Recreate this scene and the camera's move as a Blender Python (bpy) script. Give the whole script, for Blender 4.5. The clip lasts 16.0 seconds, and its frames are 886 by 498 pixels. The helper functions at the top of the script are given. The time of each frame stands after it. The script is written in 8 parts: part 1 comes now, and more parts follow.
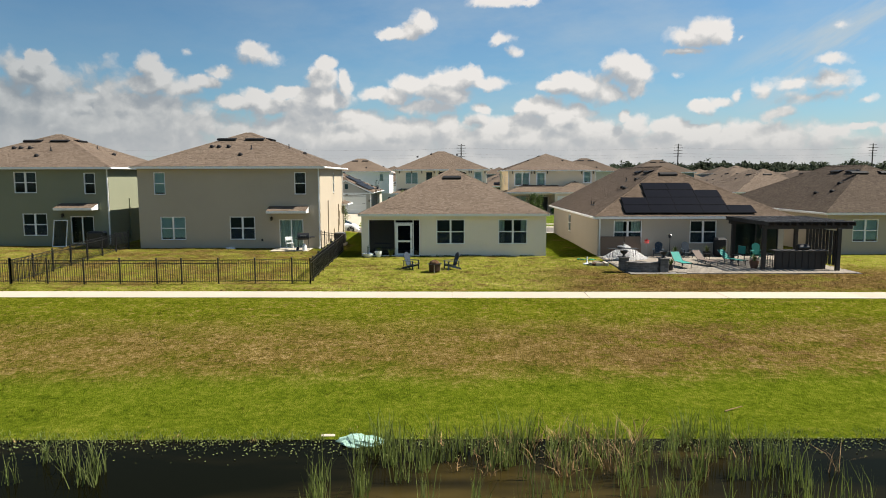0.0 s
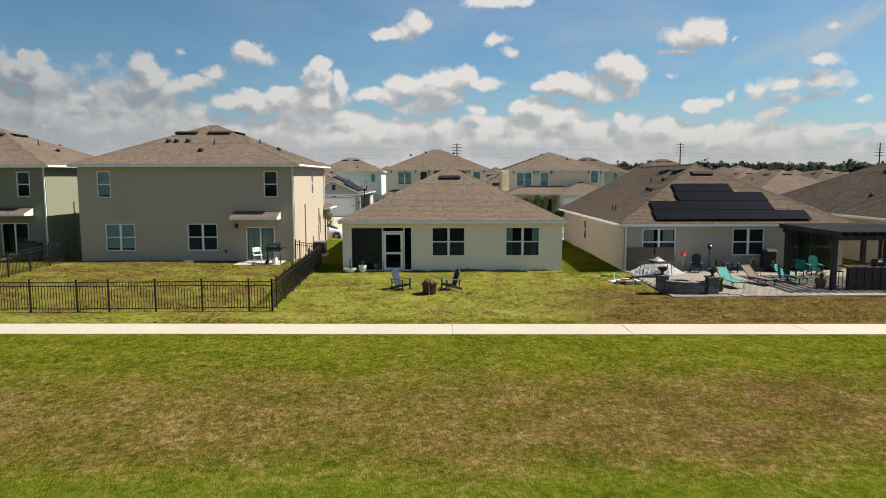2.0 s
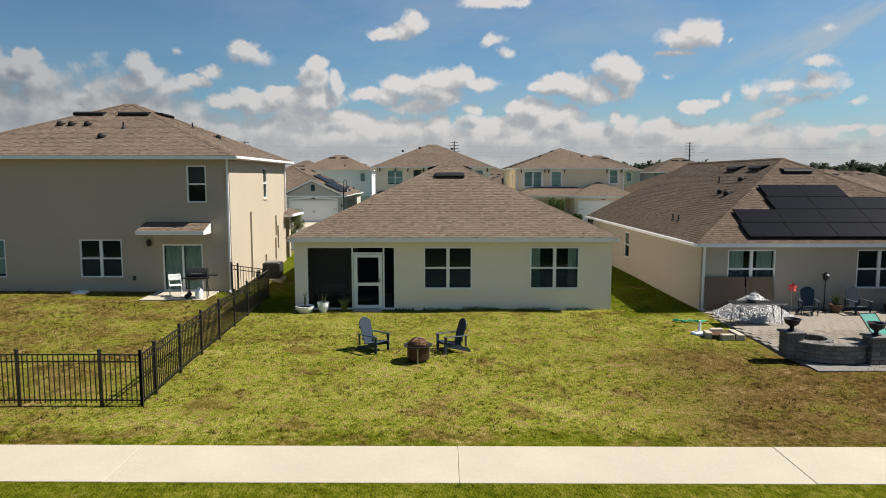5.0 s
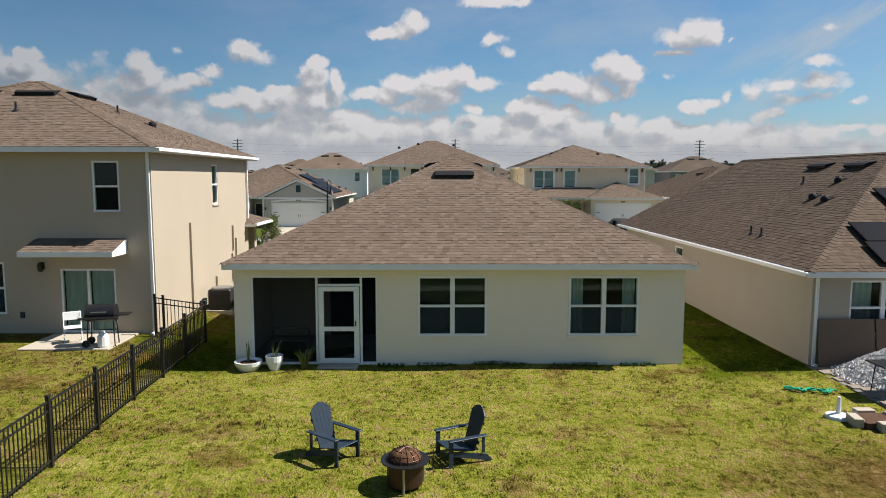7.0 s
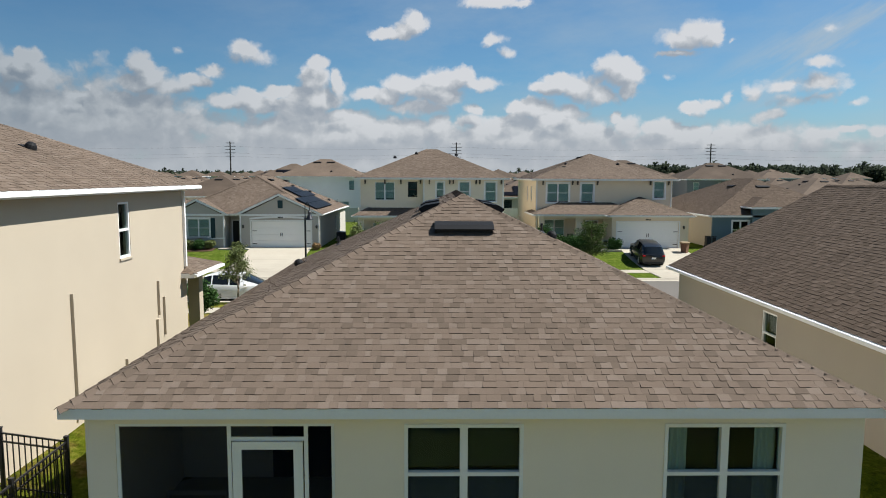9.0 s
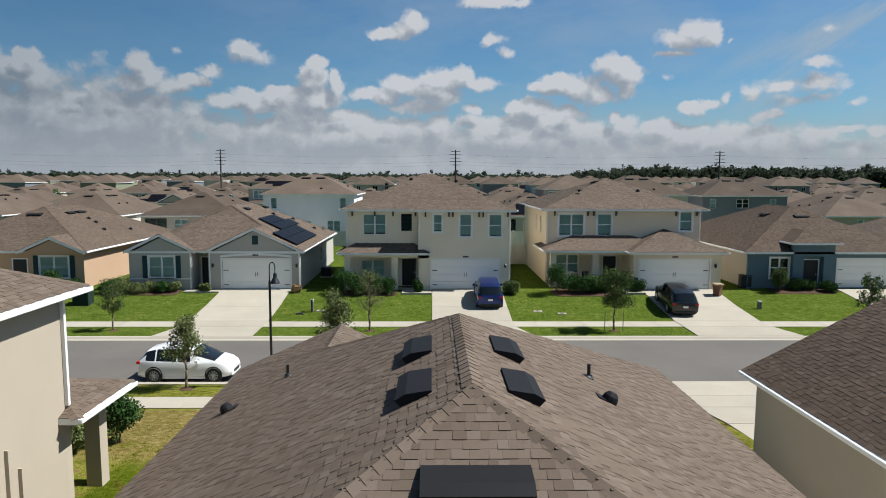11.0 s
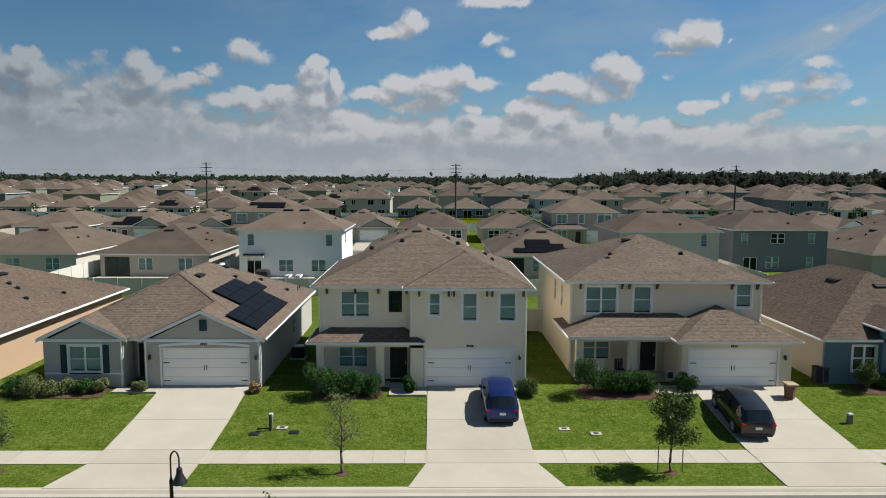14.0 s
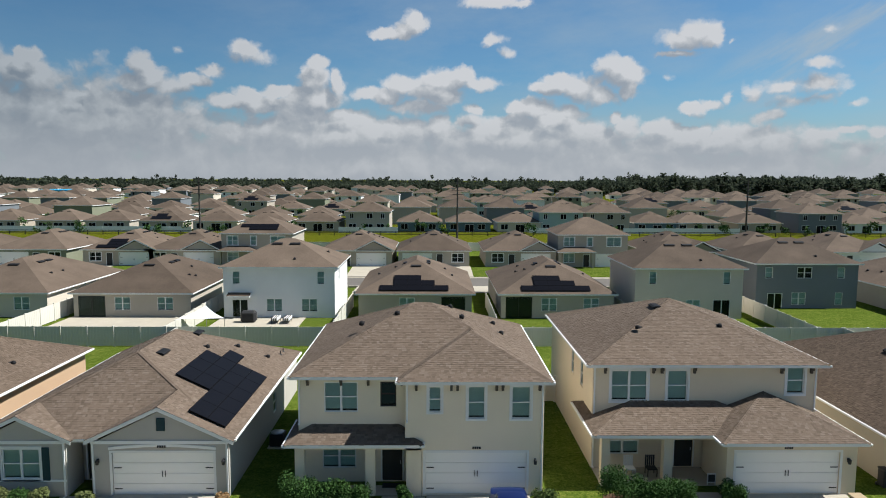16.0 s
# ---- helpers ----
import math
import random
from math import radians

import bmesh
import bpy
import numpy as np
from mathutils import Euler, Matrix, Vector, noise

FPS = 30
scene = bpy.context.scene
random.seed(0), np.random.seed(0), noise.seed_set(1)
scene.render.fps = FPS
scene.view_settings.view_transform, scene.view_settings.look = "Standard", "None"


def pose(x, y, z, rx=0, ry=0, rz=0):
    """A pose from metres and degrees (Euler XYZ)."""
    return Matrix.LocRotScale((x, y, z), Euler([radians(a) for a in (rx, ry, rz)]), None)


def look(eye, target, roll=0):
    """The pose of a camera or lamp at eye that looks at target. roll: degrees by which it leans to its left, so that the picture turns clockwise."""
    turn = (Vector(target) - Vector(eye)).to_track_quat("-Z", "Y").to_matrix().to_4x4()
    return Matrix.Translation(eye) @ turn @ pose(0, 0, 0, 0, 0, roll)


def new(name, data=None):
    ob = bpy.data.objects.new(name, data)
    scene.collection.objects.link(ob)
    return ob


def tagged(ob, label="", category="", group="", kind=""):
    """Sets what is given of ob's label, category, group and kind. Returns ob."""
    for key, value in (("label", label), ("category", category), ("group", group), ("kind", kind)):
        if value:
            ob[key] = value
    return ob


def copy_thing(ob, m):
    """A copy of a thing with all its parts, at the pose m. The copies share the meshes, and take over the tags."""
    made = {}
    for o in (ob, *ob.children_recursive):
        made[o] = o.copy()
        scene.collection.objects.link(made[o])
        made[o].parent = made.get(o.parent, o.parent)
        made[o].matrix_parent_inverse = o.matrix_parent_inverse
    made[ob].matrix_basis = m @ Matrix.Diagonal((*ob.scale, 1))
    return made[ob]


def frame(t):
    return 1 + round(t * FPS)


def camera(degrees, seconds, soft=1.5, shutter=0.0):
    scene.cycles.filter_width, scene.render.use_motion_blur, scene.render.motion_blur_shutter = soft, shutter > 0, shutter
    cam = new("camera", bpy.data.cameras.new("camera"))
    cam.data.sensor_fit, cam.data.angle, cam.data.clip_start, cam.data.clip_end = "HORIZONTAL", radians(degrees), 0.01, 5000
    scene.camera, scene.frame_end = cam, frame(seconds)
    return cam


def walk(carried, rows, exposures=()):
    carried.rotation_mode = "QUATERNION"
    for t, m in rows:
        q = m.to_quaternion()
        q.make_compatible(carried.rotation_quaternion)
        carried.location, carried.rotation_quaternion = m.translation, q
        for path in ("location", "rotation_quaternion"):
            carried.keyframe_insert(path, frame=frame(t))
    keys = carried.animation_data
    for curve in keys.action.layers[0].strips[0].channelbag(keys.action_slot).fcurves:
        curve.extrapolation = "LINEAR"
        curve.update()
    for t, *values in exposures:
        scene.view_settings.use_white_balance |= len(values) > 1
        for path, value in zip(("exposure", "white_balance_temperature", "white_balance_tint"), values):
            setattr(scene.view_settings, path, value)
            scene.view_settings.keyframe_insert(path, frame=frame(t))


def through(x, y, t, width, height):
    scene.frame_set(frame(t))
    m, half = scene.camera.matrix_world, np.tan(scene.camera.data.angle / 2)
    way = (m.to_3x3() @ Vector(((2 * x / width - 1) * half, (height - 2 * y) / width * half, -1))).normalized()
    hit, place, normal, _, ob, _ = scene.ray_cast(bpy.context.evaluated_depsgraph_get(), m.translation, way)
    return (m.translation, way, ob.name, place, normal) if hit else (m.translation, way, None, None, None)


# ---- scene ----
cam = camera(67.1, 16.0, 1.0)

PATH = [
    (0, (-0.715, -43.34, 5.15), (-0.712, -41.351, 4.935), -0.1),
    (0.5, (-0.727, -41.602, 5.166), (-0.721, -39.614, 4.952), -0.1),
    (1, (-0.777, -39.832, 5.158), (-0.765, -37.843, 4.944), -0.1),
    (1.5, (-0.684, -38.053, 5.141), (-0.674, -36.065, 4.928), -0.1),
    (2, (-0.788, -36.361, 5.112), (-0.77, -34.372, 4.898), -0.1),
    (2.5, (-0.759, -34.52, 5.089), (-0.739, -32.532, 4.875), -0.1),
    (3, (-0.759, -32.666, 5.055), (-0.736, -30.677, 4.841), -0.0),
    (3.5, (-0.709, -30.769, 5.04), (-0.685, -28.781, 4.826), 0.0),
    (4, (-0.717, -28.851, 5.012), (-0.689, -26.862, 4.799), 0.0),
    (6.5, (-0.684, -19.45, 5.017), (-0.655, -17.461, 4.802), 0.1),
    (7, (-0.665, -17.551, 5.025), (-0.636, -15.563, 4.81), 0.1),
    (7.5, (-0.645, -15.684, 5.104), (-0.619, -13.696, 4.888), -0.0),
    (8, (-0.66, -13.808, 5.332), (-0.632, -11.82, 5.118), 0.1),
    (8.5, (-0.627, -11.882, 5.629), (-0.601, -9.894, 5.415), 0.1),
    (9, (-0.628, -9.925, 6.175), (-0.6, -7.937, 5.961), 0.2),
    (11.5, (-0.416, -0.955, 8.996), (-0.384, 1.033, 8.782), 0.2),
    (12, (-0.373, 0.829, 9.502), (-0.341, 2.818, 9.29), 0.3),
    (12.5, (-0.363, 2.645, 10.098), (-0.33, 4.634, 9.884), 0.3),
    (13, (-0.338, 4.461, 10.817), (-0.304, 6.449, 10.601), 0.3),
    (13.5, (-0.309, 6.271, 11.575), (-0.275, 8.259, 11.361), 0.3),
    (14, (-0.253, 8.02, 12.433), (-0.221, 10.008, 12.218), 0.3),
    (14.5, (-0.265, 9.723, 13.28), (-0.232, 11.711, 13.066), 0.2),
    (15, (-0.223, 11.368, 14.136), (-0.191, 13.356, 13.921), 0.2),
    (15.5, (-0.193, 12.937, 15.0), (-0.163, 14.925, 14.785), 0.3),
    (16, (-0.201, 14.402, 15.886), (-0.172, 16.39, 15.672), 0.3),
]
walk(cam, [(t, look(eye, target, roll)) for t, eye, target, roll in PATH],
     [(0, 1.10, 6600, 10), (3.5, .86, 6550, 10), (7.0, .86, 6330, 13), (9.2, .83, 6000, 9), (11.3, .60, 5900, 9), (12.5, .535, 6000, 9), (14.5, .545, 6000, 9), (16, .72, 6000, 9)])

# ---- world, sun, exposure ----
SUN = Vector((0.80, 0.05, 1.0)).normalized()


def node_tree(nt, clear=True):
    if clear:
        nt.nodes.clear()

    def add(kind, ins=None, **attrs):
        n = nt.nodes.new(kind)
        for k, v in attrs.items():
            setattr(n, k, v)
        for k, v in (ins or {}).items():
            s = n.inputs[k]
            if isinstance(v, bpy.types.NodeSocket):
                nt.links.new(v, s)
            else:
                s.default_value = v
        return n
    return add


def ramp_node(add, fac, stops):
    n = add("ShaderNodeValToRGB", {0: fac})
    els = n.color_ramp.elements
    while len(els) < len(stops):
        els.new(0.5)
    for e, (pos, col) in zip(els, stops):
        e.position = pos
        e.color = (*col, 1) if len(col) == 3 else col
    return n.outputs[0]


# Cumulus clouds: azimuth, elevation, half width, half height (hundredths of a radian), weight
CLOUDS = [(-53.3, 15, 1.7, 0.9, 1), (-54.7, 13.1, 2.8, 2.4, .9), (-52.4, 11.7, 3, 2.8, .85), (-40.1, 15.1, 1.8, 1.6, 1), (-39.3, 13.1, 2.4, 1.5, .9),
          (-41.2, 12.1, 2.7, 1.5, .85), (-31.1, 14.4, 1.6, 0.8, .75), (-33.8, 12.9, 2.6, 1.2, .8), (-36.7, 12.2, 3.6, 1.6, .8), (-48.2, 10.2, 2.3, 1.1, 1),
          (-46.5, 11.2, 0.5, 1.1, .8), (-42.6, 10.2, 2.2, 1.3, .95), (-51.9, 6.9, 1.9, 1, 1), (-52.7, 8.9, 3.7, 2.9, .8), (-26.9, 11.4, 2, 1.1, 1)]
CLOUDS += [(-22.4, 12.1, 2.7, 1, 1), (-29.4, 10.3, 3.3, 1.2, 1), (-23.3, 10.3, 4.7, 1.4, .9), (-26.8, 17.7, 2.1, 1.3, .8), (-26, 16.7, 3.5, 1.1, .6),
          (-42.3, 19.5, 0.7, 0.6, .3), (-45.6, 17.8, 2.2, 1.4, .2), (-35.8, 16.7, 0.9, 0.6, .38), (-16.6, 15.9, 1.4, 1.1, 1), (-17.5, 13.8, 2.1, 1.7, 1),
          (-14, 13.3, 1.1, 1.6, .9), (-16.9, 11.2, 3.9, 1.9, 1), (-13.3, 8.7, 3.9, 1.2, 1), (-18.9, 8.8, 4.8, 2.1, .9), (-9.6, 12.1, 2.1, 1, 1)]
CLOUDS += [(-7, 11.7, 2.8, 1.1, .95), (-3.8, 13.5, 2.8, 1.4, 1), (1.1, 13.8, 4.1, 1.7, 1), (4, 14.8, 2.2, 1.2, 1), (7.1, 13.8, 3.1, 1, .95),
          (0.2, 12.1, 4.6, 1.6, .95), (-2.6, 10.1, 4.3, 1.1, .75), (-2.8, 21.9, 1.9, 1.5, 1), (-6.3, 20.5, 2.8, 0.8, .95), (-4.3, 20.8, 2.1, 1.2, .95),
          (8.3, 24.8, 3.7, 0.9, 1), (12.7, 24.4, 1.9, 0.5, .65), (8.7, 19.6, 1.5, 0.8, .75), (10.2, 18, 1.1, 0.9, .7), (-6.7, 7, 2.9, 1.1, 1)]
CLOUDS += [(0.8, 7.4, 1.8, 1.8, 1), (-3.7, 7.2, 4, 1.5, .9), (5.8, 10, 1.4, 1, .95), (5.3, 8.2, 2.3, 1.4, .9), (12.3, 10.1, 2, 1, 1),
          (15.2, 9.7, 3.3, 1.5, 1), (19.5, 9.3, 2.6, 1.1, 1), (17.6, 8, 5, 1.6, 1), (20.6, 6.9, 3.7, 1.5, .95), (11.2, 7.9, 3.6, 1.6, .9),
          (18, 14.2, 2.3, 1, .95), (17, 12.6, 2.8, 1.1, .95), (20.8, 13.2, 4, 1.7, .95), (25.5, 15.7, 2.5, 1.3, 1), (27.1, 14.6, 2.9, 2, 1)]
CLOUDS += [(28, 12.7, 1.5, 1.5, .85), (24, 11.9, 3.6, 1.2, .85), (36.8, 19.5, 2.6, 1.5, 1), (34.6, 18.5, 3.1, 1.3, .95), (38.8, 18.6, 1.8, 1.4, 1),
          (33.8, 16.8, 2.8, 0.5, .8), (41.4, 18, 0.5, 0.4, .6), (36.6, 9.5, 2.3, 0.8, .95), (41, 10.8, 1, 1.2, .85), (38.9, 9.8, 2.2, 0.8, .85),
          (33.5, 14.1, 0.9, 0.4, .4), (26.6, 8.4, 0.8, 1, 1), (28.1, 6.9, 1.9, 1.6, 1), (32.1, 7, 2.7, 1.3, 1), (36.3, 6.3, 3.1, 1, 1)]
CLOUDS += [(40.5, 6, 3, 0.8, .9), (44, 11.4, 1.2, 1.2, .62), (47.4, 12, 2.4, 1.1, .62), (51.4, 12.1, 2.4, 1.3, .72), (48.8, 10, 4, 1.3, .62),
          (46.3, 8.3, 2.3, 0.8, .62), (52.2, 10.3, 2.2, 1, .55), (51.8, 14.8, 2, 0.6, .75), (52.3, 18.7, 1.4, 0.6, .5), (56.1, 9.6, 1.2, 0.6, .6),
          (52.3, 5.7, 2.6, 0.9, .75), (55.5, 6.2, 1.8, 0.7, .85), (58, 5.8, 1.9, 0.9, .8), (48.9, 5.3, 2.4, 0.7, .65), (-47.2, 6.4, 17.5, 6.6, .95)]
CLOUDS += [(-13.7, 5.6, 19.4, 3.6, 1), (12.9, 5.4, 18.5, 3.2, 1), (38.8, 4.6, 19, 2.6, .9)]
CLOUDS += [(0, 1.1, 93, 5, .9)]


def cloud_group():
    """Cloud density over azimuth and elevation: D with billows, S the broad forms, F the billows."""
    g = bpy.data.node_groups.new("cloud_density", "ShaderNodeTree")
    g.interface.new_socket("P", in_out="INPUT", socket_type="NodeSocketVector")
    for socket in ("D", "S", "F"):
        g.interface.new_socket(socket, in_out="OUTPUT", socket_type="NodeSocketFloat")
    add = node_tree(g)
    p = add("NodeGroupInput").outputs[0]
    warp = add("ShaderNodeTexNoise", {"Vector": p, "Scale": 20.0, "Detail": 7.0, "Roughness": 0.62})
    off = add("ShaderNodeVectorMath", {0: warp.outputs["Color"], 1: (0.044, 0.032, 0), 2: (-0.022, -0.016, 0)}, operation="MULTIPLY_ADD").outputs[0]
    q = add("ShaderNodeVectorMath", {0: p, 1: off}, operation="ADD").outputs[0]
    total = None
    for az, el, w, h, k in CLOUDS:
        if k < .8:
            w, h = w * 1.3, h * 1.3
        d = add("ShaderNodeVectorMath", {0: q, 1: (100 / w, 100 / h, 0), 2: (-az / w, -el / h, 0)}, operation="MULTIPLY_ADD").outputs[0]
        d = add("ShaderNodeVectorMath", {0: d}, operation="LENGTH").outputs["Value"]
        d = add("ShaderNodeMath", {0: d, 1: -k, 2: 1.45 * k - 0.35 * (1 - k)}, operation="MULTIPLY_ADD").outputs[0]
        total = d if total is None else add("ShaderNodeMath", {0: total, 1: d, 2: 0.16}, operation="SMOOTH_MAX").outputs[0]
    # scattered clouds over the rest of the sky
    rest = add("ShaderNodeTexNoise", {"Vector": p, "Scale": 3.2, "Detail": 6.0, "Roughness": 0.55}).outputs[0]
    rest = add("ShaderNodeMath", {0: rest, 1: 4.0, 2: -2.35}, operation="MULTIPLY_ADD").outputs[0]
    sep = add("ShaderNodeSeparateXYZ", {0: p})
    high = add("ShaderNodeMapRange", {0: sep.outputs[1], 1: 0.28, 2: 0.45}, clamp=True).outputs[0]
    side = add("ShaderNodeMath", {0: sep.outputs[0]}, operation="ABSOLUTE").outputs[0]
    side = add("ShaderNodeMapRange", {0: side, 1: 0.75, 2: 1.0}, clamp=True).outputs[0]
    away = add("ShaderNodeMath", {0: high, 1: side}, operation="MAXIMUM").outputs[0]
    rest = add("ShaderNodeMath", {0: rest, 1: away}, operation="MULTIPLY").outputs[0]
    rest = add("ShaderNodeMath", {0: rest, 1: away, 2: -1.0}, operation="ADD").outputs[0]
    rest = add("ShaderNodeMath", {0: rest, 1: 1.0}, operation="SUBTRACT").outputs[0]
    total = add("ShaderNodeMath", {0: total, 1: rest}, operation="MAXIMUM").outputs[0]
    fine = add("ShaderNodeTexNoise", {"Vector": q, "Scale": 24.0, "Detail": 8.0, "Roughness": 0.6}).outputs[0]
    puff = add("ShaderNodeTexVoronoi", {"Vector": q, "Scale": 38.0, "Detail": 2.0, "Roughness": 0.55}, feature="SMOOTH_F1").outputs["Distance"]
    fine = add("ShaderNodeMath", {0: puff, 1: -0.55, 2: fine}, operation="MULTIPLY_ADD").outputs[0]
    fine = add("ShaderNodeMath", {0: fine, 1: 0.24}, operation="ADD").outputs[0]
    out = add("ShaderNodeMath", {0: fine, 1: 0.95, 2: -0.475}, operation="MULTIPLY_ADD").outputs[0]
    out = add("ShaderNodeMath", {0: out, 1: total}, operation="ADD").outputs[0]
    add("NodeGroupOutput", {0: out, 1: total, 2: fine})
    return g


def make_world():
    w = bpy.data.worlds.new("sky")
    scene.world = w
    w.use_nodes = True
    add = node_tree(w.node_tree)

    def blend(f, a, b):
        n = add("ShaderNodeMix", {0: f}, data_type="RGBA")
        for v, s in ((a, n.inputs[6]), (b, n.inputs[7])):
            if isinstance(v, tuple):
                s.default_value = (*v, 1)
            else:
                w.node_tree.links.new(v, s)
        return n.outputs[2]

    def ease(v, lo, hi, a=0.0, b=1.0):
        return add("ShaderNodeMapRange", {0: v, 1: lo, 2: hi, 3: a, 4: b}, interpolation_type="SMOOTHSTEP").outputs[0]

    def times(a, b):
        return add("ShaderNodeMath", {0: a, 1: b}, operation="MULTIPLY").outputs[0]
    sky = add("ShaderNodeTexSky", sky_type="NISHITA", sun_disc=False, sun_elevation=math.asin(SUN.z),
              sun_rotation=math.atan2(SUN.x, SUN.y), air_density=1.0, dust_density=0.6, ozone_density=1.6)
    blue = add("ShaderNodeVectorMath", {0: sky.outputs[0], 1: (0.072, 0.105, 0.120)}, operation="MULTIPLY").outputs[0]
    gen = add("ShaderNodeTexCoord").outputs["Generated"]
    sep = add("ShaderNodeSeparateXYZ", {0: gen})
    az = add("ShaderNodeMath", {0: sep.outputs[0], 1: sep.outputs[1]}, operation="ARCTAN2").outputs[0]
    el = add("ShaderNodeMath", {0: sep.outputs[2]}, operation="ARCSINE").outputs[0]
    p = add("ShaderNodeCombineXYZ", {0: az, 1: el}).outputs[0]
    grp = cloud_group()
    d1 = add("ShaderNodeGroup", node_tree=grp)
    w.node_tree.links.new(p, d1.inputs[0])
    p2 = add("ShaderNodeVectorMath", {0: p, 1: (0.009, 0.021, 0)}, operation="ADD").outputs[0]
    d2 = add("ShaderNodeGroup", node_tree=grp)
    w.node_tree.links.new(p2, d2.inputs[0])
    mask = ease(d1.outputs[0], -0.06, 0.50)
    lit = add("ShaderNodeMath", {0: d1.outputs[0], 1: d2.outputs[0]}, operation="SUBTRACT").outputs[0]
    lit = add("ShaderNodeMapRange", {0: lit, 1: -0.50, 2: 0.62}, clamp=True).outputs[0]
    thick = ease(d1.outputs[1], 0.15, 0.75, 0.06, -0.06)
    lit = add("ShaderNodeMath", {0: lit, 1: thick}, operation="ADD").outputs[0]
    body = ramp_node(add, lit, [(0.12, (0.45, 0.475, 0.505)), (0.45, (0.585, 0.59, 0.595)), (0.70, (0.74, 0.725, 0.705)), (1.0, (0.92, 0.885, 0.85))])
    # thin high veils, thickest towards the right
    veil = add("ShaderNodeMapping", {"Vector": p, "Scale": (2.2, 6.0, 1.0), "Rotation": (0, 0, -0.5)}).outputs[0]
    veil = add("ShaderNodeTexNoise", {"Vector": veil, "Scale": 1.9, "Detail": 8.0, "Roughness": 0.62}).outputs[0]
    veil = add("ShaderNodeMapRange", {0: veil, 1: 0.38, 2: 0.74, 3: 0.03, 4: 0.42}, clamp=True).outputs[0]
    fan = add("ShaderNodeMapping", {"Vector": p, "Location": (-0.30, -0.10, 0), "Rotation": (0, 0, -0.52), "Scale": (1.0, 1.0, 1.0)}).outputs[0]
    fan = add("ShaderNodeVectorMath", {0: fan, 1: (3.0, 14.0, 1.0)}, operation="MULTIPLY").outputs[0]
    fan = add("ShaderNodeTexNoise", {"Vector": fan, "Scale": 1.8, "Detail": 8.0, "Roughness": 0.6}).outputs[0]
    rise = add("ShaderNodeMath", {0: az, 1: -0.41, 2: el}, operation="MULTIPLY_ADD").outputs[0]
    there = times(ease(az, 0.33, 0.50), times(ease(rise, -0.15, -0.05), ease(rise, 0.02, -0.035)))
    fan = times(ease(fan, 0.36, 0.66, 0.0, 0.75), there)
    veil = times(veil, ease(az, -0.45, 0.05, 0.35, 1.0))
    veil = add("ShaderNodeMath", {0: veil, 1: fan}, operation="MAXIMUM").outputs[0]
    blue = blend(veil, blue, (0.55, 0.62, 0.655))
    tint = blend(ease(az, -0.62, -0.02), (0.62, 0.665, 0.70), (1.0, 1.0, 1.0))
    body = add("ShaderNodeVectorMath", {0: body, 1: tint}, operation="MULTIPLY").outputs[0]
    blue = add("ShaderNodeVectorMath", {0: blue, 3: ease(az, -0.62, 0.05, 0.78, 1.0)}, operation="SCALE").outputs[0]
    mixed = blend(times(mask, 0.95), blue, body)
    mixed = blend(ease(el, 0.0, 0.11, 0.72, 0.0), mixed, (0.57, 0.585, 0.595))
    bg = add("ShaderNodeBackground", {0: mixed, 1: 0.45})
    add("ShaderNodeOutputWorld", {0: bg.outputs[0]})


make_world()
sun_data = bpy.data.lights.new("sun", "SUN")
sun_data.energy, sun_data.angle, sun_data.color = 5.0, radians(0.6), (1.0, 0.94, 0.84)
new("sun", sun_data).matrix_world = look(SUN * 100, (0, 0, 0))

# ---- materials ----


def base_mat(name):
    m = bpy.data.materials.new(name)
    m.use_nodes = True
    add = node_tree(m.node_tree)
    return m, add


def finish(add, color, rough, bump=None, strength=0.3, dist=0.01, metal=0.0, **extra):
    ins = {"Base Color": color, "Roughness": rough, "Metallic": metal}
    if rough > 0.8:
        ins["Specular IOR Level"] = 0.12
    ins.update(extra)
    if bump is not None:
        ins["Normal"] = add("ShaderNodeBump", {"Height": bump, "Strength": strength, "Distance": dist}).outputs[0]
    b = add("ShaderNodeBsdfPrincipled", ins)
    add("ShaderNodeOutputMaterial", {0: b.outputs[0]})
    return b


def scaled(c, k):
    return tuple(min(1, v * k) for v in c)


def surface(name, color, rough=0.7, grain=40.0, stain=0.6, vary=0.12, bump=0.25, dist=0.004, metal=0.0, per=0.0, island=False, **extra):
    """A plain surface with fine grain, broad stains and, if wanted, a tone of its own for each piece."""
    m, add = base_mat(name)
    co = add("ShaderNodeTexCoord").outputs["Object"]
    fine = add("ShaderNodeTexNoise", {"Vector": co, "Scale": grain, "Detail": 4.0, "Roughness": 0.6}).outputs[0]
    broad = add("ShaderNodeTexNoise", {"Vector": co, "Scale": stain, "Detail": 5.0, "Roughness": 0.6}).outputs[0]
    both = add("ShaderNodeMath", {0: fine, 1: 0.45}, operation="MULTIPLY").outputs[0]
    both = add("ShaderNodeMath", {0: broad, 1: 0.55, 2: both}, operation="MULTIPLY_ADD").outputs[0]
    col = ramp_node(add, both, [(0.28, scaled(color, 1 - vary)), (0.5, color), (0.72, scaled(color, 1 + vary))])
    if per:
        rnd = add("ShaderNodeNewGeometry").outputs["Random Per Island"] if island else add("ShaderNodeObjectInfo").outputs["Random"]
        k = add("ShaderNodeMapRange", {0: rnd, 3: 1 - per, 4: 1 + per}).outputs[0]
        col = add("ShaderNodeVectorMath", {0: col, 3: k}, operation="SCALE").outputs[0]
    finish(add, col, rough, fine, bump, dist, metal, **extra)
    return m


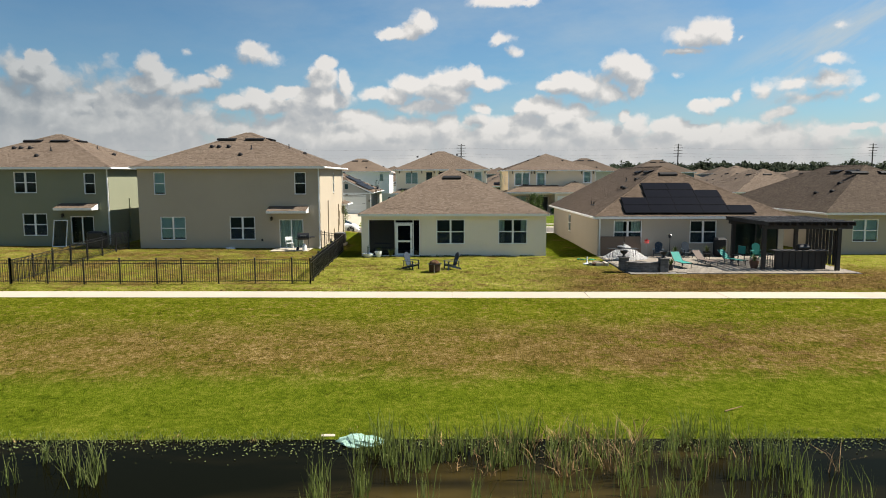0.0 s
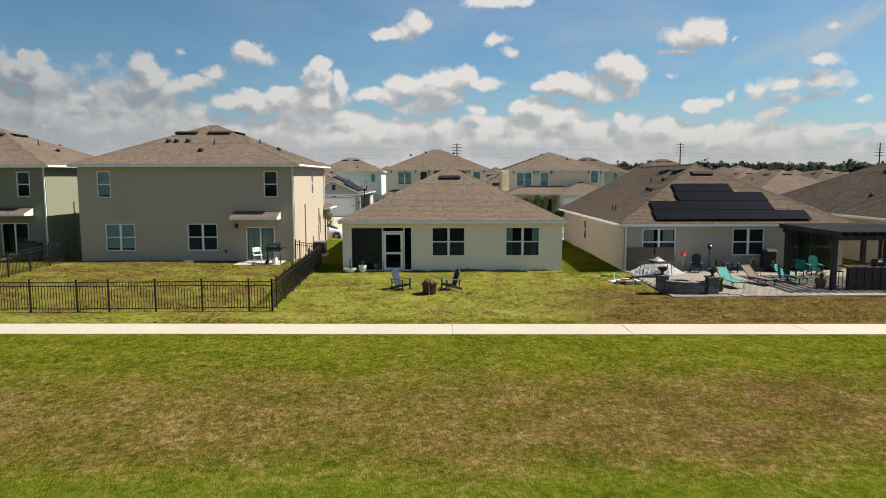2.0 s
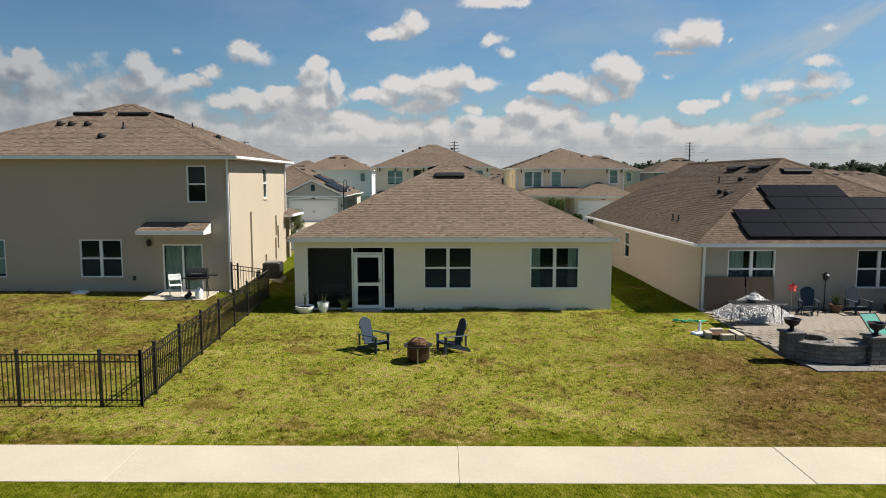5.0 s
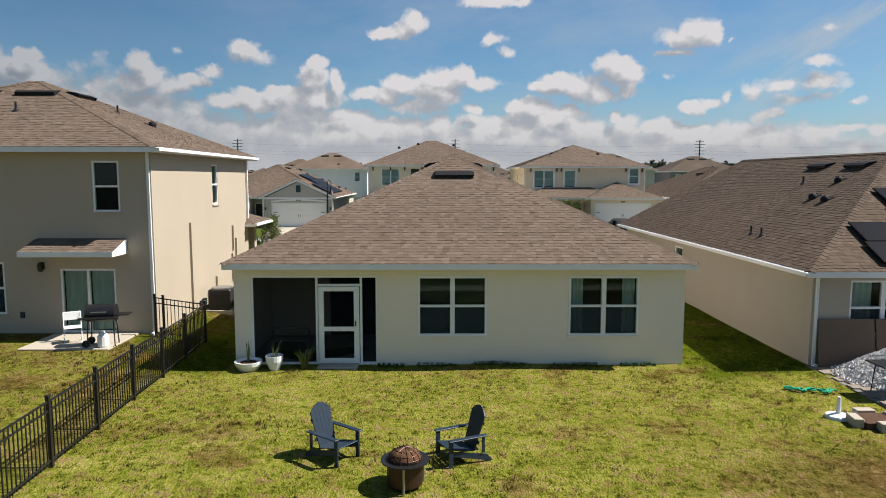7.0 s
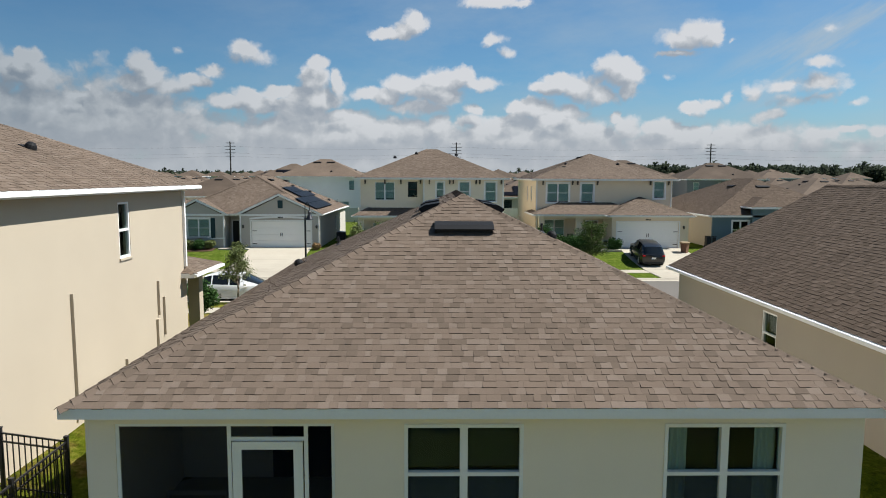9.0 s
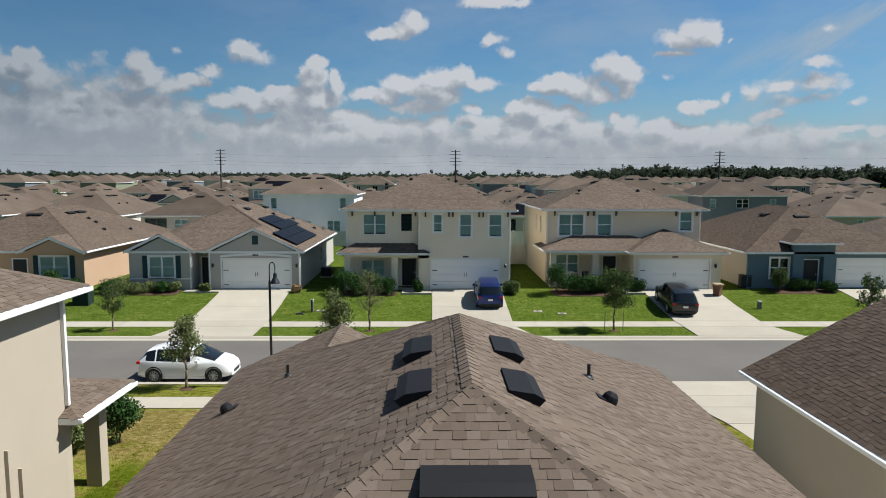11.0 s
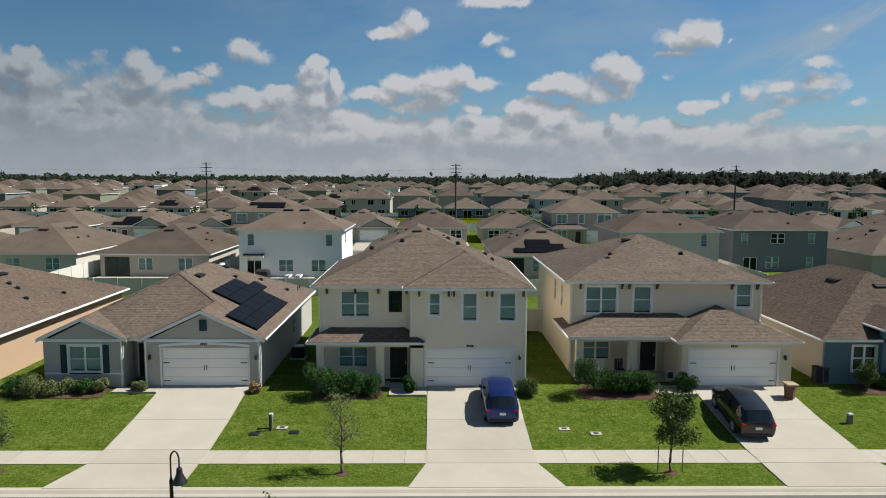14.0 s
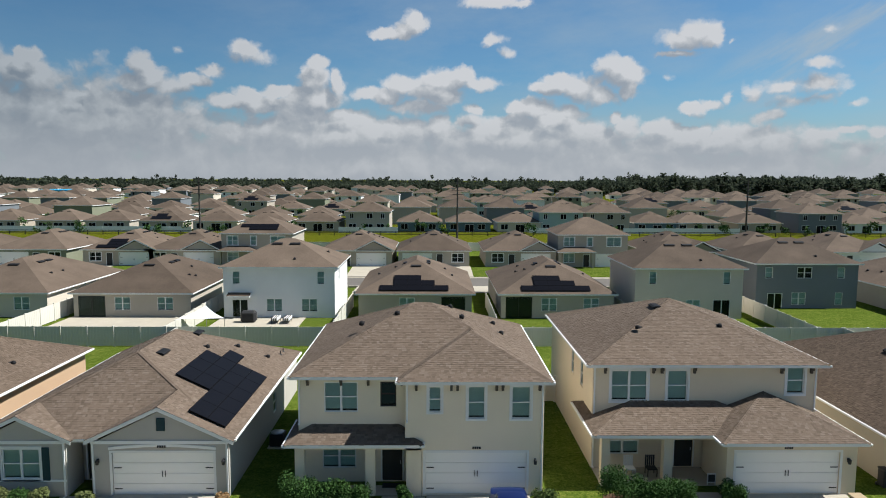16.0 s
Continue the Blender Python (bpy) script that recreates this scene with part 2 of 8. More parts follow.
def shingle_mat(name, a, b, c):
    m, add = base_mat(name)
    geo = add("ShaderNodeNewGeometry")
    co = add("ShaderNodeTexCoord").outputs["Object"]
    obj = add("ShaderNodeObjectInfo").outputs["Random"]
    rnd = add("ShaderNodeMath", {0: geo.outputs["Random Per Island"], 1: obj}, operation="ADD").outputs[0]
    rnd = add("ShaderNodeMath", {0: rnd, 1: 1.0}, operation="MODULO").outputs[0]
    grain = add("ShaderNodeTexNoise", {"Vector": co, "Scale": 90.0, "Detail": 3.0}).outputs[0]
    broad = add("ShaderNodeTexNoise", {"Vector": co, "Scale": 0.35, "Detail": 4.0}).outputs[0]
    col = ramp_node(add, rnd, [(0.0, a), (0.35, b), (0.7, b), (1.0, c)])
    k = add("ShaderNodeMath", {0: grain, 1: 0.5, 2: 0.55}, operation="MULTIPLY_ADD").outputs[0]
    k = add("ShaderNodeMath", {0: broad, 1: 0.4, 2: k}, operation="MULTIPLY_ADD").outputs[0]
    col = add("ShaderNodeVectorMath", {0: col, 3: k}, operation="SCALE").outputs[0]
    finish(add, col, 0.9, grain, 0.5, 0.004)
    return m


def glass_mat(name, tint=(0.70, 0.88, 0.84), through=0.70):
    m, add = base_mat(name)
    fres = add("ShaderNodeFresnel", {"IOR": 1.55}).outputs[0]
    co = add("ShaderNodeTexCoord").outputs["Object"]
    wav = add("ShaderNodeTexNoise", {"Vector": co, "Scale": 0.9, "Detail": 1.0}).outputs[0]
    nrm = add("ShaderNodeBump", {"Height": wav, "Strength": 0.05, "Distance": 0.02}).outputs[0]
    fac = add("ShaderNodeMath", {0: fres, 1: 0.6, 2: 0.01}, operation="MULTIPLY_ADD").outputs[0]
    a = add("ShaderNodeBsdfTransparent", {0: (*scaled(tint, through), 1)}).outputs[0]
    b = add("ShaderNodeBsdfGlossy", {0: (0.55, 0.68, 0.65, 1), "Roughness": 0.02, "Normal": nrm}).outputs[0]
    s = add("ShaderNodeMixShader", {0: fac, 1: a, 2: b}).outputs[0]
    add("ShaderNodeOutputMaterial", {0: s})
    return m


def screen_mat(name="insect_screen", cover=0.32, tone=(0.012, 0.013, 0.014)):
    m, add = base_mat(name)
    a = add("ShaderNodeBsdfTransparent", {0: (0.92, 0.92, 0.92, 1)}).outputs[0]
    b = add("ShaderNodeBsdfDiffuse", {0: (*tone, 1)}).outputs[0]
    s = add("ShaderNodeMixShader", {0: cover, 1: a, 2: b}).outputs[0]
    add("ShaderNodeOutputMaterial", {0: s})
    return m


def grass_mat(name, blades=False):
    """Lawn: greens and straw by broad noise; the pond bank wears a dry, brown belt above lush grass."""
    m, add = base_mat(name)
    co = add("ShaderNodeNewGeometry").outputs["Position"]
    sep = add("ShaderNodeSeparateXYZ", {0: co})
    x, y = sep.outputs[0], sep.outputs[1]

    def field(scale, detail=5.0, rough=0.65, stretch=(1, 1, 1)):
        p = add("ShaderNodeVectorMath", {0: co, 1: stretch}, operation="MULTIPLY").outputs[0]
        return add("ShaderNodeTexNoise", {"Vector": p, "Scale": scale, "Detail": detail, "Roughness": rough}).outputs[0]

    def math2(a, b, op="MULTIPLY", c=None):
        ins = {0: a, 1: b} if c is None else {0: a, 1: b, 2: c}
        return add("ShaderNodeMath", ins, operation=op).outputs[0]

    def step(v, lo, hi, a=0.0, b=1.0):
        return add("ShaderNodeMapRange", {0: v, 1: lo, 2: hi, 3: a, 4: b}, interpolation_type="SMOOTHSTEP").outputs[0]

    def mix(f, a, b):
        n = add("ShaderNodeMix", {0: f}, data_type="RGBA")
        m.node_tree.links.new(a, n.inputs[6])
        m.node_tree.links.new(b, n.inputs[7])
        return n.outputs[2]
    big, mid, fine, blade = field(0.22), field(1.1, 6.0, 0.65, (.6, 1, 1)), field(7.5, 3.5, 0.6), field(26.0, 2.0, 0.6, (1, .6, 1))
    tuft = field(3.2, 5.0, 0.7)
    v = math2(mid, 0.20)
    v = math2(tuft, 0.30, "MULTIPLY_ADD", v)
    v = math2(fine, 0.33, "MULTIPLY_ADD", v)
    v = math2(blade, 0.17, "MULTIPLY_ADD", v)
    if blades:
        v = math2(v, 0.45, "MULTIPLY_ADD", 0.31)
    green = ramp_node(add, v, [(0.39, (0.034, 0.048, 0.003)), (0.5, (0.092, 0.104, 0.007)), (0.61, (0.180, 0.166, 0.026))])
    lush = ramp_node(add, v, [(0.38, (0.036, 0.056, 0.004)), (0.5, (0.080, 0.104, 0.007)), (0.62, (0.150, 0.158, 0.020))])
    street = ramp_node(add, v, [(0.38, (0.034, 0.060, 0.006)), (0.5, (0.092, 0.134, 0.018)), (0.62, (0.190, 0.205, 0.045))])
    yellow = ramp_node(add, v, [(0.40, (0.054, 0.056, 0.007)), (0.46, (0.134, 0.150, 0.016)), (0.53, (0.242, 0.238, 0.042)), (0.60, (0.40, 0.33, 0.14))])
    straw = ramp_node(add, v, [(0.39, (0.030, 0.022, 0.006)), (0.46, (0.088, 0.062, 0.015)), (0.53, (0.150, 0.106, 0.031)), (0.61, (0.27, 0.195, 0.082))])
    warp = math2(big, 2.6, "MULTIPLY_ADD", -1.3)
    warp = math2(tuft, 1.6, "MULTIPLY_ADD", math2(warp, 0.8, "SUBTRACT"))
    yy = math2(y, warp, "ADD")
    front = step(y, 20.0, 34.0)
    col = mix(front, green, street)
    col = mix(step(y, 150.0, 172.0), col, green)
    yard = math2(step(yy, -12.6, -11.6), step(yy, 25.0, 27.5, 1.0, 0.0))
    col = mix(yard, col, yellow)
    thinned = math2(yard, step(math2(tuft, 0.6, "MULTIPLY_ADD", math2(fine, 0.4)), 0.515, 0.575, 0.0, 0.85))
    col = mix(thinned, col, straw)
    # the bank: lush foot, dry belt broken by green tufts
    foot = step(yy, -21.4, -23.6)
    belt = math2(step(yy, -24.0, -21.8), step(yy, -19.8, -16.6, 1.0, 0.0))
    ragged = step(math2(fine, 0.45, "MULTIPLY_ADD", math2(mid, 0.55)), 0.40, 0.57, 0.36, 0.97)
    col = mix(foot, col, lush)
    col = mix(math2(belt, ragged), col, straw)
    upper = math2(math2(step(yy, -19.0, -17.5), step(yy, -15.0, -14.2, 1.0, 0.0)), step(tuft, 0.52, 0.64, 0.0, 0.6))
    col = mix(upper, col, straw)
    # bare patches: few on the open lawn, wide ones inside the fenced yard, a worn strip beside the patio
    patch = field(0.55, 6.0, 0.7)
    bare = math2(step(patch, 0.53, 0.62), math2(step(y, 24.0, 30.0, 0.8, 0.04), step(y, -14.0, -12.5)))
    fenced = math2(math2(step(x, -7.0, -8.2), step(y, -11.5, -10.0)), step(y, 8.0, 3.0))
    fenced = math2(fenced, step(math2(patch, 0.6, "MULTIPLY_ADD", math2(mid, 0.4)), 0.44, 0.55, 0.15, 0.92))
    worn = math2(math2(step(yy, -13.4, -12.2), step(yy, -7.6, -3.6, 1.0, 0.0)), step(x, 2.0, 7.5))
    worn = math2(worn, step(math2(patch, 0.5, "MULTIPLY_ADD", math2(mid, 0.5)), 0.38, 0.51, 0.50, 0.97))
    verge = math2(math2(step(x, -6.5, -7.5), step(x, -15.0, -13.5)), math2(step(y, 15.5, 16.5), step(y, 22.9, 22.4)))
    verge = math2(verge, step(mid, 0.34, 0.50, 0.35, 0.95))
    # greener grass between the houses; the lush ramp also paints in deeper shade
    gap = math2(math2(step(math2(x, 0.0, "ABSOLUTE"), 5.9, 6.3), step(math2(x, 0.0, "ABSOLUTE"), 9.6, 9.2)), math2(step(yy, -1.6, -0.4), step(y, 17.0, 15.0)))
    col = mix(gap, col, lush)
    for f in (bare, fenced):
        col = mix(f, col, straw)
    dry = ramp_node(add, v, [(0.40, (0.075, 0.055, 0.014)), (0.47, (0.170, 0.130, 0.036)), (0.54, (0.260, 0.200, 0.070)), (0.61, (0.38, 0.31, 0.14))])
    col = mix(verge, col, dry)
    soil = ramp_node(add, v, [(0.40, (0.034, 0.021, 0.008)), (0.48, (0.088, 0.056, 0.018)), (0.55, (0.140, 0.090, 0.034)), (0.62, (0.25, 0.175, 0.085))])
    col = mix(worn, col, soil)
    eroded = math2(math2(step(yy, -23.6, -21.6), step(yy, -19.4, -16.4, 1.0, 0.0)), step(x, -4.0, 9.0, 0.30, 0.95))
    eroded = math2(eroded, step(math2(patch, 0.45, "MULTIPLY_ADD", math2(tuft, 0.55)), 0.455, 0.555, 0.0, 1.0))
    col = mix(eroded, col, soil)
    h = math2(fine, 0.8, "MULTIPLY_ADD", blade)
    col = add("ShaderNodeVectorMath", {0: col, 3: 0.79}, operation="SCALE").outputs[0]
    b = finish(add, col, 0.85, None if blades else h, 0.7, 0.07, **{"Specular IOR Level": 0.0})
    if blades:
        up = add("ShaderNodeCombineXYZ", {0: 0.0, 1: 0.0, 2: 1.0}).outputs[0]
        m.node_tree.links.new(up, b.inputs["Normal"])
        thin = add("ShaderNodeBsdfTranslucent", {0: col}).outputs[0]
        both = add("ShaderNodeMixShader", {0: 0.25, 1: b.outputs[0], 2: thin}).outputs[0]
        out = [n for n in m.node_tree.nodes if n.type == "OUTPUT_MATERIAL"][0]
        m.node_tree.links.new(both, out.inputs[0])
    return m


def water_mat():
    m, add = base_mat("pond_water")
    co = add("ShaderNodeTexCoord").outputs["Object"]
    n1 = add("ShaderNodeTexNoise", {"Vector": co, "Scale": 1.6, "Detail": 4.0, "Roughness": 0.6}).outputs[0]
    q = add("ShaderNodeVectorMath", {0: co, 1: (0.10, 0.35, 1)}, operation="MULTIPLY").outputs[0]
    n2 = add("ShaderNodeTexNoise", {"Vector": q, "Scale": 1.0, "Detail": 4.0}).outputs[0]
    col = ramp_node(add, n2, [(0.46, (0.003, 0.003, 0.001)), (0.58, (0.010, 0.008, 0.003)), (0.70, (0.045, 0.032, 0.009))])
    nrm = add("ShaderNodeBump", {"Height": n1, "Strength": 0.10, "Distance": 0.02}).outputs[0]
    fac = add("ShaderNodeMath", {0: add("ShaderNodeFresnel", {"IOR": 1.33}).outputs[0], 1: 0.45}, operation="MULTIPLY").outputs[0]
    a = add("ShaderNodeBsdfDiffuse", {0: col}).outputs[0]
    b = add("ShaderNodeBsdfGlossy", {0: (0.62, 0.55, 0.42, 1), "Roughness": 0.05, "Normal": nrm}).outputs[0]
    add("ShaderNodeOutputMaterial", {0: add("ShaderNodeMixShader", {0: fac, 1: a, 2: b}).outputs[0]})
    return m



def leafy(m, share=0.4):
    """Lets part of the light pass through thin leaves."""
    nt = m.node_tree
    add = node_tree(nt, False)
    b = [n for n in nt.nodes if n.type == "BSDF_PRINCIPLED"][0]
    thin = add("ShaderNodeBsdfTranslucent", {0: b.inputs["Base Color"].links[0].from_socket}).outputs[0]
    out = [n for n in nt.nodes if n.type == "OUTPUT_MATERIAL"][0]
    nt.links.new(add("ShaderNodeMixShader", {0: share, 1: b.outputs[0], 2: thin}).outputs[0], out.inputs[0])
    return m


M = {}
M["shingle"] = shingle_mat("brown_shingle", (0.098, 0.074, 0.055), (0.128, 0.096, 0.072), (0.152, 0.118, 0.092))
M["shingle_dark"] = shingle_mat("dark_shingle", (0.048, 0.035, 0.025), (0.062, 0.046, 0.033), (0.078, 0.059, 0.044))
M["shingle_mid"] = shingle_mat("mid_shingle", (0.068, 0.049, 0.034), (0.088, 0.064, 0.046), (0.112, 0.083, 0.061))
M["shingle_warm"] = shingle_mat("warm_shingle", (0.084, 0.062, 0.045), (0.112, 0.083, 0.061), (0.136, 0.103, 0.078))
M["roof_far"] = surface("brown_roof", (0.100, 0.075, 0.056), 0.9, 9.0, 0.35, 0.36, 0.5, 0.02, per=0.22)
M["roof_base"] = surface("roof_felt", (0.085, 0.062, 0.05), 0.95)
M["white"] = surface("white_trim_paint", (0.74, 0.74, 0.72), 0.45, 30, 0.8, 0.05)
M["vinyl"] = surface("white_vinyl", (0.76, 0.77, 0.76), 0.35, 20, 0.6, 0.05)
M["garage"] = surface("garage_door_paint", (0.82, 0.81, 0.77), 0.45, 25, 0.5, 0.04)
M["black"] = surface("black_metal_paint", (0.012, 0.012, 0.013), 0.35, 60, 1.0, 0.2)
M["iron"] = surface("dark_metal", (0.03, 0.03, 0.032), 0.4, 60, 1.0, 0.2, metal=0.6)
M["steel"] = surface("grey_steel", (0.35, 0.35, 0.35), 0.35, 50, 1.0, 0.12, metal=0.8)
M["concrete"] = surface("pale_concrete", (0.378, 0.338, 0.270), 0.85, 26, 0.45, 0.13, 0.3, 0.003, per=0.05)
M["asphalt"] = surface("asphalt", (0.132, 0.120, 0.106), 0.9, 60, 0.25, 0.18, 0.4, 0.004)
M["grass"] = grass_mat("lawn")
M["blades"] = grass_mat("grass_blades", True)
M["water"] = water_mat()
M["glass"] = glass_mat("window_glass", (0.70, 0.88, 0.84), 0.80)
M["carglass"] = surface("car_glass", (0.008, 0.010, 0.011), 0.06, 3, 0.8, 0.2, 0.0, **{"Specular IOR Level": 0.6})
M["screen"] = screen_mat()
M["sash_screen"] = screen_mat("sash_screen", 0.36, (0.055, 0.068, 0.070))
# near-black; inside the houses it stands in for the darkness of unlit rooms
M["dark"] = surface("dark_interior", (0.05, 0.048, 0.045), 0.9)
M["blind"] = surface("white_blind", (0.78, 0.80, 0.77), 0.7, 12, 1.5, 0.12)
M["pv"] = surface("solar_glass", (0.006, 0.006, 0.008), 0.35, 8, 1.0, 0.2, 0.02, IOR=1.12, **{"Specular IOR Level": 0.5})
M["pvframe"] = surface("solar_frame", (0.006, 0.006, 0.007), 0.7, **{"Specular IOR Level": 0.03})
M["vent"] = surface("roof_vent_metal", (0.013, 0.013, 0.014), 0.65, 40, 1.0, 0.2, **{"Specular IOR Level": 0.15})
M["curtain"] = surface("pale_curtain", (0.62, 0.60, 0.55), 0.9, 20, 2.0, 0.1)
M["wood_grey"] = surface("weathered_wood", (0.20, 0.17, 0.14), 0.85, 30, 2.0, 0.2)
M["teal"] = surface("teal_fabric", (0.008, 0.20, 0.165), 0.75, 50, 2.0, 0.1)
M["navy"] = surface("navy_plastic", (0.009, 0.022, 0.038), 0.55, 40, 2.0, 0.15)
M["stoneblock"] = surface("grey_block", (0.135, 0.128, 0.120), 0.9, 24, 3.0, 0.25, 0.6, 0.008, per=0.25)
M["paver"] = surface("grey_paver", (0.20, 0.175, 0.145), 0.9, 30, 2.0, 0.15, per=0.2)
M["gravel"] = surface("white_gravel", (0.52, 0.51, 0.50), 0.8, 20, 3.0, 0.12, per=0.2, island=True)
M["bark"] = surface("bark", (0.13, 0.10, 0.075), 0.95, 30, 4.0, 0.3, 0.8, 0.01)
M["leaf"] = surface("oak_leaves", (0.070, 0.100, 0.028), 0.85, 5, 1.2, 0.3, 0.0, per=0.45, island=True)
M["leaf_light"] = surface("pale_leaves", (0.120, 0.140, 0.050), 0.85, 5, 1.2, 0.3, 0.0, per=0.4, island=True)
M["shrub"] = surface("shrub_leaves", (0.035, 0.075, 0.018), 0.85, 5, 1.5, 0.3, 0.0, per=0.5, island=True)
M["wood_far"] = leafy(surface("far_foliage", (0.052, 0.064, 0.042), 0.95, 0.8, 0.05, 0.3, 0.0, 0.4, per=0.2, island=True), 0.5)
M["reed"] = leafy(surface("reed_green", (0.120, 0.150, 0.032), 0.8, 8, 1.0, 0.3, 0.0, per=0.45, island=True))
M["reed_dry"] = surface("reed_straw", (0.27, 0.165, 0.070), 0.8, 8, 1.0, 0.3, 0.0, per=0.4, island=True)
M["mulch"] = surface("bark_mulch", (0.085, 0.05, 0.032), 0.95, 18, 2.0, 0.4, 0.9, 0.03)
M["rubber"] = surface("tyre_rubber", (0.018, 0.018, 0.019), 0.8)
M["fencewhite"] = surface("tan_vinyl_fence", (0.60, 0.57, 0.50), 0.5, 14, 0.4, 0.08, per=0.04)


def stucco(name, color):
    if name not in M:
        M[name] = surface(name, color, 0.9, 55, 0.35, 0.07, 0.45, 0.005)
    return M[name]


# ---- building helpers ----


def link_mesh(name, verts, faces, material, parent=None, label="", smooth=False):
    me = bpy.data.meshes.new(name)
    me.from_pydata(verts, [], faces)
    me.materials.append(material)
    if smooth:
        me.polygons.foreach_set("use_smooth", [True] * len(me.polygons))
    me.update()
    ob = new(name, me)
    ob.parent = parent
    if label:
        ob["label"] = label
    return ob


def part(name, bm, material, parent, label="", smooth=False):
    me = bpy.data.meshes.new(name)
    bmesh.ops.recalc_face_normals(bm, faces=bm.faces)
    bm.to_mesh(me)
    bm.free()
    me.materials.append(material)
    if smooth:
        me.polygons.foreach_set("use_smooth", [True] * len(me.polygons))
    ob = new(name, me)
    ob.parent = parent
    if label:
        ob["label"] = label
    return ob


def thing(name, at, label, category, group="", kind="", turn=0.0):
    ob = new(name)
    ob.empty_display_size = 0.2
    ob.matrix_world = pose(*at, 0, 0, turn)
    return tagged(ob, label, category, group, kind)


def box(bm, x0, x1, y0, y1, z0, z1, bevel=0.0, m=None):
    vs = [bm.verts.new((x, y, z)) for x in (x0, x1) for y in (y0, y1) for z in (z0, z1)]
    fs = [bm.faces.new([vs[i] for i in q]) for q in ((0, 1, 3, 2), (4, 6, 7, 5), (0, 4, 5, 1), (2, 3, 7, 6), (0, 2, 6, 4), (1, 5, 7, 3))]
    if bevel:
        es = list({e for f in fs for e in f.edges})
        out = bmesh.ops.bevel(bm, geom=es, offset=bevel, segments=1, affect="EDGES")
        vs = [v for v in vs if v.is_valid] + out["verts"]
    if m is not None:
        bmesh.ops.transform(bm, matrix=m, verts=list({v for v in vs if v.is_valid}))
    return vs


def boxes(*specs, bevel=0.0):
    bm = bmesh.new()
    for s in specs:
        box(bm, *s, bevel=bevel)
    return bm


def tube(bm, p0, p1, r0, r1=None, n=8):
    p0, p1 = Vector(p0), Vector(p1)
    r1 = r0 if r1 is None else r1
    rot = (p1 - p0).to_track_quat("Z", "Y").to_matrix()
    rings = []
    for p, r in ((p0, r0), (p1, r1)):
        rings.append([bm.verts.new(p + rot @ Vector((r * math.cos(a), r * math.sin(a), 0))) for a in [2 * math.pi * i / n for i in range(n)]])
    for i in range(n):
        bm.faces.new((rings[0][i], rings[0][(i + 1) % n], rings[1][(i + 1) % n], rings[1][i]))
    bm.faces.new(rings[0][::-1])
    bm.faces.new(rings[1])


def lathe(bm, profile, n=16, at=(0, 0, 0)):
    at = Vector(at)
    rings = [[bm.verts.new(at + Vector((r * math.cos(2 * math.pi * i / n), r * math.sin(2 * math.pi * i / n), z))) for i in range(n)] for r, z in profile]
    for a, b in zip(rings, rings[1:]):
        for i in range(n):
            bm.faces.new((a[i], a[(i + 1) % n], b[(i + 1) % n], b[i]))
    bm.faces.new(rings[0][::-1])
    bm.faces.new(rings[-1])


def smooth01(a, b, v):
    t = min(1.0, max(0.0, (v - a) / (b - a)))
    return t * t * (3 - 2 * t)


# ---- ground ----
PROFILE_Y = [-400, -32, -28.2, -27, -24, -20, -17, -14.6, -12.2, -5, 0, 17, 20, 22.8, 26.2, 26.6, 34.6, 35.0, 38.9, 42, 45.4, 47, 64, 86, 102, 106.5, 110, 119, 122, 127, 150, 3000]
PROFILE_Z = [-3.0, -2.6, -1.75, -1.38, -1.15, -.68, -.33, -.185, -.18, -.03, 0, .1, -.2, -.62, -.66, -.95, -.95, -.66, -.62, -.3, .2, .26, .32, .6, .6, .35, -.05, -.05, .2, .55, .6, .6]


def ground_z(x, y):
    z = float(np.interp(y, PROFILE_Y, PROFILE_Z))
    z += 0.27 * smooth01(-7.4, -9.6, x) * smooth01(-9.5, 1.5, y) * smooth01(22, 15, y)
    z += .1 * smooth01(8.2, 9.4, x) * smooth01(23.5, 22.5, x) * smooth01(-9.6, -8.4, y) * smooth01(-7.2, -7.9, y)
    if -25 < y < 16:
        z += 0.05 * noise.noise((x * 0.35, y * 0.35, 0)) * smooth01(-26, -22, y) * (1 - smooth01(-16, -14.8, y) * (1 - smooth01(-12.3, -10, y)))
    return z


def make_ground():
    xs = [-3000, -1200, -500, -250, -120, -80] + list(np.arange(-60, 60.1, 1.0)) + [80, 120, 250, 500, 1200, 3000]
    ys = [-400, -150, -60, -40] + list(np.arange(-32, 26.0, 0.5)) + [26.2, 26.6, 30, 34.6, 35.0] + list(np.arange(36, 66, 1.0)) + [75, 86, 95, 102, 106.5, 110, 114, 119, 122, 127, 150, 200, 300, 500, 900, 1600, 3000]
    verts = [(x, y, ground_z(x, y)) for y in ys for x in xs]
    n = len(xs)
    faces = [(j * n + i, j * n + i + 1, (j + 1) * n + i + 1, (j + 1) * n + i) for j in range(len(ys) - 1) for i in range(n - 1)]
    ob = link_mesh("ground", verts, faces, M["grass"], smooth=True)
    tagged(ob, "mown lawn, green with yellowed and bare patches", "ground", kind="structure")


make_ground()
ob = part("water", boxes((-900, 900, -400, -26.6, -1.9, -1.42)), M["water"], None)
tagged(ob, "dark still pond water with brown shallows", "pond", kind="structure")


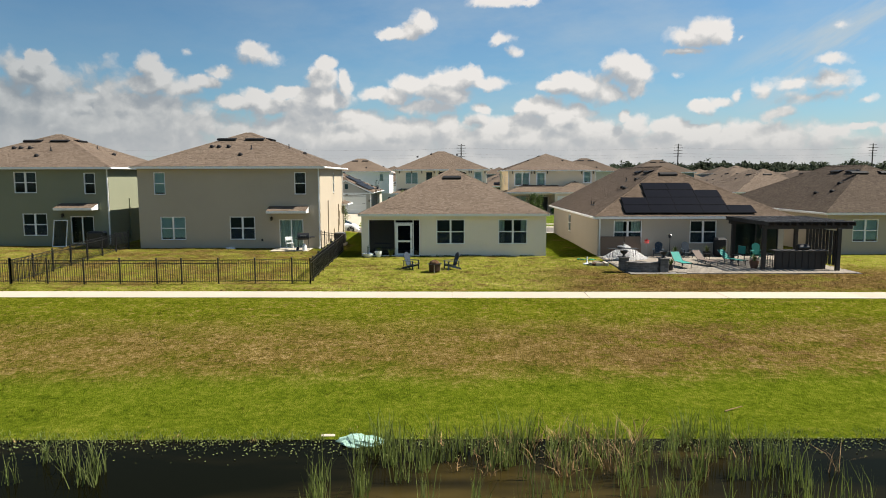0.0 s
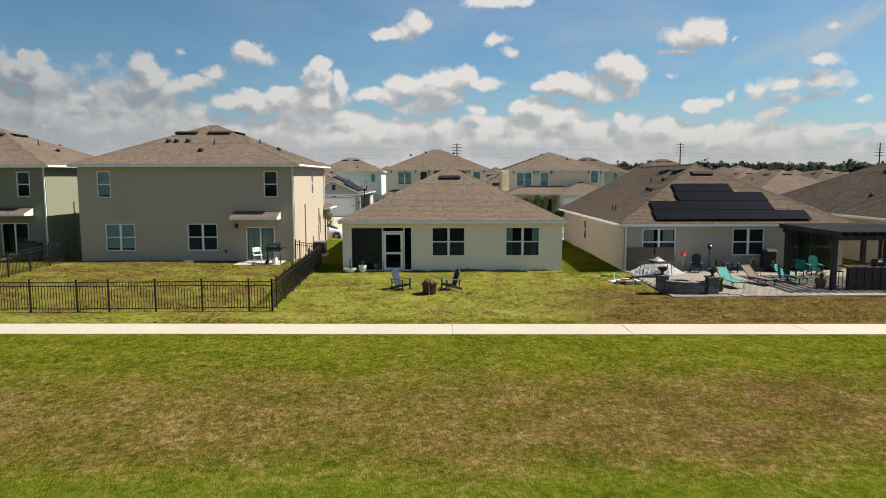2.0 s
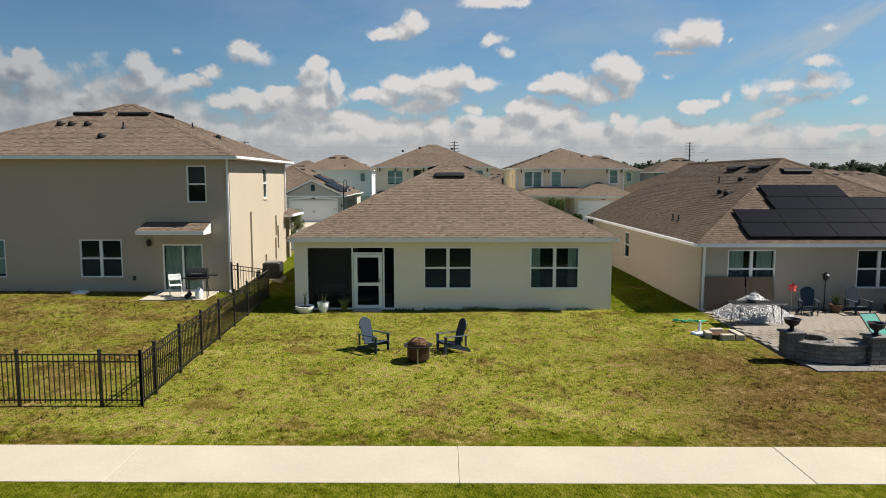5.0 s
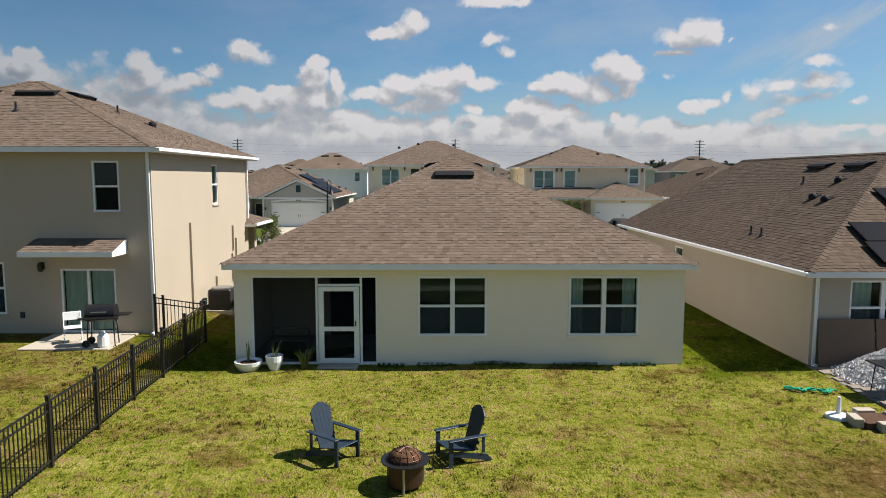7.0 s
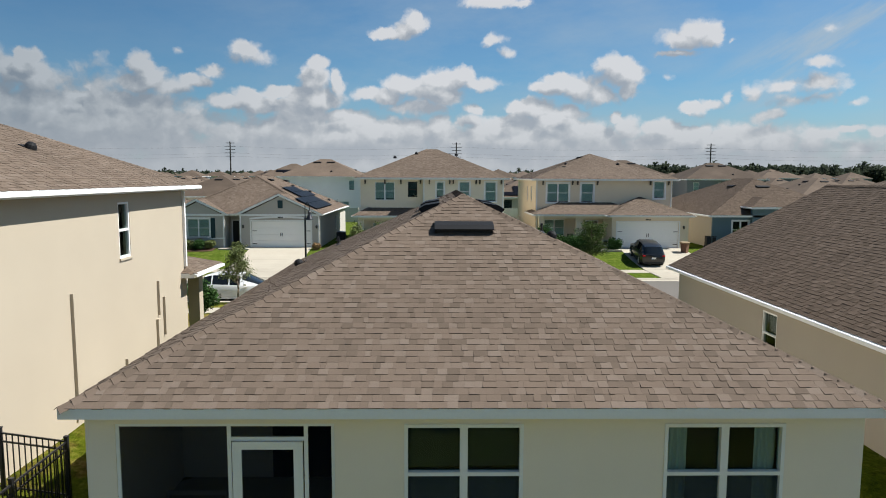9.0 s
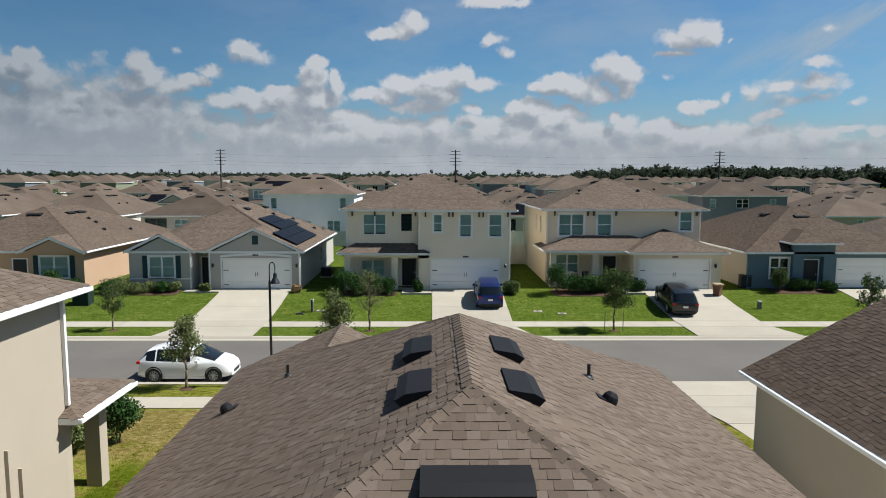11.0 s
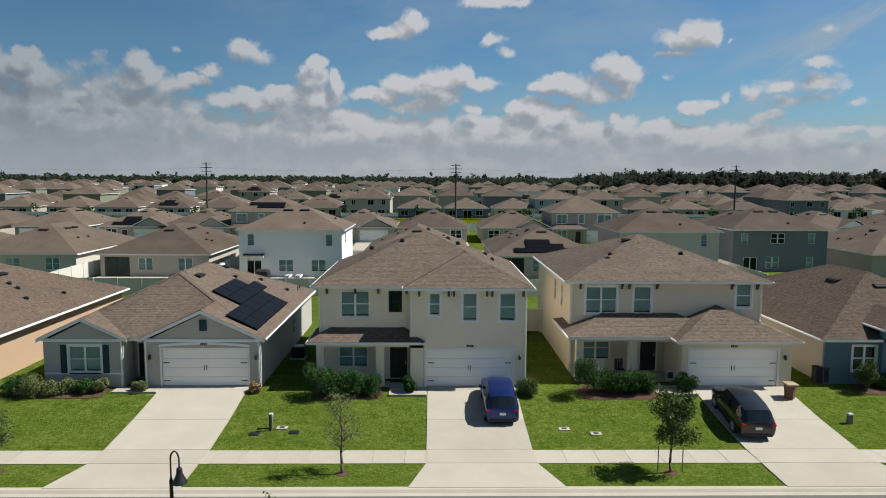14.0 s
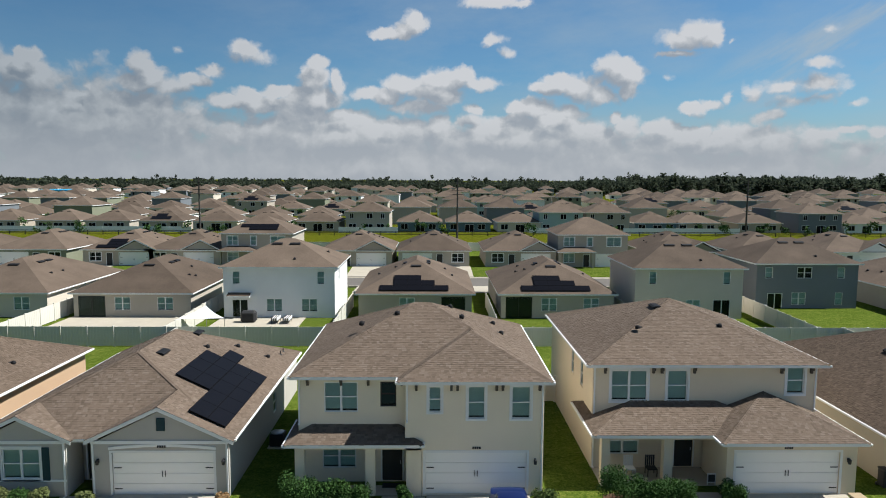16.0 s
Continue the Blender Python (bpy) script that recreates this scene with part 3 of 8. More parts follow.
def strip(name, label, category, profile, x0, x1, material, bounds=1):
    """A profile of (y, z) run along x."""
    bm = bmesh.new()
    ends = [[bm.verts.new((x, y, z)) for y, z in profile] for x in np.linspace(x0, x1, bounds + 1)]
    for a, b in zip(ends, ends[1:]):
        for i in range(len(profile)):
            j = (i + 1) % len(profile)
            bm.faces.new((a[i], a[j], b[j], b[i]))
    bm.faces.new(ends[0])
    bm.faces.new(ends[-1][::-1])
    return tagged(part(name, bm, material, None), label, category, kind="structure")


def make_street(y0, y1, z, half):
    strip("road", "grey worn asphalt street with patched stains", "road", [(y0, z - .3), (y0, z), ((y0 + y1) / 2, z + .05), (y1, z), (y1, z - .3)], -half, half, M["asphalt"])
    strip("kerb", "pale concrete rolled kerb with gutter", "kerb", [(y0 - .62, z - .3), (y0 - .62, z + .12), (y0 - .34, z + .13), (y0 - .22, z + .03), (y0, z + .004), (y0, z - .3)], -half, half, M["concrete"])
    strip("kerb", "pale concrete rolled kerb with gutter", "kerb", [(y1 + .62, z - .3), (y1 + .62, z + .12), (y1 + .34, z + .13), (y1 + .22, z + .03), (y1, z + .004), (y1, z - .3)], -half, half, M["concrete"])


make_street(26.75, 34.5, -.76, 400)
make_street(110.4, 118.4, 0.08, 400)

# ---- houses: walls, openings, roofs ----
TURN = {"S": 0, "E": 90, "N": 180, "W": 270}


def side_frame(side, at):
    """A frame whose x runs along a wall seen from outside, whose -y points out of it; at: the wall's outer plane."""
    if side == "S":
        return Matrix.Translation((0, at, 0))
    if side == "N":
        return Matrix.Translation((0, at, 0)) @ pose(0, 0, 0, 0, 0, 180)
    if side == "E":
        return Matrix.Translation((at, 0, 0)) @ pose(0, 0, 0, 0, 0, 90)
    return Matrix.Translation((at, 0, 0)) @ pose(0, 0, 0, 0, 0, 270)


def local_u(side, a):
    return {"S": a, "N": -a, "E": a, "W": -a}[side]


def wall_mesh(u0, u1, z0, z1, holes, thick=0.2):
    us = sorted({u0, u1, *[h for o in holes for h in o[:2]]})
    zs = sorted({z0, z1, *[h for o in holes for h in o[2:4]]})
    bm = bmesh.new()
    grid = {}

    def vert(u, y, z):
        k = (round(u, 4), y, round(z, 4))
        if k not in grid:
            grid[k] = bm.verts.new((u, y, z))
        return grid[k]
    solid = {}
    for i in range(len(us) - 1):
        for j in range(len(zs) - 1):
            cu, cz = (us[i] + us[i + 1]) / 2, (zs[j] + zs[j + 1]) / 2
            solid[i, j] = not any(o[0] < cu < o[1] and o[2] < cz < o[3] for o in holes)
    for (i, j), s in solid.items():
        if not s:
            continue
        a, b, c, d = us[i], us[i + 1], zs[j], zs[j + 1]
        bm.faces.new((vert(a, 0, c), vert(b, 0, c), vert(b, 0, d), vert(a, 0, d)))
        bm.faces.new((vert(a, thick, c), vert(a, thick, d), vert(b, thick, d), vert(b, thick, c)))
        for di, dj, p, q in ((-1, 0, (a, c), (a, d)), (1, 0, (b, d), (b, c)), (0, -1, (b, c), (a, c)), (0, 1, (a, d), (b, d))):
            if not solid.get((i + di, j + dj), False):
                bm.faces.new((vert(p[0], 0, p[1]), vert(p[0], thick, p[1]), vert(q[0], thick, q[1]), vert(q[0], 0, q[1])))
    return bm


def put(ob, m):
    ob.matrix_local = m
    return ob


def frame_bars(w, h, bar, deep, verticals=(), horizontals=()):
    bm = boxes((0, bar, -deep, .06, 0, h), (w - bar, w, -deep, .06, 0, h), (bar, w - bar, -deep, .06, 0, bar), (bar, w - bar, -deep, .06, h - bar, h))
    for v, b in verticals:
        box(bm, v - b / 2, v + b / 2, -deep + .004, .055, bar, h - bar)
    for z, b, a0, a1 in horizontals:
        box(bm, a0, a1, -deep + .008, .05, z - b / 2, z + b / 2)
    return bm


def window(house, fr, u0, u1, z0, z1, style="win", trim=0.0, blind=None, deep=0.0, frame_mat="white", name="window", screens=False, curtain=0.0):
    w, h = u1 - u0, z1 - z0
    m = fr @ Matrix.Translation((u0, 0.05, z0))
    vert, horiz, panes = [], [], []
    if style == "twin":
        vert = [(w / 2, .12)]
        horiz = [(h * .5, .06, .05, w / 2 - .06), (h * .5, .06, w / 2 + .06, w - .05)]
        panes = [(a, b, c, d) for a, b in ((.05, w / 2 - .06), (w / 2 + .06, w - .05)) for c, d in ((.05, h / 2), (h / 2, h - .05))]
    elif style == "win":
        horiz = [(h * .5, .06, .05, w - .05)]
        panes = [(.05, w - .05, .05, h / 2), (.05, w - .05, h / 2, h - .05)]
    elif style == "slider":
        vert = [(w / 2, .08)]
        panes = [(.05, w / 2, .05, h - .05), (w / 2, w - .05, .05, h - .05)]
    else:
        panes = [(.05, w - .05, .05, h - .05)]
    f = put(part(name, frame_bars(w, h, .055, .035 + deep, vert, horiz), M[frame_mat], house), m)
    if trim:
        t = trim
        part("window_trim", boxes((-t, 0, -.075, -.02, -t, h + t), (w, w + t, -.075, -.02, -t, h + t), (0, w, -.075, -.02, h, h + t), (0, w, -.09, -.02, -t, 0)), M["white"], f)
    else:
        part("window_sill", boxes((-.04, w + .04, -.09, .0, -.06, -.001)), M[wall_key(house)], f)
    for i, (a, b, c, d) in enumerate(panes):
        yy = .012 + .012 * (i % 2)
        p = link_mesh("pane", [(a, yy, c), (b, yy, c), (b, yy, d), (a, yy, d)], [(0, 1, 2, 3)], M["glass"], f)
        p.visible_shadow = False
    if curtain:
        for a0, a1 in ((.07, .07 + curtain), (w - .07 - curtain, w - .07)):
            bm = bmesh.new()
            line = [(a0 + (a1 - a0) * k / 16, .1 + .02 * math.sin(k * 1.3)) for k in range(17)]
            lo, hi = [bm.verts.new((u, d, .07)) for u, d in line], [bm.verts.new((u, d, h - .07)) for u, d in line]
            for k in range(16):
                bm.faces.new((lo[k], lo[k + 1], hi[k + 1], hi[k]))
            part("curtain", bm, M["curtain"], f)
    if screens and (blind is None or blind[1] != "blind"):
        for a, b, c, d in panes:
            if c < .1:
                part("insect_screen", boxes((a, b, -.006, -.004, c, d - .03)), M["sash_screen"], f).visible_shadow = False
    if blind is not None:
        lo, col = blind
        bm = bmesh.new()
        zz, top = h * lo + .06, h - .06
        n = max(3, int((top - zz) / .07))
        for i in range(n):
            a, b = zz + (top - zz) * i / n, zz + (top - zz) * (i + 1) / n
            vs = [bm.verts.new(v) for v in ((.06, .055, a), (w - .06, .055, a), (w - .06, .085, b), (.06, .085, b))]
            bm.faces.new(vs)
        part("blind", bm, M[col], f)
    return f


def wall_key(house):
    return house.get("stucco", "white")


def garage_door(house, fr, u0, u1, z0, z1):
    w, h = u1 - u0, z1 - z0
    m = fr @ Matrix.Translation((u0, 0.08, z0))
    g = put(part("garage_door", boxes((0, w, .03, .06, 0, h)), M["garage"], house), m)
    for i in range(4):
        part("panel", boxes((0, w, 0, .028, h * i / 4 + .006, h * (i + 1) / 4 - .006), bevel=.008), M["garage"], g)
    part("door_frame", boxes((-.12, -.002, -.1, 0, 0, h + .12), (w + .002, w + .12, -.1, 0, 0, h + .12), (-.002, w + .002, -.1, 0, h + .002, h + .12)), M["white"], g)
    for x in (w / 2 - .09, w / 2 + .06):
        part("handle", boxes((x, x + .03, -.035, -.002, h * .42, h * .56)), M["black"], g, "black strap handle")
    for x0, x1 in ((.05, .42), (w - .42, w - .05)):
        for z in (h * .12, h * .62):
            part("hinge", boxes((x0, x1, -.02, -.002, z, z + .05)), M["black"], g, "black strap hinge")
    return g


def entry_door(house, fr, u0, u1, z0, z1, mat="dark"):
    w, h = u1 - u0, z1 - z0
    m = fr @ Matrix.Translation((u0, 0.06, z0))
    bm = boxes((0, w, 0, .05, 0, h))
    for a, b in ((.12, w / 2 - .05), (w / 2 + .05, w - .12)):
        for c, d in ((.15, h * .42), (h * .48, h - .15)):
            box(bm, a, b, -.012, .001, c, d, bevel=.01)
    g = put(part("front_door", bm, M[mat], house), m)
    part("door_frame", boxes((-.08, -.002, -.08, .0, 0, h + .08), (w + .002, w + .08, -.08, .0, 0, h + .08), (-.002, w + .002, -.08, .0, h + .002, h + .08)), M["white"], g)
    part("door_handle", boxes((w - .12, w - .07, -.05, -.002, h * .44, h * .52)), M["steel"], g)


def walls(house, x0, x1, y0, y1, z0, z1, holes=None, sides="SENW", core=1.0):
    """Four outer walls. holes: side -> list of (a0, a1, z0, z1, style, options); a runs along x or y."""
    holes = holes or {}
    # added near-black core and floor put unlit-room darkness behind the panes
    if core and min(x1 - x0, y1 - y0) > 2 * core + .5:
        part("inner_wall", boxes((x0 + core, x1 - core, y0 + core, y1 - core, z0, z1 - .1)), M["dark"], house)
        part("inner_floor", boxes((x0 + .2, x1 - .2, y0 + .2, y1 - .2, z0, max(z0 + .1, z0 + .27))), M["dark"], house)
    for s in sides:
        key = house.get("front", wall_key(house)) if s == "S" else wall_key(house)
        at, a0, a1 = {"S": (y0, x0, x1), "N": (y1, x0, x1), "E": (x1, y0 + .2, y1 - .2), "W": (x0, y0 + .2, y1 - .2)}[s]
        fr = side_frame(s, at)
        lo, hi = sorted((local_u(s, a0), local_u(s, a1)))
        cut = []
        for o in holes.get(s, []):
            b0, b1 = sorted((local_u(s, o[0]), local_u(s, o[1])))
            cut.append((b0, b1, o[2], o[3]))
            style = o[4] if len(o) > 4 else "void"
            opt = o[5] if len(o) > 5 else {}
            if style == "garage":
                garage_door(house, fr, b0, b1, o[2], o[3])
            elif style == "door":
                entry_door(house, fr, b0, b1, o[2], o[3], **opt)
            elif style != "void":
                window(house, fr, b0, b1, o[2], o[3], style, **opt)
        put(part("wall", wall_mesh(lo, hi, z0, z1, cut), M[key], house), fr)


def hip_faces(x0, x1, y0, y1, z, slope, front=None):
    dx, dy = x1 - x0, y1 - y0
    a, b, c, d = Vector((x0, y0, z)), Vector((x1, y0, z)), Vector((x1, y1, z)), Vector((x0, y1, z))
    if dx <= dy:
        h = dx / 2
        p, q = Vector((x0 + h, y0 + (front or h), z + h * slope)), Vector((x0 + h, y1 - h, z + h * slope))
        faces = [[a, b, p], [b, c, q, p], [c, d, q], [d, a, p, q]]
        hips = [(a, p), (b, p), (c, q), (d, q), (p, q)]
    else:
        h = dy / 2
        e = front or h
        p, q = Vector((x0 + e, y0 + h, z + h * slope)), Vector((x1 - e, y0 + h, z + h * slope))
        faces = [[a, b, q, p], [b, c, q], [c, d, p, q], [d, a, p]]
        hips = [(a, p), (d, p), (b, q), (c, q), (p, q)]
    return faces, hips


def gable_faces(x0, x1, y0, y1, z, slope):
    """A gable roof, ridge along y."""
    h = (x1 - x0) / 2
    a, b, c, d = Vector((x0, y0, z)), Vector((x1, y0, z)), Vector((x1, y1, z)), Vector((x0, y1, z))
    p, q = Vector((x0 + h, y0, z + h * slope)), Vector((x0 + h, y1, z + h * slope))
    return [[b, c, q, p], [d, a, p, q]], [(p, q)]


def hip_gable_faces(x0, x1, y0, y1, z, slope):
    """Hipped towards -y, a gable towards +y, ridge along y."""
    h = (x1 - x0) / 2
    a, b, c, d = Vector((x0, y0, z)), Vector((x1, y0, z)), Vector((x1, y1, z)), Vector((x0, y1, z))
    p, q = Vector((x0 + h, y0 + h, z + h * slope)), Vector((x0 + h, y1, z + h * slope))
    return [[a, b, p], [b, c, q, p], [d, a, p, q]], [(a, p), (b, p), (p, q)]


def shed_faces(x0, x1, y0, y1, z, slope):
    """A lean-to that rises from y0 to y1."""
    a, b = Vector((x0, y0, z)), Vector((x1, y0, z))
    return [[a, b, b + Vector((0, y1 - y0, slope * (y1 - y0))), a + Vector((0, y1 - y0, slope * (y1 - y0)))]], []


def shingle_rows(face, row, width, rng, thick=0.009, gap=0.002):
    """Overlapping tabs over one roof plane whose first edge is the eave."""
    o = face[0]
    u = (face[1] - o).normalized()
    nrm = (face[1] - o).cross(face[-1] - o).normalized()
    if nrm.z < 0:
        nrm.negate()
    v = nrm.cross(u)
    if v.z < 0:
        v.negate()
    poly = [((p - o).dot(u), (p - o).dot(v)) for p in face]
    top = max(p[1] for p in poly)

    def span(h):
        xs = []
        for (ax, ay), (bx, by) in zip(poly, poly[1:] + poly[:1]):
            if (ay <= h < by) or (by <= h < ay):
                xs.append(ax + (bx - ax) * (h - ay) / (by - ay))
        return (min(xs), max(xs)) if len(xs) > 1 else None
    out = []
    n = int(top / row)
    for r in range(n):
        h = r * row
        s = span(h + row * .75)
        if not s or s[1] - s[0] < .08:
            continue
        x = s[0] - rng.uniform(0, width)
        proud = rng.random() < .5
        while x < s[1] - .01:
            w = width * rng.uniform(.45, 1.35)
            b, e = max(x, s[0]), min(x + w, s[1])
            x += w
            proud = not proud if rng.random() < .8 else proud
            if e - b < .015:
                continue
            t = thick * (rng.uniform(1.1, 1.5) if proud else rng.uniform(.35, .6))
            lo = h - (rng.uniform(.004, .010) if proud else rng.uniform(-.002, .003))
            q = []
            for uu, vv, k in ((b + gap / 2, lo, t + .003), (e - gap / 2, lo, t + .003), (e - gap / 2, h + row * 1.35, .002), (b + gap / 2, h + row * 1.35, .002)):
                q.append(o + u * uu + v * vv + nrm * k)
            base = [o + u * (b + gap / 2) + v * lo - nrm * .002, o + u * (e - gap / 2) + v * lo - nrm * .002]
            out.append((q, base))
    return out


def tabs_mesh(tabs):
    verts, faces = [], []
    for q, b in tabs:
        k = len(verts)
        verts += [tuple(p) for p in q] + [tuple(p) for p in b]
        faces += [(k, k + 1, k + 2, k + 3), (k + 4, k + 5, k + 1, k), (k + 4, k, k + 3), (k + 5, k + 2, k + 1)]
    return verts, faces


def cap_run(bm, p, q, step=0.2, half=0.14, lift=0.018, wing=0.5):
    """Folded cap shingles along a hip or a ridge."""
    d = q - p
    n = max(1, int(d.length / step))
    side = Vector((d.y, -d.x, 0)).normalized() * half
    drop = Vector((0, 0, -half * wing * (0.72 if abs(d.z) > .1 else 1.0)))
    for i in range(n):
        a, b = p + d * (i / n), p + d * ((i + 1.15) / n)
        k0, k1 = Vector((0, 0, lift + .014)), Vector((0, 0, lift + .002))
        va = [bm.verts.new(v) for v in (a - side + drop + k0, a + k0, a + side + drop + k0)]
        vb = [bm.verts.new(v) for v in (b - side + drop + k1, b + k1, b + side + drop + k1)]
        bm.faces.new((va[0], va[1], vb[1], vb[0]))
        bm.faces.new((va[1], va[2], vb[2], vb[1]))
        w = [bm.verts.new(v.co - Vector((0, 0, .016))) for v in va]
        bm.faces.new((w[0], w[1], va[1], va[0]))
        bm.faces.new((w[1], w[2], va[2], va[1]))


def roof(house, rect, z, slope=0.5, kind="hip", row=None, width=.2, seed=1, fascia=True, gutter=True, thick=.16, single=None, mat="shingle", front=None):
    """A roof over the rectangle of its eaves, whose tops lie at z."""
    rng = random.Random(seed)
    make = {"hip": hip_faces, "gable": gable_faces, "shed": shed_faces, "hip_gable": hip_gable_faces}[kind]
    faces, hips = make(*rect, z, slope, front) if front else make(*rect, z, slope)
    x0, x1, y0, y1 = rect
    verts, fs = [], []
    for f in faces:
        k = len(verts)
        verts += [tuple(p) for p in f]
        fs.append(tuple(range(k, k + len(f))))
        k = len(verts)
        verts += [(p.x, p.y, p.z - .05) for p in f]
        fs.append(tuple(range(k + len(f) - 1, k - 1, -1)))
    r = link_mesh("roof", verts, fs, M[mat] if row is None else M["roof_base"], house)
    if row is not None:
        tabs = [t for f in faces for t in shingle_rows(f, row, width, rng)]
        rest = tabs
        if single:
            rest = []
            picked = 0
            for t in tabs:
                c = (t[0][0] + t[0][2]) / 2
                if picked < 300 and single(c):
                    picked += 1
                    v, f = tabs_mesh([t])
                    link_mesh("shingle", v, f, M[mat], r)
                else:
                    rest.append(t)
        v, f = tabs_mesh(rest)
        tagged(link_mesh("shingles", v, f, M[mat], r), kind="stuff")
        if single:
            for p, q in hips:
                n = max(2, int((q - p).length / .2))
                for i in range(n):
                    bm = bmesh.new()
                    cap_run(bm, p + (q - p) * (i / n), p + (q - p) * ((i + 1) / n), 9)
                    part("ridge_cap", bm, M[mat], r)
        else:
            bm = bmesh.new()
            for p, q in hips:
                cap_run(bm, p, q)
            tagged(part("capping", bm, M[mat], r), kind="stuff")
    if fascia and kind in ("hip", "hip_gable"):
        t = thick
        for q in ((x0, x1, y0, y0 + .03),) + (((x0, x1, y1 - .03, y1),) if kind == "hip" else ()) + ((x0, x0 + .03, y0 + .03, y1 - .03), (x1 - .03, x1, y0 + .03, y1 - .03)):
            part("fascia", boxes((*q, z - t, z - .004)), M["white"], r)
        part("soffit", boxes((x0 + .03, x1 - .03, y0 + .03, y1 - .03, z - t + .01, z - t + .025)), M["white"], r)
        if gutter:
            for gx in (x0 - .11, x1 + .005):
                part("gutter", boxes((gx, gx + .105, y0 - .02, y1, z - .13, z - .02), bevel=.015), M["white"], r)
    if kind in ("gable", "hip_gable"):
        h = (x1 - x0) / 2
        for yy in (y0, y1 - .03) if kind == "gable" else (y1 - .03,):
            for s in (-1, 1):
                bm = bmesh.new()
                cx = x0 + h
                pts = [(cx, z + h * slope - .01), (cx + s * h, z - .01), (cx + s * h, z - .2), (cx, z + h * slope - .2)]
                a = [bm.verts.new((px, yy, pz)) for px, pz in pts]
                b = [bm.verts.new((px, yy + .03, pz)) for px, pz in pts]
                bm.faces.new(a)
                bm.faces.new(b[::-1])
                for i in range(4):
                    bm.faces.new((a[i], b[i], b[(i + 1) % 4], a[(i + 1) % 4]))
                part("fascia", bm, M["white"], r, "white raked fascia")
    if kind == "shed":
        zz = z + slope * (y1 - y0)
        bm = boxes((x0, x1, y0 - .03, y0, z - .15, z + .004))
        for xx in (x0, x1 - .03):
            a = [bm.verts.new((xx, yy, zv)) for yy, zv in ((y0, z - .15), (y1, z - .15), (y1, zz), (y0, z))]
            b = [bm.verts.new((xx + .03, yy, zv)) for yy, zv in ((y0, z - .15), (y1, z - .15), (y1, zz), (y0, z))]
            bm.faces.new(a)
            bm.faces.new(b[::-1])
            for i in range(4):
                bm.faces.new((a[i], b[i], b[(i + 1) % 4], a[(i + 1) % 4]))
        part("fascia", bm, M["white"], r)
    return r


def gable_wall(house, x0, x1, y, z, slope, thick=.15):
    """The triangle of wall under a gable that faces -y."""
    bm = bmesh.new()
    h = (x1 - x0) / 2
    a = [bm.verts.new(v) for v in ((x0, y, z), (x1, y, z), (x0 + h, y, z + h * slope))]
    b = [bm.verts.new(v) for v in ((x0, y + thick, z), (x1, y + thick, z), (x0 + h, y + thick, z + h * slope))]
    bm.faces.new(a)
    bm.faces.new(b[::-1])
    for i in range(3):
        bm.faces.new((a[i], b[i], b[(i + 1) % 3], a[(i + 1) % 3]))
    part("gable", bm, M[wall_key(house)], house)


def on_plane(rect, z, slope, side, a, d):
    """A pose on a hip roof's plane: a along the eave, d in from it."""
    x0, x1, y0, y1 = rect
    ang = math.degrees(math.atan(slope))
    if side == "S":
        return pose(a, y0 + d, z + d * slope, ang, 0, 0)
    if side == "E":
        return pose(x1 - d, a, z + d * slope) @ pose(0, 0, 0, 0, 0, 90) @ pose(0, 0, 0, ang, 0, 0)
    if side == "W":
        return pose(x0 + d, a, z + d * slope) @ pose(0, 0, 0, 0, 0, 270) @ pose(0, 0, 0, ang, 0, 0)
    return pose(a, y1 - d, z + d * slope) @ pose(0, 0, 0, 0, 0, 180) @ pose(0, 0, 0, ang, 0, 0)


def slot_vent(house, m, w=1.25, d=.42):
    """A low dark roof ventilator: a folded cap, open on the downhill side, on a throat block coloured near-black for
    the opening's shade.
    """
    v = part("roof_vent", boxes((-w / 2 + .03, w / 2 - .03, .03, d * .5, 0, .07)), M["rubber"], house)
    bm = bmesh.new()
    line = [(-.03, .10), (d * .3, .115), (d + .02, .012)]
    rows = [[bm.verts.new((x, y, z + k)) for y, z in line] for x in (-w / 2, w / 2) for k in (0, .018)]
    for i in range(2):
        bm.faces.new((rows[1][i], rows[3][i], rows[3][i + 1], rows[1][i + 1]))
        bm.faces.new((rows[0][i], rows[0][i + 1], rows[2][i + 1], rows[2][i]))
        for lo, hi in ((0, 1), (2, 3)):
            bm.faces.new((rows[lo][i], rows[lo][i + 1], rows[hi][i + 1], rows[hi][i]))
    bm.faces.new((rows[0][0], rows[2][0], rows[3][0], rows[1][0]))
    bm.faces.new((rows[0][2], rows[1][2], rows[3][2], rows[2][2]))
    for r in (rows[0], rows[2]):
        x = r[0].co.x
        base = [bm.verts.new((x, -.0, 0)), bm.verts.new((x, d + .02, 0))]
        bm.faces.new((base[0], base[1], r[2], r[1], r[0]))
    part("vent_cap", bm, M["vent"], v)
    return put(v, m)


def pipe_vent(house, m, slope=.5, h=.28, r=.035):
    bm = bmesh.new()
    tilt = Matrix.Rotation(-math.atan(slope), 3, "X")
    tube(bm, (0, 0, 0), tilt @ Vector((0, 0, h)), r, r, 10)
    lathe(bm, [(.12, .0), (.11, .02), (.055, .05), (.042, .08)], 10)
    return put(part("plumbing_vent", bm, M["iron"], house), m)


def goose_vent(house, m):
    bm = bmesh.new()
    lathe(bm, [(.15, .0), (.145, .05), (.13, .11), (.08, .17), (.02, .18)], 12)
    box(bm, -.14, .14, -.1, .24, 0, .02)
    return put(part("roof_vent", bm, M["vent"], house), m)


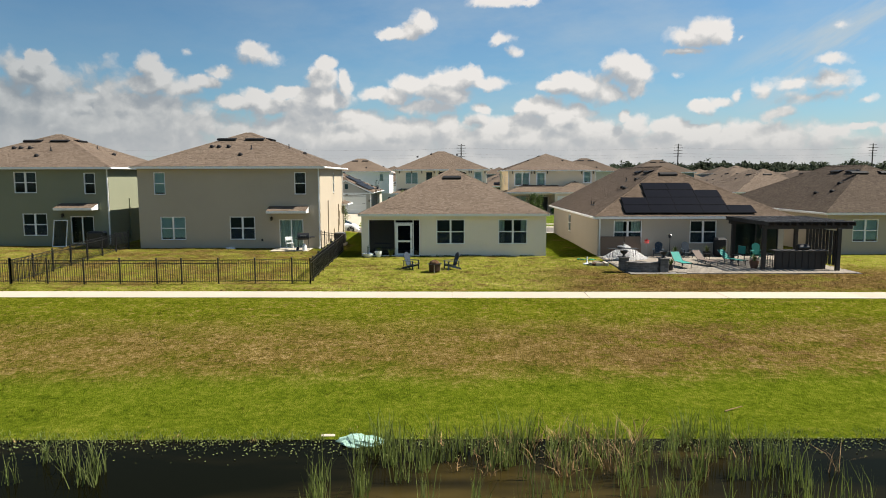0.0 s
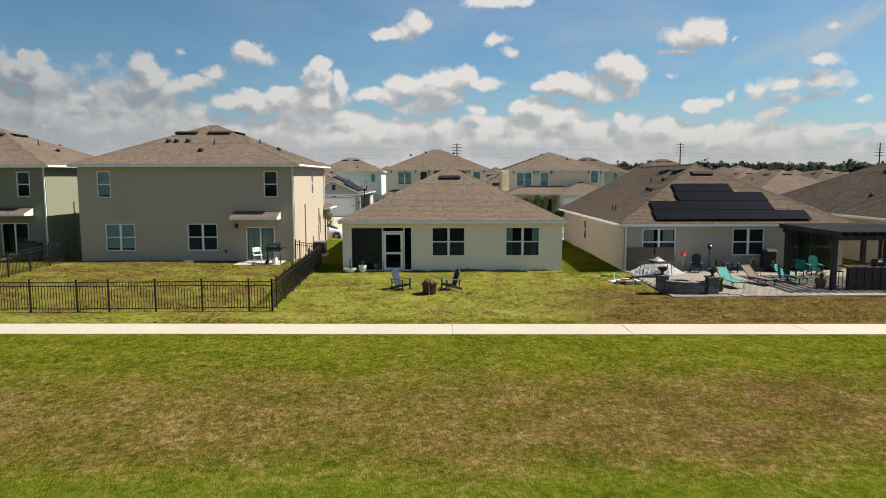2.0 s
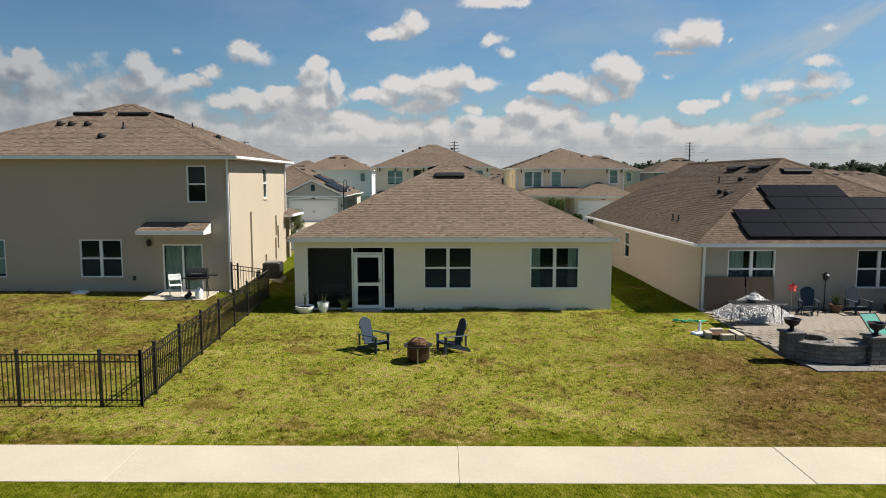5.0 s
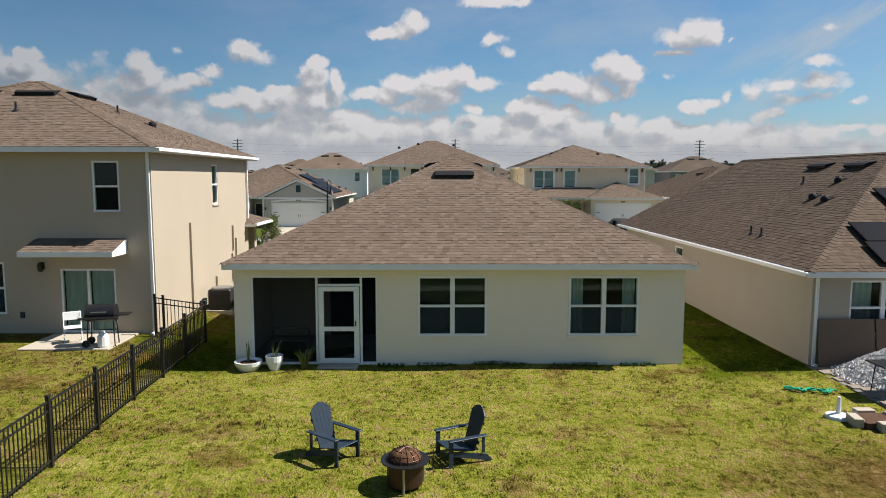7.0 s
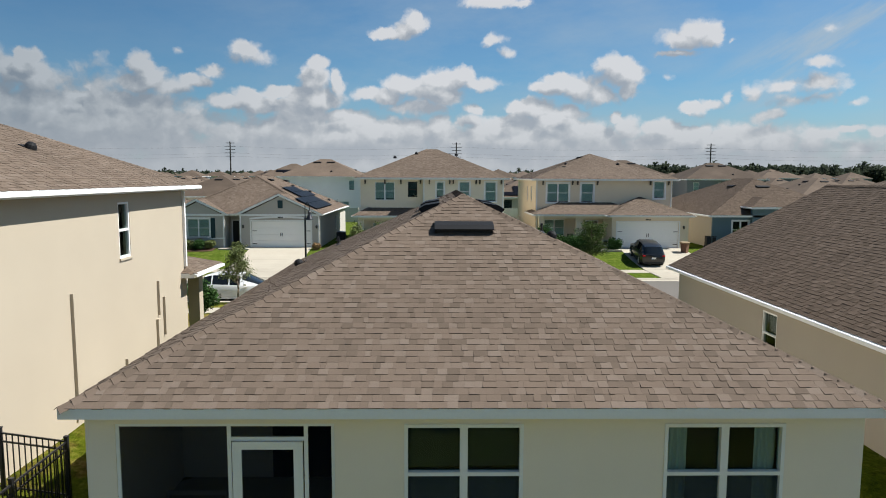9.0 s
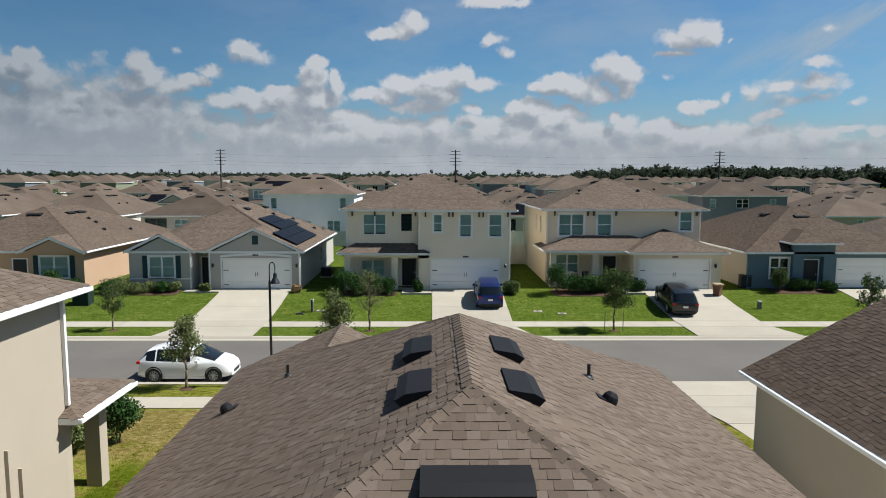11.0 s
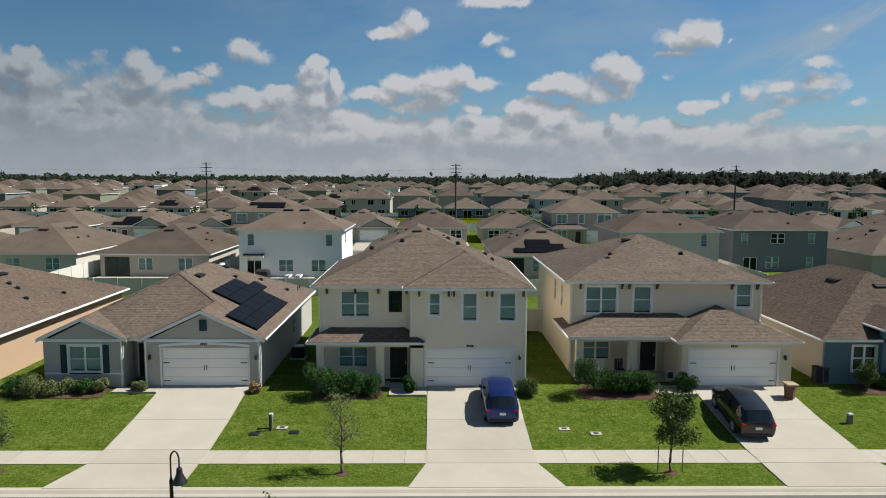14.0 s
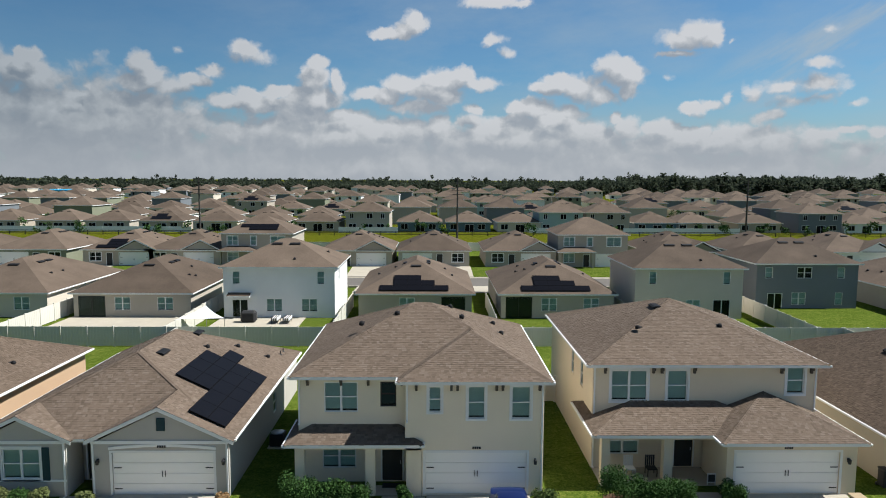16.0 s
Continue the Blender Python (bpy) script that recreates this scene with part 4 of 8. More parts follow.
def downspout(house, x, y, z0, z1, face="S"):
    bm = boxes((x - .04, x + .04, y - .06, y - .002, z0, z1), (x - .04, x + .04, y - .2, y - .06, z0, z0 + .07))
    part("downspout", bm, M["white"], house)


def wall_lamp(house, x, y, z):
    bm = boxes((x - .05, x + .05, y - .03, y - .002, z - .1, z + .1), (x - .02, x + .02, y - .16, y - .03, z + .08, z + .11))
    lathe(bm, [(.02, .12), (.09, .04), (.075, -.14), (.05, -.17)], 8, (x, y - .14, z))
    part("wall_lamp", bm, M["black"], house, "black lantern on the wall")


def solar(house, m, cols, pw=1.0, ph=1.65):
    """Panels laid on a roof plane: (column, row) places in panels."""
    for c, r in cols:
        x, y = c * (pw + .006), r * (ph + .006)
        p = part("solar_panel", boxes((x, x + pw, y, y + ph, .08, .12)), M["pvframe"], house)
        part("cell_sheet", boxes((x + .025, x + pw - .025, y + .025, y + ph - .025, .121, .126)), M["pv"], p)
        put(p, m)


def house_thing(name, label, color_name, color, x, y, z, group=""):
    stucco(color_name, color)
    h = thing(name, (0, 0, 0), label, "house", group)
    h["stucco"] = color_name
    return h



# ---- the house that the camera passes over ----
house_m = house_thing("house", "single-storey beige stucco house with brown hip roof", "stucco_ivory", (0.76, 0.68, 0.56), 0, 0, 0, "houses by the pond")
walls(house_m, -5.95, 6.07, 0, 16.2, -.25, 2.64, {
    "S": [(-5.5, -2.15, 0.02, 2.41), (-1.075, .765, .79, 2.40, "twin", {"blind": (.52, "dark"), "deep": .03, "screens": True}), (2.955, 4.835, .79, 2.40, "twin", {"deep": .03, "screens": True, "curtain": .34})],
    "E": [(11.2, 11.9, .9, 2.2, "win")], "W": [(9.0, 9.9, .9, 2.2, "win")],
    "N": [(.35, 5.23, .02, 2.15, "garage"), (-4.2, -2.5, .8, 2.2, "twin")]}, core=0)
# dark core and floor are added for unlit rooms; the ivory pair are porch walls
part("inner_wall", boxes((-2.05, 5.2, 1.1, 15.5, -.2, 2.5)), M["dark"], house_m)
part("inner_wall", boxes((-5.75, -2.0, 3.3, 3.45, -.2, 2.62), (-2.1, -2.0, .2, 3.3, -.2, 2.62)), M["stucco_ivory"], house_m)
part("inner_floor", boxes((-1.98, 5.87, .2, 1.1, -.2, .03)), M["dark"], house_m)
part("porch_floor", boxes((-5.75, -2.1, .2, 3.3, -.2, .02)), M["concrete"], house_m)
part("porch_ceiling", boxes((-5.75, -2.1, .2, 3.3, 2.5, 2.6)), M["white"], house_m)
M_ROOF = (-6.14, 6.24, -.38, 16.55)
roof(house_m, M_ROOF, 2.78, .482, row=.145, width=.17, seed=3, gutter=False, single=lambda c: c.y < 6.2 and -1.9 < c.x < 1.9 and c.z > 3.5 and c.y < 2 + abs(c.x - .05) * 30)
roof(house_m, (-6.145, -.2, 12.2, 16.9), 2.775, .445, "gable", row=.145, width=.17, seed=4)
gable_wall(house_m, -5.95, -.4, 16.3, 2.64, .45)
slot_vent(house_m, on_plane(M_ROOF, 2.8, .482, "S", .02, 4.55), 1.26, .45)
for a in (6.8, 8.95):
    slot_vent(house_m, on_plane(M_ROOF, 2.8, .482, "W", a, 5.22), 1.1, .47)
    slot_vent(house_m, on_plane(M_ROOF, 2.8, .482, "E", a, 5.22), 1.1, .47)
pipe_vent(house_m, on_plane(M_ROOF, 2.78, .482, "W", 12.35, 2.33))
goose_vent(house_m, on_plane(M_ROOF, 2.79, .482, "W", 11.6, 1.16))
pipe_vent(house_m, on_plane(M_ROOF, 2.78, .482, "E", 10.2, 3.6))
goose_vent(house_m, on_plane(M_ROOF, 2.79, .482, "E", 8.85, 3.55))

# ---- two-storey neighbour ----
def two_storey(x0, y0, zb, color_name, color, label, side=True, seed=5, upper=None):
    """The plan with two windows above, two twins and a glazed slider below, mirrored nowhere; x0, y0: its corner."""
    h = house_thing("house", label, color_name, color, 0, 0, 0, "houses by the pond")
    x1, y1, zt = x0 + 12.45, y0 + 10.2, 5.74
    walls(h, x0, x1, y0, y1, zb - .4, zt, {
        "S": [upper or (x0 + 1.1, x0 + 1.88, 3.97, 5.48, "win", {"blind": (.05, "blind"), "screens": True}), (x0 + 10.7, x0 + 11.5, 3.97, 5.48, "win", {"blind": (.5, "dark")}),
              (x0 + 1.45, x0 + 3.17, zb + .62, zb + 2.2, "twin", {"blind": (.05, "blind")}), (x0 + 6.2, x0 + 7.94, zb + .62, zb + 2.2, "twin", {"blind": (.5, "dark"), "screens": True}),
              (x0 + 9.6, x0 + 11.25, zb + .05, zb + 2.0, "slider", {"curtain": .7} if seed == 5 else {})],
        "E": [(y0 + 5.48, y0 + 6.14, 3.96, 5.47, "win")]})
    rect = (x0 - .27, x1 + .35, y0 - .4, y1 + .5)
    slope, side_slope = .466, .41
    roof(h, rect, 5.88, slope, row=.145, width=.2, seed=seed, front=6.3)
    for a in (x0 + 5.0, x0 + 7.05):
        slot_vent(h, on_plane(rect, 5.9, slope, "S", a, 4.1), 1.35, .42)
    slot_vent(h, on_plane(rect, 5.9, side_slope, "E", y0 + 5.2, 4.75), 1.3, .42)
    for a in (3.3, 3.8, 4.5):
        goose_vent(h, on_plane(rect, 5.89, slope, "S", x0 + a + 1.0, 3.0))
    goose_vent(h, on_plane(rect, 5.89, slope, "S", x0 + 6.7, 1.7))
    pipe_vent(h, on_plane(rect, 5.88, slope, "S", x0 + 7.2, 2.7))
    pipe_vent(h, on_plane(rect, 5.88, side_slope, "E", y0 + 4.9, 3.5), side_slope)
    goose_vent(h, on_plane(rect, 5.89, side_slope, "E", y0 + 5.2, 2.4))
    # lean-to roof over the slider
    roof(h, (x0 + 8.95, x0 + 11.65, y0 - .95, y0 - .004), zb + 2.62, .32, "shed", row=.145, width=.2, seed=seed + 1)
    part("canopy_soffit", boxes((x0 + 8.98, x0 + 11.62, y0 - .92, y0 - .01, zb + 2.46, zb + 2.48)), M["white"], h)
    wall_lamp(h, x0 + 9.1, y0, zb + 2.1)
    downspout(h, x1 - .08, y0, zb, 5.75)
    part("faucet_box", boxes((x0 + 8.35, x0 + 8.47, y0 - .04, y0 - .002, zb + .5, zb + .68)), M["dark"], h)
    if side:
        for yy, a, b, w in ((y0 + 2.92, .2, 3.2, .08), (y0 + 7.75, 1.7, 2.75, .05), (y0 + 7.6, .5, 1.6, .22), (y0 + 5.5, .2, .95, .05), (y0 + 8.15, 1.0, 2.2, .04)):
            part("conduit", boxes((x1 + .002, x1 + .08, yy, yy + w, zb + a, zb + b)), M[color_name], h)
    part("downspout", boxes((x1 + .01, x1 + .09, y1 - .2, y1 - .11, 3.15, 5.74)), M["white"], h)
    # entrance porch in front
    roof(h, (x1 - 5.2, x1 + .45, y1 - .5, y1 + 2.4), 2.95, .35, row=.145, width=.2, seed=seed + 2)
    for cx in (x1 - .35, x1 - 4.9):
        part("porch_post", boxes((cx - .2, cx + .2, y1 + 1.6, y1 + 2.0, zb - .3, 2.8)), M[color_name], h)
    return h


two_storey(-21.5, 2.53, .25, "stucco_greige", (0.40, 0.345, 0.265), "two-storey greige stucco house with brown hip roof")
two_storey(-36.75, 4.2, .4, "stucco_sage", (0.205, 0.215, 0.15), "two-storey grey-green stucco house with brown hip roof", seed=25, upper=(-31.0, -29.4, 4.05, 5.55, "twin", {"blind": (.5, "dark")}))
two_storey(-67.2, 4.2, .4, "stucco_greige", (0.41, 0.345, 0.265), "two-storey greige stucco house with brown hip roof", seed=35)

# ---- patio neighbour ----
house_r = house_thing("house", "single-storey grey stucco house with solar panels on the roof", "stucco_dove", (0.38, 0.34, 0.28), 0, 0, 0, "houses by the pond")
walls(house_r, 9.39, 21.45, -.2, 16.9, -.25, 2.46, {
    "S": [(10.41, 12.23, .83, 2.31, "twin", {"curtain": .6, "screens": True}), (15.34, 17.08, .83, 2.31, "twin", {"blind": (.5, "dark"), "screens": True}), (18.2, 21.1, .0, 2.4, "slider", {"frame_mat": "black"})],
    "W": [(9.08, 9.96, .85, 2.2, "win")], "E": [(5, 6, .9, 2.2, "win")], "N": [(10.0, 14.9, .02, 2.15, "garage")]})
R_ROOF = (9.05, 21.8, -.6, 17.25)
gable_wall(house_r, 9.39, 21.45, 16.75, 2.46, .52)
roof(house_r, R_ROOF, 2.6, .518, "hip_gable", row=.145, width=.2, seed=6, mat="shingle_mid")
for a in (14.5,):
    slot_vent(house_r, on_plane(R_ROOF, 2.62, .518, "S", a + .9, 5.0), 1.25, .42)
for a in (6.2, 8.6):
    slot_vent(house_r, on_plane(R_ROOF, 2.62, .518, "W", a, 5.3), 1.2, .42)
for a, d in ((5.2, 3.3), (5.6, 4.4), (4.3, 3.2)):
    goose_vent(house_r, on_plane(R_ROOF, 2.61, .518, "W", a, d))
for a, d in ((4.75, 1.0), (4.05, 1.0), (7.5, 4.2)):
    pipe_vent(house_r, on_plane(R_ROOF, 2.6, .518, "W", a, d))
for k, (x, n) in enumerate(((11.1, 5), (11.2, 4), (12.95, 3), (13.05, 2))):
    solar(house_r, on_plane(R_ROOF, 2.61, .518, "S", x, .22 + k * .915), [(c, 0) for c in range(n)], 1.68, 1.0)
downspout(house_r, 9.5, -.2, 0, 2.5)

house_rr = house_thing("house", "single-storey tan stucco house with brown hip roof", "stucco_tan", (0.40, 0.35, 0.28), 0, 0, 0, "houses by the pond")
walls(house_rr, 24.7, 36.8, .6, 17.4, -.25, 2.64, {"S": [(26.4, 28.1, .83, 2.31, "twin", {"blind": (.05, "blind")}), (31, 32.7, .83, 2.31, "twin")]})
RR_ROOF = (24.35, 37.1, .2, 17.8)
roof(house_rr, RR_ROOF, 2.78, .5, row=.145, width=.2, seed=8, mat="shingle_dark")
for a, d, s in ((29.5, 5.0, "S"), (31.6, 5.0, "S"), (6.4, 5.2, "W"), (8.4, 5.2, "W")):
    slot_vent(house_rr, on_plane(RR_ROOF, 2.8, .5, s, a, d), 1.2, .42)
for a, d in ((4, 2.5), (5, 3.6), (5.5, 2.2)):
    goose_vent(house_rr, on_plane(RR_ROOF, 2.79, .5, "W", a, d))

# ---- across the street ----
Y = 45.93
WT = {"trim": .12, "blind": (.04, "blind"), "screens": True}
stucco("stucco_grey", (0.43, 0.405, 0.36))
house_a = house_thing("house", "single-storey grey house with white gables and solar panels", "stucco_grey", (0.43, 0.405, 0.36), 0, 0, 0, "houses across the street")
walls(house_a, -16.85, -10.15, Y, 62.2, 0, 2.9, {"S": [(-15.84, -10.91, .3, 2.44, "garage")], "E": [(55, 55.8, 1.1, 2.4, "win")]})
walls(house_a, -22.6, -16.85, Y + 1.7, 62.2, 0, 2.9, {"S": [(-17.9, -16.98, .3, 2.4, "door")]}, "SNW")
walls(house_a, -22.6, -18.05, Y, Y + 1.7, 0, 2.9, {"S": [(-21.16, -19.33, 1.12, 2.65, "twin", WT)]}, "SEW")
for a in (-21.62, -19.21):
    f = part("shutter", boxes((a, a + .36, Y - .05, Y - .002, 1.05, 2.72), bevel=.01), stucco("shutter_teal", (.03, .055, .06)), house_a, "dark teal shutter")
for a, b in ((-22.58, -18.07), (-16.83, -10.17)):
    part("band", boxes((a, b, Y - .04, Y - .002, .98, 1.08)), M["white"], house_a) if a < -20 else None
    part("band", boxes((a, b, Y - .05, Y - .002, 2.9, 3.06)), M["white"], house_a)
arch = bmesh.new()
for i in range(12):
    t0, t1 = -1 + i / 6, -1 + (i + 1) / 6
    z0, z1 = 2.60 + .16 * (1 - t0 * t0), 2.60 + .16 * (1 - t1 * t1)
    vs = [arch.verts.new(v) for yy in (Y - .06, Y - .001) for v in ((-13.375 + t0 * 2.6, yy, z0), (-13.375 + t1 * 2.6, yy, z1), (-13.375 + t1 * 2.6, yy, z1 + .14), (-13.375 + t0 * 2.6, yy, z0 + .14))]
    for q in ((0, 1, 2, 3), (7, 6, 5, 4), (0, 4, 5, 1), (3, 2, 6, 7)):
        arch.faces.new([vs[j] for j in q])
bmesh.ops.remove_doubles(arch, verts=arch.verts, dist=.001)
part("garage_arch", arch, M["white"], house_a)
A_ROOF = (-22.95, -9.93, Y + .13, 62.6)
roof(house_a, A_ROOF, 3.08, .485, row=.145, width=.2, seed=11, front=4.7)
roof(house_a, (-17.12, -9.9, Y - .14, Y + 5.4), 3.075, .47, "gable", row=.145, width=.2, seed=12)
gable_wall(house_a, -16.83, -10.17, Y, 2.9, .49)
roof(house_a, (-22.93, -17.75, Y - .14, Y + 4.3), 3.07, .48, "gable", row=.145, width=.2, seed=13)
gable_wall(house_a, -22.6, -18.07, Y, 2.9, .5)
part("gable_vent", boxes((-13.62, -13.2, Y - .05, Y + .01, 3.55, 4.2), bevel=.02), M["shutter_teal"], house_a)
for x in (-18.15, -16.75, -10.25):
    downspout(house_a, x, Y, .2, 2.95)
for x in (-16.5, -10.4):
    wall_lamp(house_a, x, Y, 2.05)
solar(house_a, on_plane(A_ROOF, 3.1, .485, "E", 46.6, .6), [(c, r) for c in range(5) for r in range(2)], 1.66, 1.0)
solar(house_a, on_plane(A_ROOF, 3.1, .485, "E", 49.8, 2.42), [(c, r) for c in range(4) for r in range(2) if c + r < 4], 1.66, 1.0)
for a, d in ((Y + 6.0, 5.5), (Y + 11.2, 5.3)):
    slot_vent(house_a, on_plane(A_ROOF, 3.1, .485, "E", a, d), 1.0, .42)
for a, d in ((Y + 12, 3.2), (Y + 12.6, 1.4), (Y + 9.6, 4.4)):
    goose_vent(house_a, on_plane(A_ROOF, 3.09, .485, "E", a, d))
for a in (Y + 14.2, Y + 15.0):
    pipe_vent(house_a, on_plane(A_ROOF, 3.08, .485, "E", a, .9), .485)

house_b = house_thing("house", "two-storey beige stucco house with porch and double garage", "stucco_shell", (0.76, 0.67, 0.52), 0, 0, 0, "houses across the street")
walls(house_b, -6.95, -.72, Y + 1.5, 57.8, 0, 3.0, {"S": [(-5.84, -4.12, 1.0, 2.25, "twin", {"blind": (.04, "blind"), "screens": True}), (-2.78, -1.75, .3, 2.35, "door")]}, "SNW")
walls(house_b, -.72, 5.24, Y, 57.8, 0, 3.0, {"S": [(-.55, 4.42, .3, 2.44, "garage")]})
walls(house_b, -6.9, -1.55, Y + .8, 57.8, 3.0, 6.0, {"S": [(-5.6, -3.93, 4.22, 5.76, "twin", {"blind": (.05, "blind"), "screens": True}), (-2.81, -2.02, 4.5, 5.77, "win", {"blind": (.05, "shutter_teal"), "frame_mat": "dark"})]}, "SNW")
walls(house_b, -1.55, 5.24, Y, 57.8, 3.0, 6.0, {"S": [(-.41, .22, 4.49, 5.78, "win", {"trim": .1, "blind": (.04, "blind"), "screens": True}), (1.5, 2.36, 4.16, 5.79, "win", {"trim": .1, "blind": (.04, "blind"), "screens": True}), (3.64, 4.58, 4.16, 5.79, "win", {"trim": .1, "blind": (.04, "blind"), "screens": True})]})
part("wall", boxes((-1.55, -.72, Y, Y + 1.5, 2.55, 3.0)), M["stucco_shell"], house_b)
for a, b in ((-6.95, -6.5), (-3.5, -3.02), (-1.5, -.74)):
    part("porch_post", boxes((a, b, Y, Y + .42, 0, 2.6)), M["stucco_shell"], house_b)
part("porch_beam", boxes((-6.95, -.74, Y, Y + .42, 2.6, 2.84)), M["stucco_shell"], house_b)
part("porch_slab", boxes((-6.9, -.74, Y + .02, Y + 1.5, 0, .26)), M["concrete"], house_b)
B_ROOF = (-7.25, 5.6, Y + .4, 58.2)
roof(house_b, B_ROOF, 6.12, .435, row=.145, width=.2, seed=15)
roof(house_b, (-1.9, 5.605, Y - .4, Y + 8), 6.125, .435, row=.145, width=.2, seed=16)
roof(house_b, (-7.4, -.7, Y - .4, Y + 3.2), 2.98, .5, row=.145, width=.2, seed=17)
for x in (-6.4, -4.75, -3.4, -1.75, -1.0, .7, 1.0, 2.9, 3.2, 5.0):
    yy = Y + .8 if x < -1.55 else Y
    part("eave_bracket", boxes((x - .06, x + .06, yy - .26, yy - .002, 5.78, 5.95), (x - .06, x + .06, yy - .14, yy - .002, 5.6, 5.78)), stucco("bracket_brown", (.10, .085, .07)), house_b)
for x in (4.85,):
    wall_lamp(house_b, x, Y, 2.05)
downspout(house_b, 5.15, Y, .2, 6.0)
downspout(house_b, -6.85, Y + .8, 3.6, 6.0)
downspout(house_b, -1.45, Y, 4.0, 6.0)
for a, d in ((-4.1, 4.0), (-2.2, 4.9), (1.4, 4.6)):
    goose_vent(house_b, on_plane(B_ROOF, 6.13, .435, "S", a, d))
for a, d in ((54, 2.2), (52, 1.9), (53.4, 4.8)):
    goose_vent(house_b, on_plane(B_ROOF, 6.13, .435, "E", a, d))

house_c = house_thing("house", "two-storey cream stucco house with hipped porch and garage roof", "stucco_butter", (0.68, 0.585, 0.44), 0, 0, 0, "houses across the street")
Y2 = 49.1
walls(house_c, 8.37, 20.47, Y2, 61.5, 0, 5.92, {
    "S": [(9.36, 11.31, 3.99, 5.66, "twin", {"trim": .12, "blind": (.04, "blind"), "screens": True}), (12.38, 13.47, 3.99, 5.67, "win", {"trim": .12, "blind": (.04, "blind"), "screens": True}), (18.83, 19.78, 4.37, 5.85, "win", {"trim": .12, "blind": (.04, "blind"), "screens": True}),
          (9.18, 10.96, 1.02, 2.5, "twin", {"blind": (.04, "blind"), "screens": True}), (12.9, 13.9, .3, 2.35, "door")],
    "W": [(51.5, 52.1, 4.0, 5.4, "win"), (54, 54.6, 4.0, 5.4, "win")]})
walls(house_c, 14.35, 20.85, Y, Y2, 0, 2.9, {"S": [(14.82, 20.0, .3, 2.44, "garage")]}, "SEW")
for a, b in ((8.37, 8.8), (11.55, 12.02)):
    part("porch_post", boxes((a, b, Y + .95, Y + 1.37, 0, 2.7)), M["stucco_butter"], house_c)
part("porch_beam", boxes((8.37, 14.33, Y + .95, Y + 1.37, 2.7, 2.92)), M["stucco_butter"], house_c)
part("porch_slab", boxes((8.4, 14.33, Y + .95, Y2, 0, .27)), M["concrete"], house_c)
C_ROOF = (8.0, 20.9, Y2 - .4, 61.9)
roof(house_c, C_ROOF, 6.06, .37, row=.145, width=.2, seed=18)
roof(house_c, (7.85, 17.6, Y + .62, Y2 + 2.6), 3.06, .36, row=.145, width=.2, seed=19)
roof(house_c, (13.95, 21.2, Y - .42, Y2 + 3.6), 3.055, .4, row=.145, width=.2, seed=20)
for x in (9.0, 11.6, 12.05, 13.8, 18.5, 20.1):
    part("eave_bracket", boxes((x - .06, x + .06, Y2 - .26, Y2 - .002, 5.7, 5.88), (x - .06, x + .06, Y2 - .14, Y2 - .002, 5.52, 5.7)), M["bracket_brown"], house_c)
wall_lamp(house_c, 20.4, Y, 2.05)
downspout(house_c, 20.38, Y2, 3.5, 5.9)
downspout(house_c, 8.46, Y2, .3, 5.9)
goose_vent(house_c, on_plane(C_ROOF, 6.07, .37, "S", 16.4, 3.5))
slot_vent(house_c, on_plane(C_ROOF, 6.07, .37, "W", 54.6, 5.2), 1.0, .42)
for a in (51.7,):
    goose_vent(house_c, on_plane(C_ROOF, 6.07, .37, "W", a, 2.8 + (a - 51)))


for h_, x_, y_, z_ in ((house_a, -13.4, Y - .06, 2.72), (house_b, 1.95, Y, 2.62), (house_c, 17.4, Y, 2.62)):
    for k in range(4):
        part("plaque", boxes((x_ - .2 + k * .11, x_ - .12 + k * .11, y_ - .02, y_ - .001, z_, z_ + .12)), M["dark"], h_)


